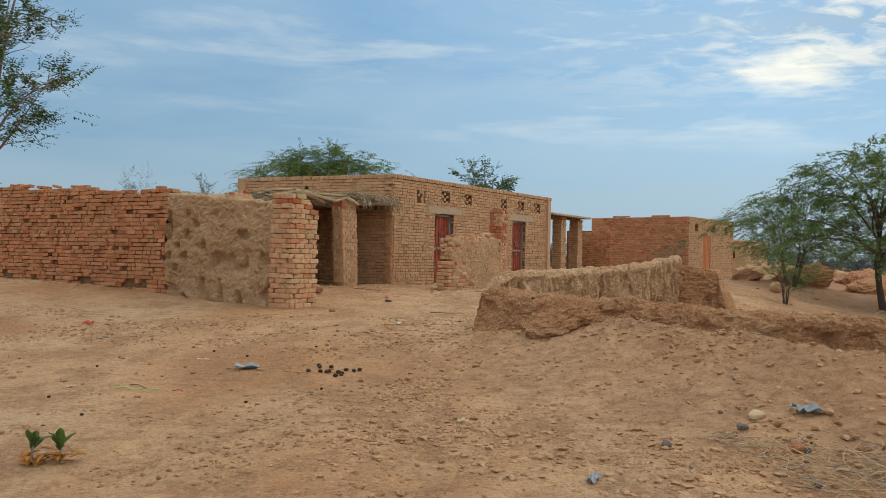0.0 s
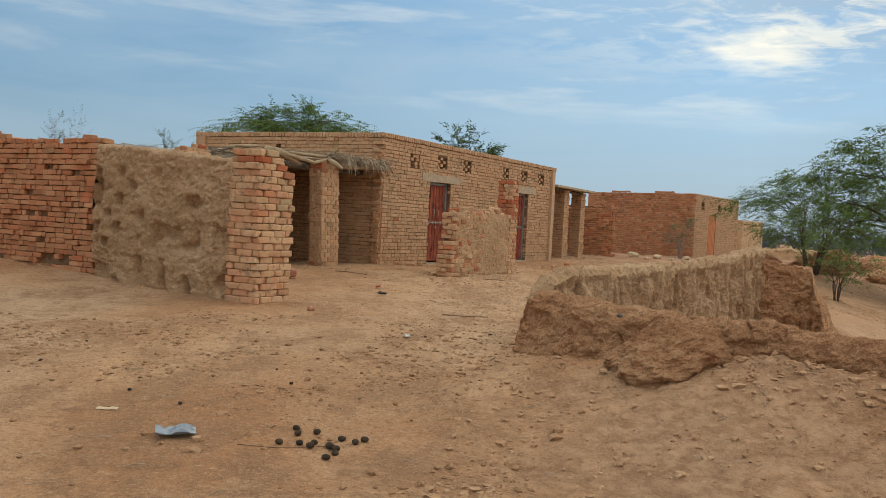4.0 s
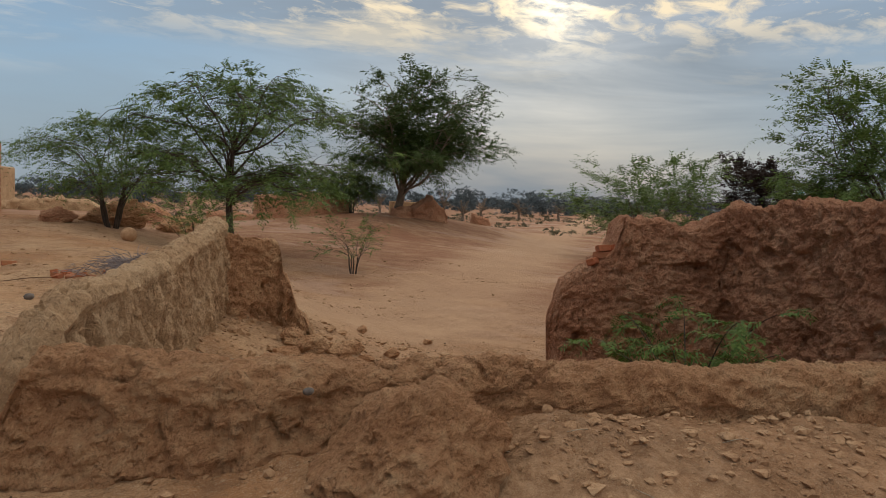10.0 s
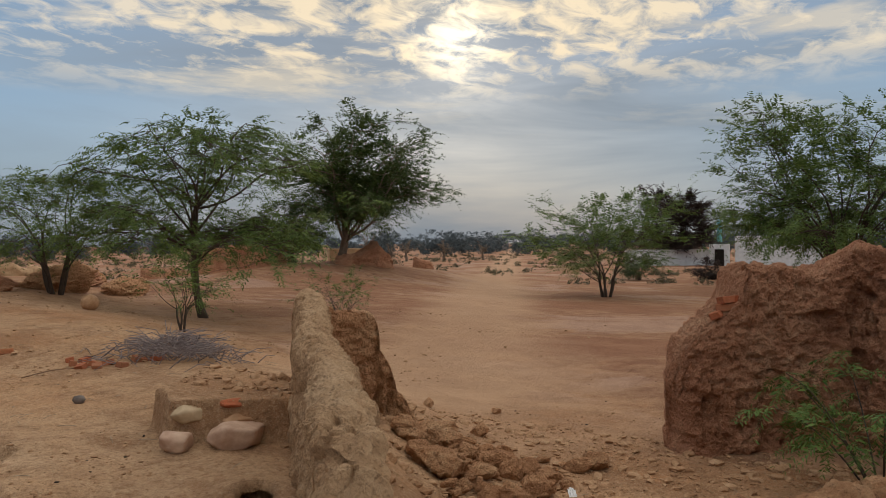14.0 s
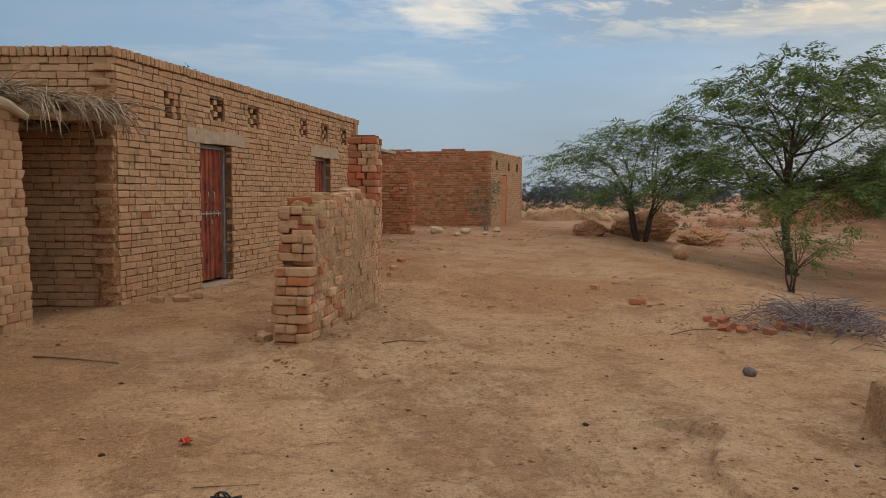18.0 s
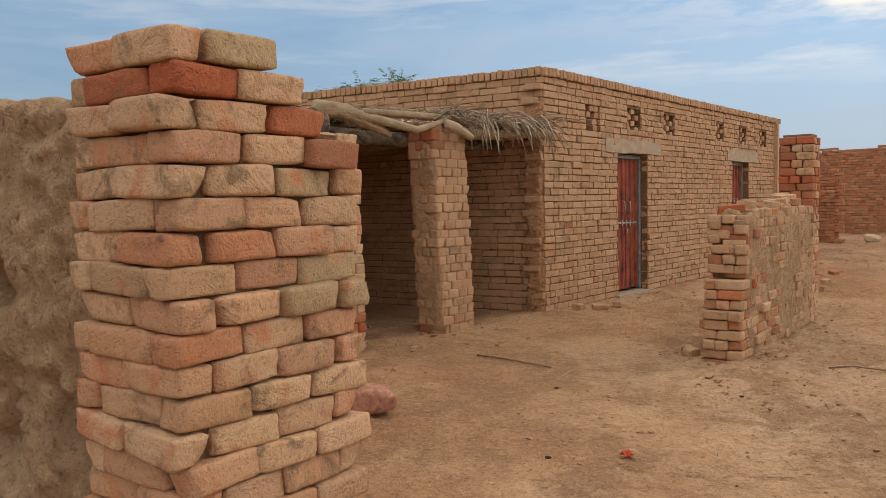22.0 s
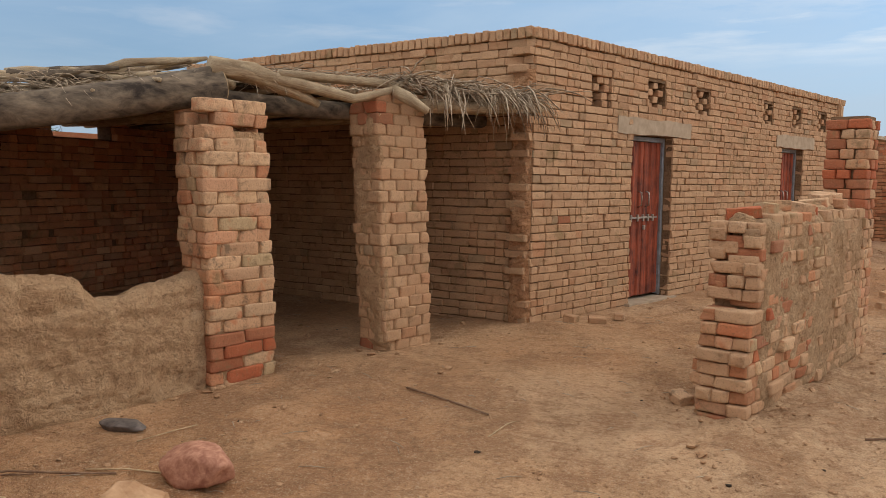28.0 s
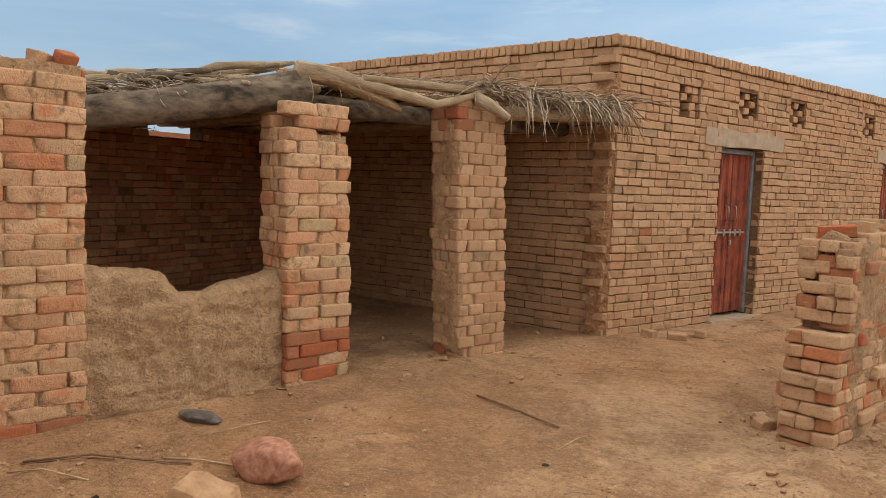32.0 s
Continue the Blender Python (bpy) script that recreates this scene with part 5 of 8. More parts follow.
# ---- brick pillars and short walls ----
def pier(name, corner, d, along, across, z0, z1, mat, label, seed, category="pillar", loose=1.0, odd=None, group="", skew=0.0, ragged=0.0, limit=300, missing=0.0, pitch=PITCH, inset=0.03, core_mat=None, top_fn=None):
    """A free-standing pier. corner: its south-east corner; d runs away from it along the east face, and the pier lies left of d."""
    left = Vector((-d.y, d.x))
    e = thing(name, corner.x + d.x * along / 2 + left.x * across / 2, corner.y + d.y * along / 2 + left.y * across / 2, z0 + 0.1, label, category, group)
    r = random.Random(seed)
    cbm = core_bm(corner + d * 0.01, d, along - 0.02, z0, z1 - (0.28 if ragged or top_fn else 0.03), across, inset)
    for v in cbm.verts:
        v.co += Vector((d.x, d.y, 0)) * skew * (v.co.z - z0)
    core = part("core", cbm, core_mat or M_MORTAR, e)
    ang = math.atan2(d.y, d.x)
    bricks = []
    n = int((z1 - z0) / pitch)
    nu = max(2, round(along / 0.235))
    for i in range(n):
        zc = z0 + (i + 0.5) * pitch
        jit = (r.uniform(-1, 1) * 0.009 * loose, r.uniform(-1, 1) * 0.009 * loose)
        base = corner + d * (jit[0] + skew * i * pitch) + left * jit[1]
        rows = []
        hd = BW / 2
        if i % 2 == 0:
            # east and west faces in stretchers, ends closed by the face bricks
            k = along / nu
            for j in range(nu):
                for side in (hd, across - hd):
                    rows.append((k * (j + 0.5), side, 0, "stretcher", k / (BL + 0.012)))
            for end in (hd, along - hd):
                gap = across - 2 * BW - 0.02
                if gap > 0.2:
                    rows.append((end, across / 2, 1, "stretcher", gap / BL))
                elif across > 0.32:
                    rows.append((end, across / 2, 0, "q", 1.0))
        else:
            k = across / 2
            for end in (hd, along - hd):
                for j in range(2):
                    rows.append((end, k * (j + 0.5), 1, "stretcher", k / (BL * 1.0 + 0.01)))
            span = along - 2 * BW - 0.02
            m2 = max(1, round(span / 0.235))
            kk = span / m2
            for j in range(m2):
                for side in (hd, across - hd):
                    rows.append((BW + 0.01 + kk * (j + 0.5), side, 0, "stretcher" if kk > 0.17 else "q", kk / ((BL if kk > 0.17 else BW) + 0.012)))
        for u, s, turn, kind, sx in rows:
            if r.random() < missing or (top_fn and zc > top_fn(u, s)):
                continue
            if ragged and i >= n - 3 and r.random() < ragged * (i - n + 4) / 3:
                continue
            m_use = mat
            if odd:
                for o_mat, fn in odd:
                    if fn(u, zc - z0, r):
                        m_use = o_mat
            q = base + d * (u + r.uniform(-1, 1) * 0.006 * loose) + left * (s + r.uniform(-1, 1) * 0.006 * loose)
            m = Matrix.Translation((q.x, q.y, zc + r.uniform(-1, 1) * 0.003)) @ Euler((r.uniform(-1, 1) * 0.02 * loose, r.uniform(-1, 1) * 0.025 * loose, ang + turn * math.pi / 2 + r.choice((0, math.pi)) + r.uniform(-1, 1) * 0.04 * loose)).to_matrix().to_4x4() @ Matrix.Diagonal((sx * r.uniform(0.98, 1.03), 1, r.uniform(0.97, 1.06) * pitch / PITCH * (1.11 if pitch > 0.095 else 1.03), 1))
            bricks.append((variants(kind, m_use, True)[r.randrange(7)], m))
    lay(bricks, core, limit, (corner.x, corner.y))
    return e


hot_low = [(M_BRICK_HOT, lambda u, z, r: z < 0.50 and r.random() < 0.75)]
hot_ends = [(M_BRICK_HOT, lambda u, z, r: (z < 0.22 or z > 2.05) and r.random() < 0.22)]
pier("brick_pillar", Vector((-3.37, 20.46)), RD, 0.60, 0.36, 0.50, 2.92, M_BRICK, "tan brick veranda pillar, one side smeared with mud", 31, odd=hot_ends, group="veranda pillars", pitch=0.096, inset=0.022, core_mat=M_MUD, skew=-0.06)
pier("brick_pillar", Vector((-4.18, 18.97)), RD, 0.58, 0.38, 0.50, 2.76, M_BRICK_MIX, "tan brick veranda pillar with red bricks at its foot", 32, odd=hot_low, group="veranda pillars", pitch=0.096, inset=0.022, core_mat=M_MUD, ragged=0.3, skew=-0.03)
pier("brick_pillar", Vector((-5.07, 17.18)), RD, 0.58, 0.36, 0.50, 2.80, M_BRICK_MIX, "pinkish brick veranda pillar with loose bricks on top", 33, odd=[(M_BRICK_HOT, lambda u, z, r: z < 0.22 and r.random() < 0.3)], group="veranda pillars", pitch=0.096, inset=0.022, core_mat=M_MUD, loose=1.1)
pier("brick_pillar", Vector((-2.70, 14.06)), RD, 0.70, 0.54, 0.165, 2.545, M_BRICK_MIX, "worn brick pier ending a mud-plastered wall", 34, loose=1.8, pitch=0.0905, inset=0.045, top_fn=lambda u, s: 2.50 if u < 0.36 else 2.41 if u < 0.48 else 2.23, odd=[(M_BRICK_HOT, lambda u, z, r: (z < 0.35 or z > 2.0) and r.random() < 0.16)])

# free-standing wall before the first door
stub_d = RD
sp = Vector((-0.46, 19.36))
stub = thing("brick_screen_wall", sp.x, sp.y, 0.5, "short free-standing screen wall of rough brick with a mud-smeared face", "wall")
SL = 2.62
sn = Vector((-stub_d.y, stub_d.x))
STEP = 1.34


def stub_top(u):
    if u < 0.13:
        return STEP
    return (1.86 if u < 0.35 else 1.95 if u < 1.1 else 1.88 if u < 1.5 else 1.96) + 0.04 * math.sin(u * 7)


sc = part("core", core_bm(sp + stub_d * 0.13, stub_d, SL - 0.13, 0.3, 1.80, 0.34, 0.03), M_MORTAR, stub)
part("core", core_bm(sp, stub_d, 0.2, 0.3, STEP - 0.04, 0.34, 0.032), M_MORTAR, stub)
odd_red = [(M_BRICK_MIX, lambda u, z, r: r.random() < 0.3), (M_BRICK_RED, lambda u, z, r: r.random() < 0.3), (M_BRICK_HOT, lambda u, z, r: r.random() < 0.04)]
south = bond(sp + sn * 0.34, sn * -1, 0.34, 0.42, lambda u: STEP, M_BRICK, 43, worn=True, loose=2.4, depth_out=0.03, odd=odd_red)
south += bond(sp + sn * 0.34 + stub_d * 0.13, sn * -1, 0.34, STEP + 0.01, lambda u: 1.90, M_BRICK, 47, worn=True, loose=2.6, depth_out=0.03, odd=[(M_BRICK_HOT, lambda u, z, r: r.random() < 0.12)])
lay(south + bond(sp, stub_d, SL, 0.42, stub_top, M_BRICK, 41, worn=True, loose=1.3, depth_out=0.0, kinds=("header", "stretcher"), odd=odd_red, missing=0.02)
    + bond(sp + stub_d * SL + sn * 0.34, stub_d * -1, SL, 0.42, lambda u: stub_top(SL - u), M_BRICK, 42, worn=True, loose=1.8, odd=odd_red), sc, 300, (sp.x, sp.y))
smear("mud_smear", sp, stub_d, 0.16, SL - 0.05, 0.55, 1.9, M_MUD_COAT, stub, 4, 0.13, 0.49, 0.26, 1, "mud smeared over the brick face")
rs = random.Random(12)
for k in range(9):
    u = 0.3 + k * 0.27 + rs.uniform(-0.08, 0.08)
    q = sp + stub_d * u + sn * rs.uniform(0.10, 0.24)
    part("top_brick", variants("stretcher", M_BRICK_MIX if k % 4 else M_BRICK_HOT)[k % 7], None, stub, m=Matrix.Translation((q.x, q.y, stub_top(u) + 0.035)) @ Euler((rs.uniform(-0.12, 0.12), rs.uniform(-0.12, 0.12), rs.uniform(0, 3))).to_matrix().to_4x4())
po = sp + stub_d * (SL - 0.02)
pier("brick_pillar", po, RD, 0.36, 0.36, 0.40, 2.77, M_BRICK_MIX, "slim brick post at the far end of the screen wall", 44, odd=[(M_BRICK_HOT, lambda u, z, r: z > 1.4 and r.random() < 0.5)])

mud_wall("mud_cap", [sp + stub_d * 0.15 + Vector((-stub_d.y, stub_d.x)) * 0.17, sp + stub_d * (SL - 0.1) + Vector((-stub_d.y, stub_d.x)) * 0.17], [1.93, 1.96], [1.84, 1.84], [0.12, 0.12], M_MUD, stub, "crumbling mud on the wall top", 45, 0.03, 0.035, 0.0, 0, 0.04, 0.05)
lp = Vector((-RD.y, RD.x))
p2c = Vector((-3.37, 20.46))


def lean_over(ob, d, k, z0):
    for v in ob.data.vertices:
        v.co += Vector((d.x, d.y, 0)) * k * (v.co.z - z0)


PILLAR2 = [o for o in scene.objects if o.name == "brick_pillar"][0]
lean_over(smear("mud_smear", p2c + lp * 0.36, lp * -1, 0.0, 0.36, 0.62, 2.7, M_MUD, PILLAR2, 7, 0.12, 0.49, 0.4, 1, "mud smeared over one face"), RD, -0.06, 0.5)

# ---- front wall: mud-plastered half and bare brick half ----
NPB = Vector((-3.02, 14.44))
MW = Vector((-6.00, 16.10))
BWE = Vector((-11.72, 18.42))
yard = thing("yard_wall", MW.x, MW.y, 0.5, "yard wall, half plastered with lumpy straw mud and half bare red brick", "wall")
mud_wall("mud_panel", [MW + (NPB - MW).normalized() * -0.02, NPB + (NPB - MW).normalized() * 0.10], [2.66, 2.38], [0.5, 0.35], [0.15, 0.15], M_MUD_COAT, yard, "thick lumpy coat of straw-coloured mud", 3, 0.022, 0.040, 0.03, 0.0, 0.05, 0.02, pocket=0.13)
bd = (MW - BWE).normalized()
blen = (MW - BWE).length
bt = lambda u: 2.93 - 0.20 * u / blen + 0.018 * math.sin(u * 2.3)
bc = part("brick_panel", core_bm(BWE, bd, blen, 0.2, 2.68, 0.32, 0.075), M_MORTAR, yard)
lay([b for b in bond(BWE, bd, blen, 0.45, bt, M_BRICK_RED, 51, loose=2.2, missing=0.03) if not (0.62 < b[1].translation.z < 0.82 and vnoise(b[1].translation.x / 0.24, 5.0, b[1].translation.z * 3) > 0.62)], bc, 300, (MW.x, MW.y))
ry = random.Random(52)
for k, (u, long, tilt) in enumerate(((0.45, 1.0, 0.05), (0.75, 1.0, 0.10), (1.05, 0.8, -0.06), (1.55, 1.0, 0.03), (1.8, 0.7, 0.0), (2.2, 1.15, 0.14), (2.9, 1.3, 0.04), (3.2, 0.9, -0.03), (5.7, 1.0, 0.05))):
    q = BWE + bd * u - Vector((bd.y, -bd.x)) * ry.uniform(0.08, 0.14)
    part("top_brick", variants("stretcher", M_BRICK_RED)[k % 7], None, yard, m=Matrix.Translation((q.x, q.y, bt(u) + 0.03 + 0.25 * abs(tilt))) @ Euler((ry.uniform(-0.08, 0.08), tilt, math.atan2(bd.y, bd.x) + ry.uniform(-0.25, 0.25))).to_matrix().to_4x4() @ Matrix.Diagonal((long, 1, 0.8, 1)))
rd2 = Vector((0.25, 0.968))
part("return_wall", core_bm(BWE + Vector((0.3, 0.1)), rd2, 9.0, 0.2, 2.8, 0.3, 0.0, side=-1), M_BRICK_RED, yard)

# ---- veranda: back wall, low mud wall, roof ----
VB = Vector((-8.35, 17.25))
VE = Vector((-7.62, 24.0))
vd = (VE - VB).normalized()
vlen = (VE - VB).length
ver = thing("veranda_wall", VB.x, VB.y, 0.5, "old red brick back wall of the yard and veranda, joints washed out", "wall")
vc = part("core", core_bm(VB, vd, 2.3, 0.3, 2.62, 0.32, 0.03), M_MUD_BROWN, ver)
part("core", core_bm(VB + vd * 2.26, vd, vlen - 2.26, 0.3, 2.88, 0.32, 0.05, [(1.86, 2.90, 2.60, 3.0)]), M_MORTAR, ver)
# beyond u 2.4 the darker brick paints in the shade below the veranda roof
lay(bond(VB, vd, vlen, 0.45, lambda u: (2.70 + 0.04 * math.sin(u * 4) if u < 2.3 else 2.62 if 4.15 < u < 5.15 else 2.90), M_BRICK_OLD_LIT, 61, loose=1.9, missing=0.04, odd=[(M_BRICK_RED, lambda u, z, r: u > 2.4)]), vc, 260, (VB.x, VB.y))
smear("mud_patch", VB, vd, 0.9, 2.2, 1.75, 2.5, M_MUD_BROWN, ver, 6, 0.14, 0.50, 0.35, 1, "brown mud left on the brick face")
rv = random.Random(63)
for k in range(11):
    q = VB + vd * (0.15 + 0.2 * k + rv.uniform(-0.06, 0.06)) - Vector((vd.y, -vd.x)) * rv.uniform(0.08, 0.22)
    part("top_brick", variants("stretcher", M_BRICK_OLD_LIT, True)[k % 7], None, ver, m=Matrix.Translation((q.x, q.y, 2.74 + 0.04 * math.sin((0.15 + 0.2 * k) * 4) + rv.uniform(-0.01, 0.02))) @ Euler((rv.uniform(-0.15, 0.15), rv.uniform(-0.15, 0.15), rv.uniform(0, 3))).to_matrix().to_4x4() @ Matrix.Diagonal((rv.uniform(0.5, 1.0), 1, 1, 1)))
low = thing("low_mud_wall", -4.5, 18.4, 0.55, "low straw-mud parapet slumping between the brick pillars", "wall")
mud_wall("parapet", [(-5.05, 17.60), (-4.83, 18.06), (-4.74, 18.25), (-4.69, 18.34), (-4.60, 18.54), (-4.46, 18.84), (-4.33, 19.12)], [1.54, 1.51, 1.45, 1.30, 1.32, 1.42, 1.46], [0.6] * 7, [0.15] * 7, M_MUD, low, "", 5, 0.024, 0.026, 0.02, 0, 0.07, 0.045, pocket=0.03)
mud_wall("parapet", [(-5.78, 15.99), (-5.57, 16.50), (-5.49, 16.66), (-5.34, 16.98), (-5.17, 17.36)], [1.26, 1.33, 1.38, 1.52, 1.56], [0.5] * 5, [0.16] * 5, M_MUD, low, "", 6, 0.024, 0.026, 0.06, 0, 0.07, 0.05, pocket=0.03)

roof = thing("veranda_roof", -4.4, 18.2, 2.75, "sagging veranda roof of logs, branches and grey straw", "roof")
log_pts = [(-5.50, 17.62, 2.46), (-5.25, 17.96, 2.51), (-4.92, 18.4, 2.60), (-4.56, 18.9, 2.73), (-4.28, 19.28, 2.84)]
part("log", join_tubes("log", [tube(log_pts, [0.11, 0.12, 0.125, 0.13, 0.145], 16, 0.12, 3)], M_LOG), None, roof, "thick weathered grey log resting on two pillars")
cut = np.array(log_pts[-1])
axis = (cut - np.array(log_pts[-2])) / np.linalg.norm(cut - np.array(log_pts[-2]))
part("log_end", join_tubes("log_end", [tube([cut - axis * 0.005, cut + axis * 0.012, cut + axis * 0.02], [0.140, 0.135, 0.118], 16, 0.10, 3)], M_CUT), None, roof, "sawn pale end of the log")
rbk = random.Random(29)
for k in range(16):
    t = rbk.random()
    q = Vector((-5.45, 18.05)).lerp(Vector((-4.55, 19.3)), t)
    az = math.atan2(1.25, 0.9) + rbk.gauss(0, 0.45)
    L = rbk.uniform(0.35, 0.85)
    w = Vector((math.cos(az), math.sin(az), rbk.uniform(-0.02, 0.16)))
    p0 = Vector((q.x - rbk.uniform(0.0, 0.35), q.y + rbk.uniform(0.0, 0.1), 2.70 + 0.28 * t + rbk.uniform(0.0, 0.05)))
    part("broken_stick", join_tubes("broken_stick", [tube(wander(rbk, p0 - w * L / 2, p0 + w * L / 2, 6, 0.03), [0.030, 0.034, 0.032, 0.030, 0.026, 0.012], 7, 0.5, k)], M_BRANCH if k % 3 else M_LOG), None, roof)
for pts, rad, nm in (
    ([(-4.25, 19.2, 2.98), (-3.85, 19.75, 2.88), (-3.55, 20.15, 2.80), (-3.38, 20.5, 2.90), (-3.25, 20.75, 3.02)], (0.04, 0.045, 0.042, 0.038, 0.022), "bent_branch"),
    ([(-4.30, 19.18, 2.96), (-4.12, 19.45, 2.94), (-3.92, 19.75, 2.84), (-3.78, 19.95, 2.74)], (0.075, 0.085, 0.065, 0.025), "split_branch"),
    ([(-3.95, 19.6, 2.95), (-3.45, 20.5, 2.97), (-3.0, 21.3, 2.92), (-2.55, 22.3, 2.88)], (0.035, 0.04, 0.045, 0.04), "branch"),
    ([(-3.15, 20.75, 2.80), (-2.85, 21.5, 2.84), (-2.35, 22.35, 2.90)], (0.06, 0.06, 0.05), "branch"),
    ([(-3.35, 20.55, 2.92), (-3.2, 20.48, 2.84), (-3.02, 20.5, 2.72)], (0.05, 0.05, 0.035), "branch_stub"),
    ([(-4.6, 18.8, 2.74), (-4.1, 19.9, 2.72), (-3.5, 21.2, 2.74), (-2.95, 22.2, 2.76)], (0.07, 0.075, 0.075, 0.07), "beam")):
    part(nm, join_tubes(nm, [tube([np.array(q) for q in pts], rad, 9, 0.45, len(nm))], M_BRANCH if nm != "beam" else M_LOG), None, roof)
rr = random.Random(77)
A0, A1, A2, A3 = Vector((-5.40, 18.05)), Vector((-2.62, 22.3)), Vector((-8.1, 23.95)), Vector((-8.5, 19.5))
nn, mm = 60, 46


def roof_z(s, t):
    """Top of the sagging roof: s along the front edge, t towards the back wall."""
    front = 2.69 + 0.31 * float(smooth(0.0, 0.42, s))
    return front + (2.93 - front) * t


for k in range(13):
    t = (k + 0.5) / 13
    a = A0.lerp(A1, t)
    b2 = A3.lerp(A2, t)
    j = rr.uniform(0.0, 0.25)
    pts = wander(rr, (a.x + 0.05 + j * 0.4, a.y - j * 0.2, roof_z(t, 0) - 0.135 + 0.03 * rr.random()), (b2.x, b2.y, roof_z(t, 1) - 0.13), 6, 0.012)
    part("rafter", join_tubes("rafter", [tube(pts, [0.045, 0.045, 0.05, 0.05, 0.05, 0.05], 7, 0.3, k)], M_BRANCH), None, roof)
V = []
for side in (0, 1):
    for i in range(nn):
        for j in range(mm):
            s, t = i / (nn - 1), j / (mm - 1)
            p = A0.lerp(A1, s).lerp(A3.lerp(A2, s), t)
            zt = roof_z(s, t) + 0.05 * (float(TABLE[(i * 71 + j * 13) & 65535]) - 0.5) + 0.03 * math.sin(s * 9)
            edge = min(t, 1 - t, s, 1 - s)
            zt -= 0.07 * max(0, 1 - edge * 14)
            V.append((p.x + 0.06 * (TABLE[(i * 31 + j) & 65535] - 0.5), p.y + 0.06 * (TABLE[(i * 5 + j * 77) & 65535] - 0.5), zt if side == 0 else roof_z(s, t) - 0.10 + 0.02 * (TABLE[(i * 3 + j * 7) & 65535] - 0.5)))
F = grid_faces(nn, mm)
F += [tuple(q + nn * mm for q in reversed(f)) for f in grid_faces(nn, mm)]
rim = [i * mm for i in range(nn)] + [(nn - 1) * mm + j for j in range(1, mm)] + [i * mm + mm - 1 for i in range(nn - 2, -1, -1)] + list(range(mm - 2, 0, -1))
for a, b2 in zip(rim, rim[1:] + rim[:1]):
    F.append((a, a + nn * mm, b2 + nn * mm, b2))
part("thatch", mesh_np("thatch", V, F, M_STRAW), None, roof, "layer of grey straw and brushwood")


# added sheet below the straw: its near-black colour deepens the veranda's shade
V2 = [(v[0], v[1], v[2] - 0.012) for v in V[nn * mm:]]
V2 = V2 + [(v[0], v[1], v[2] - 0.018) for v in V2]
part("ceiling_mat", mesh_np("ceiling_mat", V2, F, M_CEILING_SHADE), None, roof, "near-black sheet added under the brushwood to deepen the veranda shade")


def straw(name, anchors, count, length, droop, mat, parent, seed, thick=0.0035, tufts=0, swing=0.9):
    """Loose stalks that hang over an edge or lie in a heap."""
    r = random.Random(seed)
    tubes = []
    clump = [(r.random(), r.uniform(0.4, 1.6), r.gauss(0, 0.5)) for _ in range(max(1, tufts))]
    for k in range(count):
        a, b2 = anchors[r.randrange(len(anchors))]
        t, fall, turn = r.random(), 1.0, 0.0
        if tufts and r.random() < 0.75:
            c = clump[r.randrange(tufts)]
            t, fall, turn = min(1, max(0, c[0] + r.gauss(0, 0.035))), c[1], c[2]
        p = Vector(a).lerp(Vector(b2), t) + Vector((r.uniform(-1, 1) * 0.07, r.uniform(-1, 1) * 0.07, r.uniform(-0.03, 0.08)))
        az = r.gauss(-0.5, swing) + turn
        L = length * r.uniform(0.3, 1.3)
        d = Vector((math.cos(az), math.sin(az), r.uniform(-0.3, 0.45)))
        pts = [p - d * L * 0.4]
        q = p.copy()
        for i in range(4):
            q = q + d * L * 0.22
            d = (d + Vector((r.uniform(-0.25, 0.25), r.uniform(-0.25, 0.25), -droop * fall * r.uniform(0.1, 1.5)))).normalized()
            pts.append(q.copy())
        w = thick * r.uniform(0.6, 1.5)
        tubes.append(tube([np.array(v) for v in pts], [w, w, w, w * 0.8, w * 0.4], 3))
    return tagged(part(name, join_tubes(name, tubes, mat), None, parent), kind="stuff")


straw("hanging_straw", [((-3.30, 20.70, 2.98), (-2.5, 22.1, 2.96))], 320, 0.40, 0.25, M_STRAW, roof, 5, 0.0062, 7, 1.8)
straw("hanging_straw", [((-3.25, 20.8, 2.98), (-2.45, 22.05, 2.95))], 150, 0.66, 0.95, M_STRAW, roof, 15, 0.0065, 9, 0.9)
straw("edge_straw", [((-5.3, 18.2, 2.68), (-4.3, 19.65, 2.94)), ((-4.3, 19.65, 2.94), (-3.3, 20.9, 2.99))], 420, 0.38, 0.25, M_STRAW, roof, 6, 0.0035, 12, 1.5)
straw("edge_straw", [((-5.4, 18.1, 2.66), (-7.4, 19.0, 2.84))], 260, 0.5, 0.25, M_STRAW, roof, 7, 0.0035, 8, 1.5)
re = random.Random(19)
for k in range(12):
    t = re.random()
    q = Vector((-5.25, 18.2)).lerp(Vector((-4.5, 19.25)), t)
    az = re.gauss(-0.45, 0.5)
    d = Vector((math.cos(az), math.sin(az), re.uniform(-0.12, 0.05)))
    p0 = Vector((q.x, q.y, 2.60 + 0.30 * t + re.uniform(0.0, 0.06)))
    L = re.uniform(0.25, 0.5)
    part("brush_end", join_tubes("brush_end", [tube([np.array(p0 - d * L * 1.2), np.array(p0 + Vector((0, 0, 0.02))), np.array(p0 + d * L * 0.6)], [0.026, 0.024, 0.016], 6, 0.3, k)], M_BRANCH), None, roof)

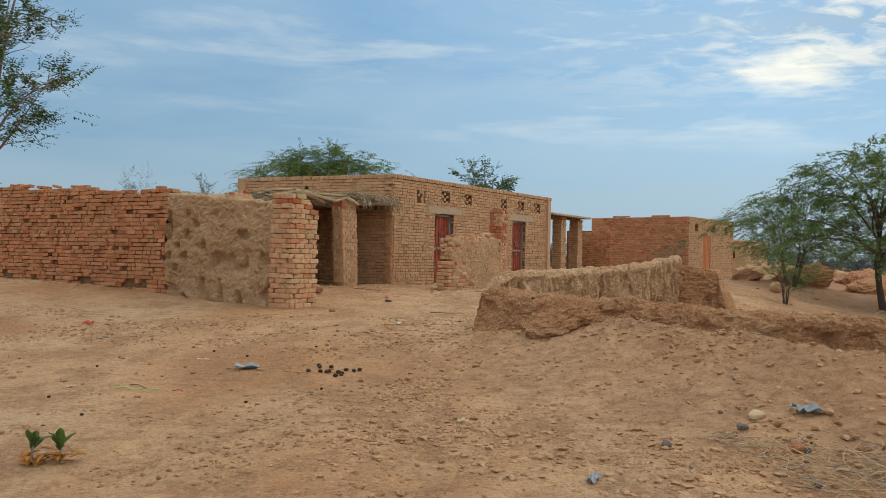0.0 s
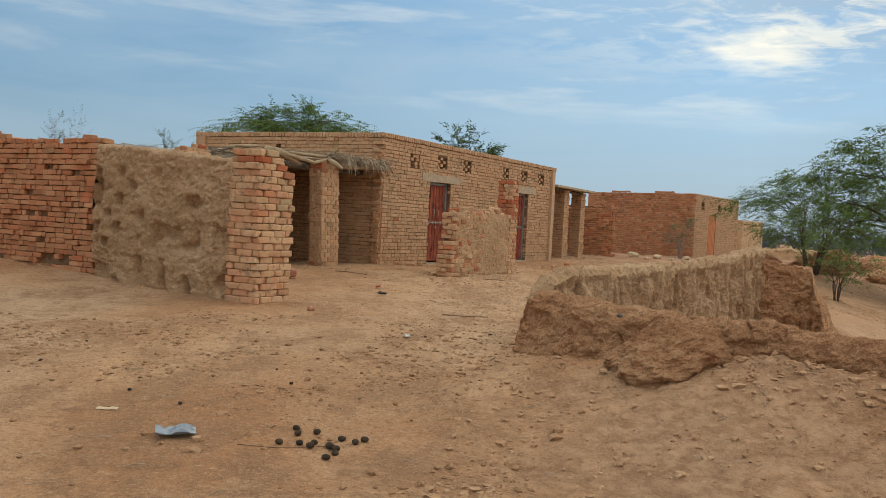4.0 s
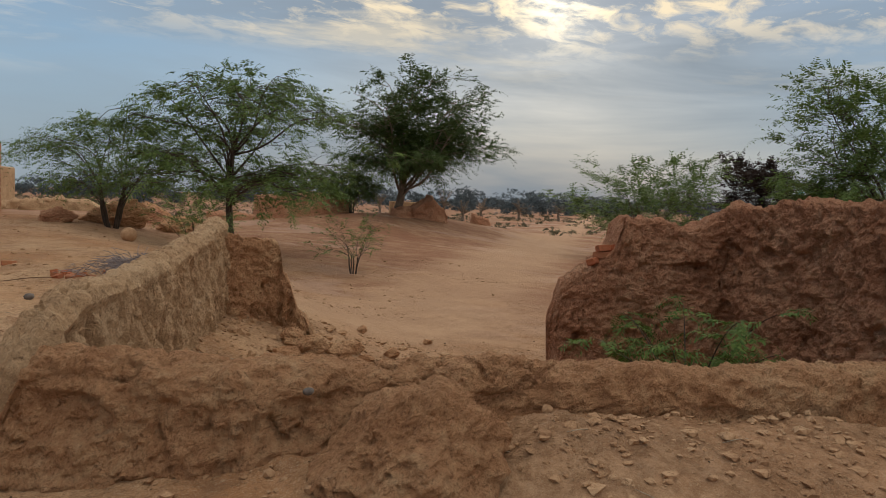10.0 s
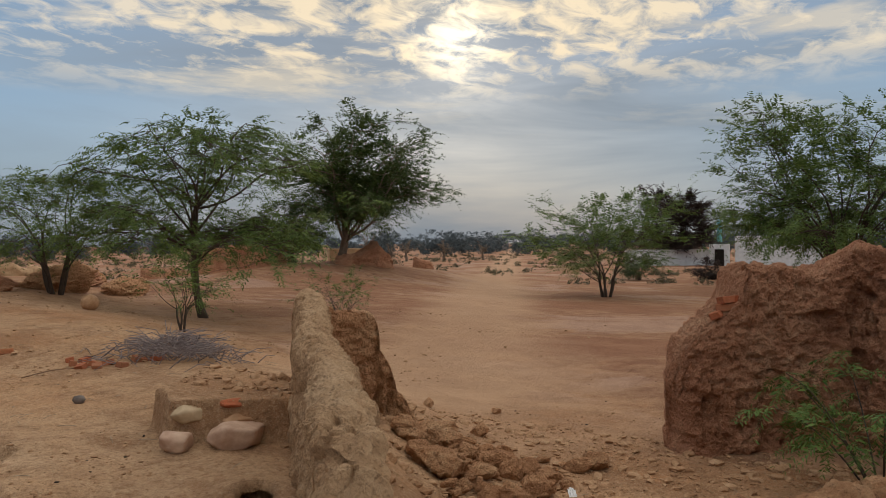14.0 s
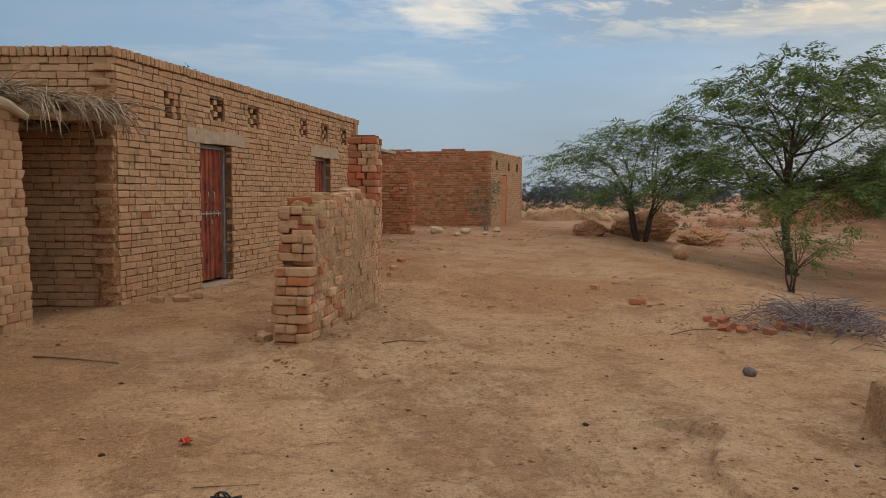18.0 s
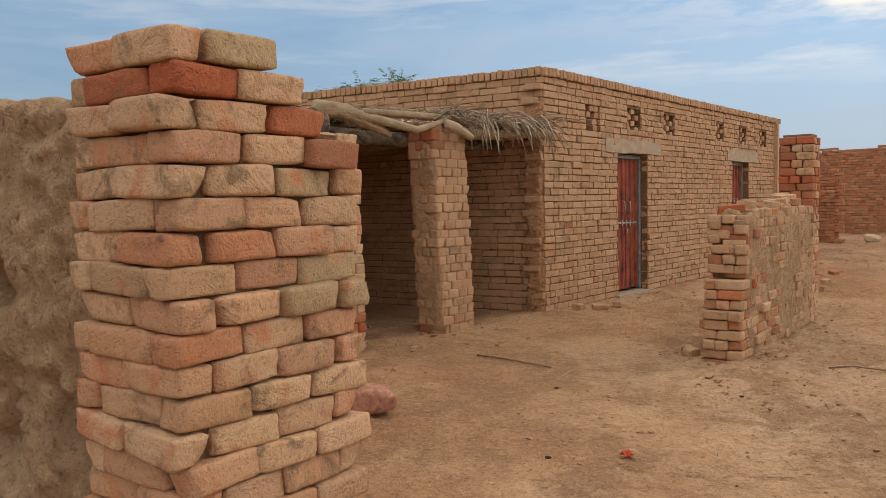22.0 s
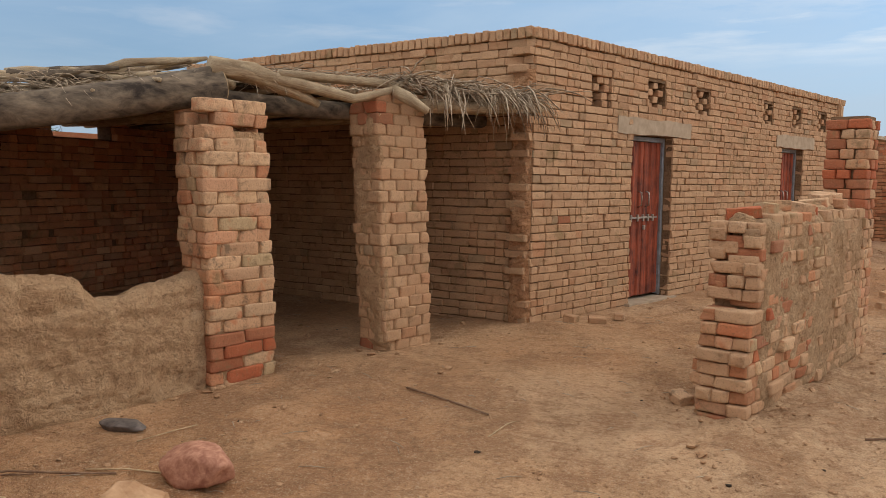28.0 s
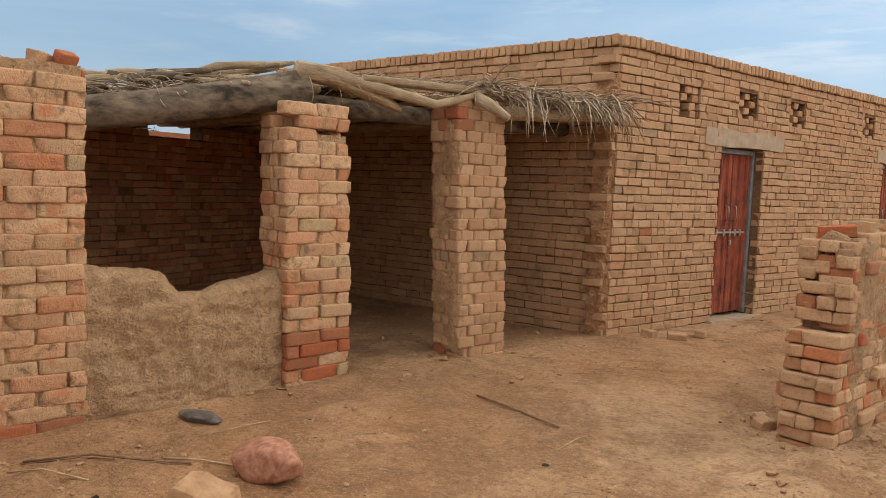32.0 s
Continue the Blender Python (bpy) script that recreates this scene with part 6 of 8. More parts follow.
# ---- far veranda, broken pier and the red brick house beyond ----
fv = thing("far_veranda", 2.6, 32.5, 0.6, "far veranda with two brick pillars under a branch roof", "veranda")
for q, zt in ((Vector((2.55, 32.2)), 3.12), (Vector((3.30, 34.05)), 3.05)):
    c = part("pillar", core_bm(q, RD, 0.5, 0.3, zt, 0.4, 0.02), M_MORTAR, fv)
    lay(bond(q, RD, 0.5, 0.42, lambda u: 3.1, M_BRICK, 71, loose=1.0) + bond(q + Vector((-RD.y, RD.x)) * 0.4, Vector((RD.y, -RD.x)), 0.4, 0.42, lambda u: 3.1, M_BRICK, 72), c)
part("beam", join_tubes("beam", [tube([(2.0, 30.75, 3.06), (2.5, 32.3, 3.10), (3.5, 34.7, 3.04)], [0.07, 0.07, 0.06], 8, 0.2)], M_LOG), None, fv)
part("roof_sheet", oriented_box(Vector((2.2, 30.8)), RD, 0, 3.9, -3.6, 0.0, 3.12, 3.20, 0.01), M_STRAW, fv)
part("inner_wall", core_bm(Vector((-0.9, 32.3)), RD, 5.0, 0.3, 3.2, 0.3, 0.0), M_BRICK, fv)
bp = Vector((4.80, 36.05))
bpt = thing("broken_brick_wall", bp.x, bp.y, 0.6, "broken end of a red brick wall with toothed courses", "wall")
bl = Vector((-RD.y, RD.x))
c = part("core", core_bm(bp + RD * 0.02 + bl * 0.12, RD, 0.36, 0.3, 2.7, 2.0, 0.03), M_MORTAR, bpt)
ends_b = []
rb = random.Random(75)
for i in range(25):
    z = 0.42 + (i + 0.5) * PITCH * 1.06
    q = bp + bl * (0.0 if (i // 2) % 2 else 0.14) + bl * rb.uniform(0.05, 0.08)
    for u in (0.10, 0.30):
        w = q + RD * u
        ends_b.append((variants("stretcher", M_BRICK_RED)[rb.randrange(7)], Matrix.Translation((w.x, w.y, z)) @ Euler((0, 0, math.atan2(bl.y, bl.x) + rb.uniform(-0.05, 0.05))).to_matrix().to_4x4()))
lay(ends_b + bond(bp + bl * 2.0, bl * -1, 1.85, 0.42, lambda u: 2.72 + 0.1 * math.sin(5 * u), M_BRICK_RED, 73, loose=1.4), c)

FM, FRR, FLL = Vector((8.99, 40.12)), Vector((12.27, 44.97)), Vector((4.45, 43.15))
fh = thing("red_brick_house", FM.x, FM.y, 0.6, "small flat-roofed red brick house with an orange plank door", "house")
fd = (FRR - FM).normalized()
fl = (FRR - FM).length
sd = (FM - FLL).normalized()
sl = (FM - FLL).length
FH_DOOR = (1.75, 2.7, 0.6, 2.75)
FV = ((0.75, 1.1, 2.95, 3.3), (2.9, 3.25, 2.95, 3.3), (4.6, 4.95, 2.95, 3.3))
c1 = part("front_wall", core_bm(FM, fd, fl, 0.2, 3.6, 0.3, 0.016, (FH_DOOR,) + FV), M_MORTAR, fh)
lay(bond(FM, fd, fl, 0.42, lambda u: 3.6, M_BRICK, 81, holes=(FH_DOOR,) + FV), c1)
c2 = part("side_wall", core_bm(FLL, sd, sl, 0.2, 3.6, 0.3, 0.016), M_MORTAR, fh)
lay(bond(FLL, sd, sl, 0.42, lambda u: 3.62 + (0.09 if (u * 0.9) % 2 > 1.1 else 0), M_BRICK_RED, 82), c2)
part("back_wall", core_bm(FRR, Vector((-sd.x, -sd.y)), sl, 0.2, 3.6, 0.3, 0.0), M_BRICK_RED, fh)
part("end_wall", core_bm(FLL, fd, fl, 0.2, 3.6, 0.3, 0.0, side=-1), M_BRICK_RED, fh)
bm = bmesh.new()
for q in (FM, FRR, FRR - sd * sl, FLL):
    bm.verts.new((q.x, q.y, 3.45))
bm.faces.new(bm.verts)
part("roof", bm, M_MUD, fh)
M_ORANGE = wood_material("orange_planks", (0.36, 0.11, 0.035), (0.56, 0.20, 0.065), (3, 12, 1))
dd = part("door", oriented_box(FM, fd, FH_DOOR[0] + 0.03, FH_DOOR[1] - 0.03, -0.07, -0.03, 0.62, 2.72, 0.006), M_ORANGE, fh, "shut orange plank door")
for k in range(5):
    u = FH_DOOR[0] + 0.07 + k * 0.17
    part("plank", oriented_box(FM, fd, u, u + 0.15, -0.03, -0.015, 0.66, 2.68, 0.005), M_ORANGE, dd)
for a, b2, z0, z1 in FV:
    part("vent_back", oriented_box(FM, fd, a, b2, -0.28, -0.25, z0, z1), M_DARK, fh)

# ---- ruined mud walls ----
ruin = thing("ruined_mud_room", 1.2, 12.2, 0.4, "roofless ruin of a small mud room with slumped walls", "ruin")
mud_wall("low_wall", [(0.88, 12.52), (0.96, 12.45), (1.06, 12.35), (1.62, 11.62), (2.62, 10.98), (4.15, 9.62), (5.6, 8.55), (7.6, 7.2)], [0.42, 0.72, 0.96, 0.95, 0.92, 0.90, 0.88, 0.8], [0.3, 0.3, 0.35, 0.4, 0.4, 0.3, 0.25, 0.1], [0.24, 0.25, 0.25, 0.26, 0.24, 0.22, 0.22, 0.22], M_MUD_BROWN, ruin, "low slumped outer wall, top worn round", 11, 0.020, 0.036, 0.20, 0.04, 0.08, 0.035, pocket=0.04, crisp=True)
mud_wall("low_wall", [(7.35, 7.37), (7.6, 7.2), (10.5, 5.3)], [0.8, 0.8, 0.6], [0.12, 0.1, 0.0], [0.22, 0.22, 0.2], M_MUD_BROWN, ruin, "low slumped outer wall, top worn round", 14, 0.06, 0.05, 0.20, 0.0, 0.10, 0.045)
mud_wall("back_wall", [(0.92, 12.36), (1.05, 12.46), (1.25, 12.65), (1.9, 13.3), (2.6, 14.02), (3.2, 14.72), (3.8, 15.3), (4.35, 15.90)], [0.85, 1.14, 1.24, 1.25, 1.29, 1.34, 1.42, 1.52], [0.25, 0.25, 0.25, 0.2, 0.15, 0.1, 0.05, 0.0], [0.19, 0.19, 0.18, 0.17, 0.165, 0.16, 0.15, 0.15], M_MUD, ruin, "thin straw-mud wall, cracked and flaking", 12, 0.018, 0.032, 0.09, 0.08, 0.09, 0.03, 0.02, grain=1.7, crisp=True, pocket=0.02, flute=0.05)
mud_wall("end_pier", [(4.30, 15.90), (5.02, 15.86), (5.12, 15.84), (5.17, 15.80), (5.26, 15.74), (5.34, 15.66), (5.52, 15.50)], [1.34, 1.28, 1.24, 0.95, 0.80, 0.45, 0.12], [0.0] * 7, [0.18, 0.2, 0.2, 0.22, 0.25, 0.28, 0.28], M_MUD_BROWN, ruin, "broken brown end of the cross wall, stepping down", 13, 0.021, 0.042, 0.10, 0.05, 0.03, 0.03, pocket=0.06, crisp=True)
red = thing("red_mud_wall", 7.6, 12.0, -0.1, "high ruined red mud wall with a few bricks bedded in its end", "ruin")
mud_wall("wall", [(7.62, 13.50), (7.70, 13.40), (7.95, 13.15), (8.12, 12.98), (8.20, 12.90), (8.55, 12.52), (8.78, 12.28), (9.02, 12.0), (9.2, 11.8), (8.95, 11.2), (8.75, 10.75), (8.4, 10.36), (7.85, 9.82), (7.0, 9.05), (6.1, 8.25)], [0.35, 0.85, 1.10, 1.30, 1.68, 1.66, 1.57, 1.72, 1.90, 1.88, 2.02, 1.88, 1.96, 1.97, 1.8], [-0.25] * 15, [0.28, 0.33, 0.36, 0.36, 0.36, 0.36, 0.36, 0.36, 0.36, 0.34, 0.34, 0.34, 0.34, 0.34, 0.34], M_MUD_RED, red, "", 21, 0.021, 0.050, 0.04, 0.06, 0.05, 0.11, 0.10, pocket=0.09, crisp=True)
hb = [(0.0, 0, 0.0), (0.12, 0.05, 0.0), (0.02, 0.02, 0.085), (0.14, 0.10, 0.08), (-0.05, -0.08, -0.08)]
for k, (a, b2, c) in enumerate(hb):
    part("brick", variants("stretcher", M_BRICK_HOT)[k % 7], None, red, "bright red brick", m=Matrix.Translation((7.90 + a, 12.92 - b2, 1.22 + c)) @ Euler((0.1 * k, 0.06, 1.9 + 0.3 * k)).to_matrix().to_4x4())

# ---- clods, rubble, stones ----
def stone(name, x, y, size, label, category, mat, seed, rough=0.18, sub=3, sink=0.25, turn=0.0, z=None, chunk=0.0, group="", facets=None):
    cut = (20 if chunk else 0) if facets is None else facets
    me = lump_mesh(name, size[0], size[1], size[2], seed, mat, rough * 0.6, 4 if cut else 3, 0.0, 1.0, 0.8, cut)
    base = gz(x, y) if z is None else z
    ob = part(name, me, None, None, label, pose(x, y, base + size[2] * (1 - sink * 2), 0, 0, turn))
    return tagged(ob, label, category, group)


M_ROCK_PINK = plain_material("pink_river_stone", (0.30, 0.125, 0.08), (0.52, 0.27, 0.175), 26, 0.75, 0, 0.008)
M_ROCK_TAN = plain_material("tan_sandstone", (0.36, 0.20, 0.105), (0.52, 0.33, 0.19), 10, 0.85, 0, 0.012)
M_ROCK_ROSE = plain_material("rosy_pale_stone", (0.40, 0.25, 0.17), (0.58, 0.41, 0.30), 8, 0.85, 0, 0.01)
M_ROCK_GREY = plain_material("dark_slag_stone", (0.085, 0.07, 0.062), (0.20, 0.165, 0.145), 12, 0.8, 0, 0.01)
M_ROCK_PALE = plain_material("pale_limestone", (0.44, 0.325, 0.20), (0.60, 0.465, 0.305), 9, 0.85, 0, 0.008)
M_DUNG = plain_material("dry_dung", (0.025, 0.017, 0.011), (0.075, 0.05, 0.03), 25, 0.9, 0, 0.006)
M_PAPER = plain_material("grey_blue_plastic_scrap", (0.18, 0.21, 0.24), (0.31, 0.35, 0.39), 12, 0.5)
M_REDSCRAP = plain_material("red_plastic_scrap", (0.50, 0.05, 0.02), (0.62, 0.10, 0.04), 15, 0.5)
M_BLACK = plain_material("black_rubber", (0.012, 0.012, 0.014), (0.05, 0.05, 0.055), 12, 0.6)

clod_mesh = lump_mesh("mud_clod", 0.58, 0.43, 0.37, 8, M_MUD_BROWN, 0.16, 6, 0.0, 1.2, 2.4, 22, True)
clod = tagged(part("mud_clod", clod_mesh, None, None, "", pose(2.06, 10.62, 0.60, 8, -14, 12)), "big fallen lump of brown mud wall, rough and pitted", "clod")
stone("boulder", -3.27, 17.48, (0.23, 0.145, 0.13), "smooth reddish boulder lying on the yard", "rock", M_ROCK_PINK, 3, 0.10, 4, 0.12, -15, facets=26)
bm = bmesh.new()
bmesh.ops.create_cube(bm, size=2)
for v in bm.verts:
    u, w, h = v.co
    v.co = Vector((u * (0.135 if h > 0 else 0.20) + (0.02 if h > 0 else 0.0) + 0.025 * w, w * (0.10 if h > 0 else 0.15) - 0.02 * u, h * 0.085 + (0.02 * w - 0.03 * u if h > 0 else 0.0)))
bmesh.ops.bevel(bm, geom=bm.edges[:], offset=0.032, segments=2, affect="EDGES", profile=0.6)
bmesh.ops.triangulate(bm, faces=bm.faces[:])
bmesh.ops.subdivide_edges(bm, edges=bm.edges[:], cuts=3, use_grid_fill=True)
bm.normal_update()
for v in bm.verts:
    lumpy = vnoise(v.co.x / 0.075 + 5, v.co.y / 0.075, v.co.z / 0.075) - 0.5
    fine = vnoise(v.co.x / 0.02, v.co.y / 0.02 + 3, v.co.z / 0.02) - 0.5
    v.co += v.normal * (0.045 * lumpy + 0.010 * fine)
tagged(part("boulder", bm, M_ROCK_TAN, None, "", pose(-3.33, 17.0, gz(-3.33, 17.0) + 0.07, 0, 0, 20) @ Matrix.Scale(0.87, 4)), "angular tan stone lying beside a red boulder", "rock")
stone("stone", -4.24, 18.06, (0.16, 0.07, 0.045), "flat dark stone on the ground before the parapet", "rock", M_ROCK_GREY, 6, 0.14, 3, 0.2, 5, None, 0.5)
stone("stone", -1.88, 13.9, (0.055, 0.05, 0.045), "small round clod near the brick pier", "clod", M_ROCK_PINK, 12, 0.2, 3, 0.15)
stone("pebble", 1.65, 10.92, (0.03, 0.022, 0.018), "grey pebble pressed into the mud wall", "stone", M_ROCK_GREY, 14, 0.1, 2, 0.2, 0, 0.90)


def at_ground(x, y, lift=0.0):
    return Vector((x, y, gz(x, y) + lift))


# ---- fallen rubble inside the ruin ----
rub = random.Random(404)
RUBBLE = [lump_mesh("mud_lump", 1.0, 0.8, 0.62, 50 + k, M_MUD_BROWN, 0.14, 4, 0.0, 1.0, 1.8, 16, True) for k in range(6)]
for k in range(120):
    u, v = rub.uniform(0.0, 1.0), rub.uniform(0.0, 1.0)
    a = Vector((3.7, 13.4)).lerp(Vector((6.6, 13.9)), u)
    b2 = Vector((4.6, 15.2)).lerp(Vector((6.4, 15.3)), u)
    q = a.lerp(b2, v)
    sz = rub.choice((0.045, 0.06, 0.08, 0.10, 0.13, 0.16)) * rub.uniform(0.8, 1.2)
    m = Matrix.Translation(at_ground(q.x, q.y, sz * 0.32 + 0.10 * (1 - u) * rub.random())) @ Euler((rub.uniform(-0.4, 0.4), rub.uniform(-0.4, 0.4), rub.uniform(0, 6.3))).to_matrix().to_4x4() @ Matrix.Diagonal((sz, sz, sz, 1))
    tagged(part("mud_lump", RUBBLE[k % 6], None, None, "", m), "broken lump of brown mud wall among the rubble", "clod", "rubble in the ruin")
for x, y, sz in ((6.57, 13.91, 0.17), (6.97, 15.6, 0.13), (7.41, 16.68, 0.10), (8.35, 16.2, 0.085), (6.2, 15.6, 0.16)):
    tagged(part("mud_lump", RUBBLE[int(x * 7) % 6], None, None, "", Matrix.Translation(at_ground(x, y, sz * 0.4)) @ Euler((0.1, 0.2, x * 3)).to_matrix().to_4x4() @ Matrix.Diagonal((sz, sz, sz, 1))), "lone lump of mud on the sand", "clod")

# ---- earth bench with stones, pit, twigs ----
PIT = []
for k in range(64):
    a = 2 * math.pi * k / 64
    wob = 1 + 0.35 * (float(fbm(math.cos(a) * 1.6 + 4, math.sin(a) * 1.6, 2.0, 4)) - 0.5)
    for ring, (ra, rb2) in enumerate(((0.185, 0.115), (0.19, 0.12), (0.30, 0.23), (0.44, 0.37))):
        ca, sa = ra * math.cos(a) * (wob if ring < 2 else 1), rb2 * math.sin(a) * (wob if ring < 2 else 1)
        px, py = 2.20 + 0.8 * ca - 0.6 * sa, 14.27 + 0.6 * ca + 0.8 * sa
        ox, oy = 2.20 + 0.8 * 0.44 * math.cos(a) - 0.6 * 0.37 * math.sin(a), 14.27 + 0.6 * 0.44 * math.cos(a) + 0.8 * 0.37 * math.sin(a)
        rise = gz(ox, oy)
        PIT.append((px, py, rise + (-0.055, 0.012, 0.016, -0.012)[ring] + 0.012 * (float(fbm(px * 9, py * 9, 1.0, 3)) - 0.5)))
tagged(part("earth_crust", mesh_np("earth_crust", PIT, grid_faces(64, 4, True), M_GROUND, smooth_faces=True), None, None), "crust of dry earth broken open over a dark pit", "ground")
stone("stone", 2.62, 15.44, (0.13, 0.09, 0.085), "pale yellow block set in the edge of the bench", "stone", M_ROCK_PALE, 21, 0.06, 3, 0.1, -25, 0.64, 0.7, "bench stones")
stone("stone", 2.44, 15.36, (0.13, 0.11, 0.10), "round rosy stone at the foot of the bench", "stone", M_ROCK_ROSE, 22, 0.1, 3, 0.2, 10, None, 0.2, "bench stones")
stone("stone", 2.78, 15.13, (0.23, 0.13, 0.12), "flat rosy boulder at the foot of the bench", "stone", M_ROCK_ROSE, 23, 0.12, 3, 0.2, -30, None, 0.35, "bench stones")
stone("stone", 2.86, 15.26, (0.12, 0.08, 0.04), "flat red stone on the edge of the bench", "stone", M_BRICK_HOT, 24, 0.1, 3, 0.1, -30, 0.73, 0.5, "bench stones")
stone("stone", 2.88, 15.20, (0.12, 0.08, 0.06), "brown stone in the face of the bench", "stone", M_ROCK_TAN, 25, 0.1, 3, 0.1, -30, 0.60, 0.5, "bench stones")
stone("stone", 1.50, 14.60, (0.10, 0.05, 0.03), "flat pinkish stone half sunk in the sand", "stone", M_ROCK_PINK, 26, 0.1, 2, 0.3, 40)
stone("stone", 4.25, 16.75, (0.13, 0.08, 0.055), "dark slag stone at the end of the bench", "stone", M_ROCK_GREY, 27, 0.15, 3, 0.1, 10)
heap_tubes = []
rh = random.Random(91)
for k in range(420):
    q = Vector((5.05, 18.9)) + Vector((rh.gauss(0, 0.30), rh.gauss(0, 0.42)))
    az = rh.uniform(0, 6.3)
    L = rh.uniform(0.15, 0.5)
    hgt = 0.24 * math.exp(-((q.x - 5.05) / 0.5) ** 2 - ((q.y - 18.9) / 0.7) ** 2)
    p0 = at_ground(q.x, q.y, rh.uniform(0.0, 0.05) + hgt * rh.random())
    d = Vector((math.cos(az), math.sin(az), rh.uniform(-0.15, 0.55))).normalized()
    mid = p0 + d * L * 0.5 + Vector((rh.uniform(-1, 1), rh.uniform(-1, 1), 0.8)) * 0.07
    heap_tubes.append(tube([np.array(p0), np.array(mid), np.array(p0 + d * L)], [0.006, 0.005, 0.003], 4))
tagged(part("twig_heap", join_tubes("twig_heap", heap_tubes, M_TWIG), None, None), "low heap of grey dead twigs on the ground", "twigs", kind="stuff")
for k in range(11):
    x, y = 4.32 + rh.gauss(0, 0.20), 19.15 + rh.gauss(0, 0.22)
    m = Matrix.Translation(at_ground(x, y, 0.022)) @ Euler((rh.uniform(-0.3, 0.3), rh.uniform(-0.3, 0.3), rh.uniform(0, 6))).to_matrix().to_4x4() @ Matrix.Diagonal((rh.uniform(0.4, 0.8), rh.uniform(0.6, 1.0), 0.8, 1))
    tagged(part("broken_brick", variants("stretcher", M_BRICK_HOT)[k % 7], None, None, "", m), "broken red brick beside the twig heap", "brick", "broken bricks")


M_STICK = plain_material("brown_dry_stick", (0.15, 0.085, 0.05), (0.30, 0.19, 0.12), 20, 0.9)


def stick(pts, radius, label, mat=None, name="stick"):
    P = [at_ground(x, y, lift + radius) for x, y, lift in pts]
    return tagged(part(name, join_tubes(name, [tube([np.array(q) for q in P], [radius * (1 - 0.35 * i / len(P)) for i in range(len(P))], 6, 0.2)], mat or M_STICK), None, None), label, "stick")


stick([(-2.83, 19.46, 0), (-2.6, 19.3, 0.01), (-2.35, 19.18, 0.0), (-2.1, 19.02, 0.0)], 0.009, "long thin brown stick lying in the yard")
stick([(-4.62, 17.08, 0.0), (-4.3, 17.25, 0.01), (-4.0, 17.33, 0.0), (-3.78, 17.45, 0.0)], 0.008, "long thin stick before the parapet")
stick([(-4.6, 17.05, 0.0), (-4.35, 17.2, 0.02), (-4.2, 17.32, 0.0)], 0.006, "thin stick before the parapet")
stick([(-1.45, 16.2, 0), (-1.3, 16.18, 0.0), (-1.12, 16.1, 0)], 0.003, "thin twig on the sand")
stick([(0.2, 19.2, 0), (0.4, 19.25, 0.0), (0.62, 19.15, 0)], 0.008, "short stick beside the screen wall")
stick([(-1.05, 8.88, 0), (-0.8, 8.9, 0.0), (-0.5, 9.02, 0)], 0.003, "thin twig among dry dung")
stick([(3.2, 19.0, 0), (3.6, 19.15, 0.02), (4.0, 19.1, 0)], 0.007, "crooked dry stick on the ground")
stick([(-0.2, 14.3, 0), (0.1, 14.2, 0.01), (0.42, 14.28, 0)], 0.008, "thin dark twig on the sand")

M_STALK = plain_material("pale_dry_stalk", (0.42, 0.30, 0.17), (0.62, 0.47, 0.29), 20, 0.9)
for pts, rad in (([(-4.58, 16.95, 0), (-4.36, 16.98, 0.01), (-4.12, 17.06, 0)], 0.005), ([(-4.5, 16.6, 0), (-4.3, 16.66, 0.012), (-4.05, 16.68, 0)], 0.006), ([(-4.62, 16.5, 0.01), (-4.4, 16.46, 0.02), (-4.2, 16.5, 0)], 0.005), ([(-3.95, 17.42, 0), (-3.75, 17.5, 0.01), (-3.5, 17.52, 0)], 0.006), ([(-4.0, 17.9, 0), (-3.9, 18.1, 0.01), (-3.82, 18.25, 0)], 0.004), ([(-2.0, 18.6, 0), (-1.93, 18.8, 0.02), (-1.9, 18.95, 0)], 0.004)):
    stick(pts, rad, "pale dry stalk lying in the dust", M_STALK, "stalk")

# ---- droppings and litter ----
DR = [lump_mesh("dropping", 0.030, 0.025, 0.020, 60 + k, M_DUNG, 0.12, 2) for k in range(3)]
rd = random.Random(17)
for k in range(15):
    x, y = -0.55 + rd.gauss(0, 0.14), 9.02 + rd.gauss(0, 0.13)
    tagged(part("dropping", DR[k % 3], None, None, "", Matrix.Translation(at_ground(x, y, 0.018)) @ Euler((0, 0, rd.uniform(0, 6))).to_matrix().to_4x4()), "dark dry dung ball on the sand", "dung", "dung balls")
for x, y in ((-0.38, 8.05), (-1.75, 9.6), (-2.7, 7.2), (-1.1, 10.3), (-2.3, 9.9), (-3.2, 8.8), (-0.9, 7.4), (-2.0, 6.6), (-2.9, 6.2)):
    tagged(part("dropping", DR[int(abs(x) * 10) % 3], None, None, "", Matrix.Translation(at_ground(x, y, 0.010)) @ Matrix.Diagonal((0.6, 0.6, 0.6, 1))), "dark dry dung ball on the sand", "dung", "dung balls")


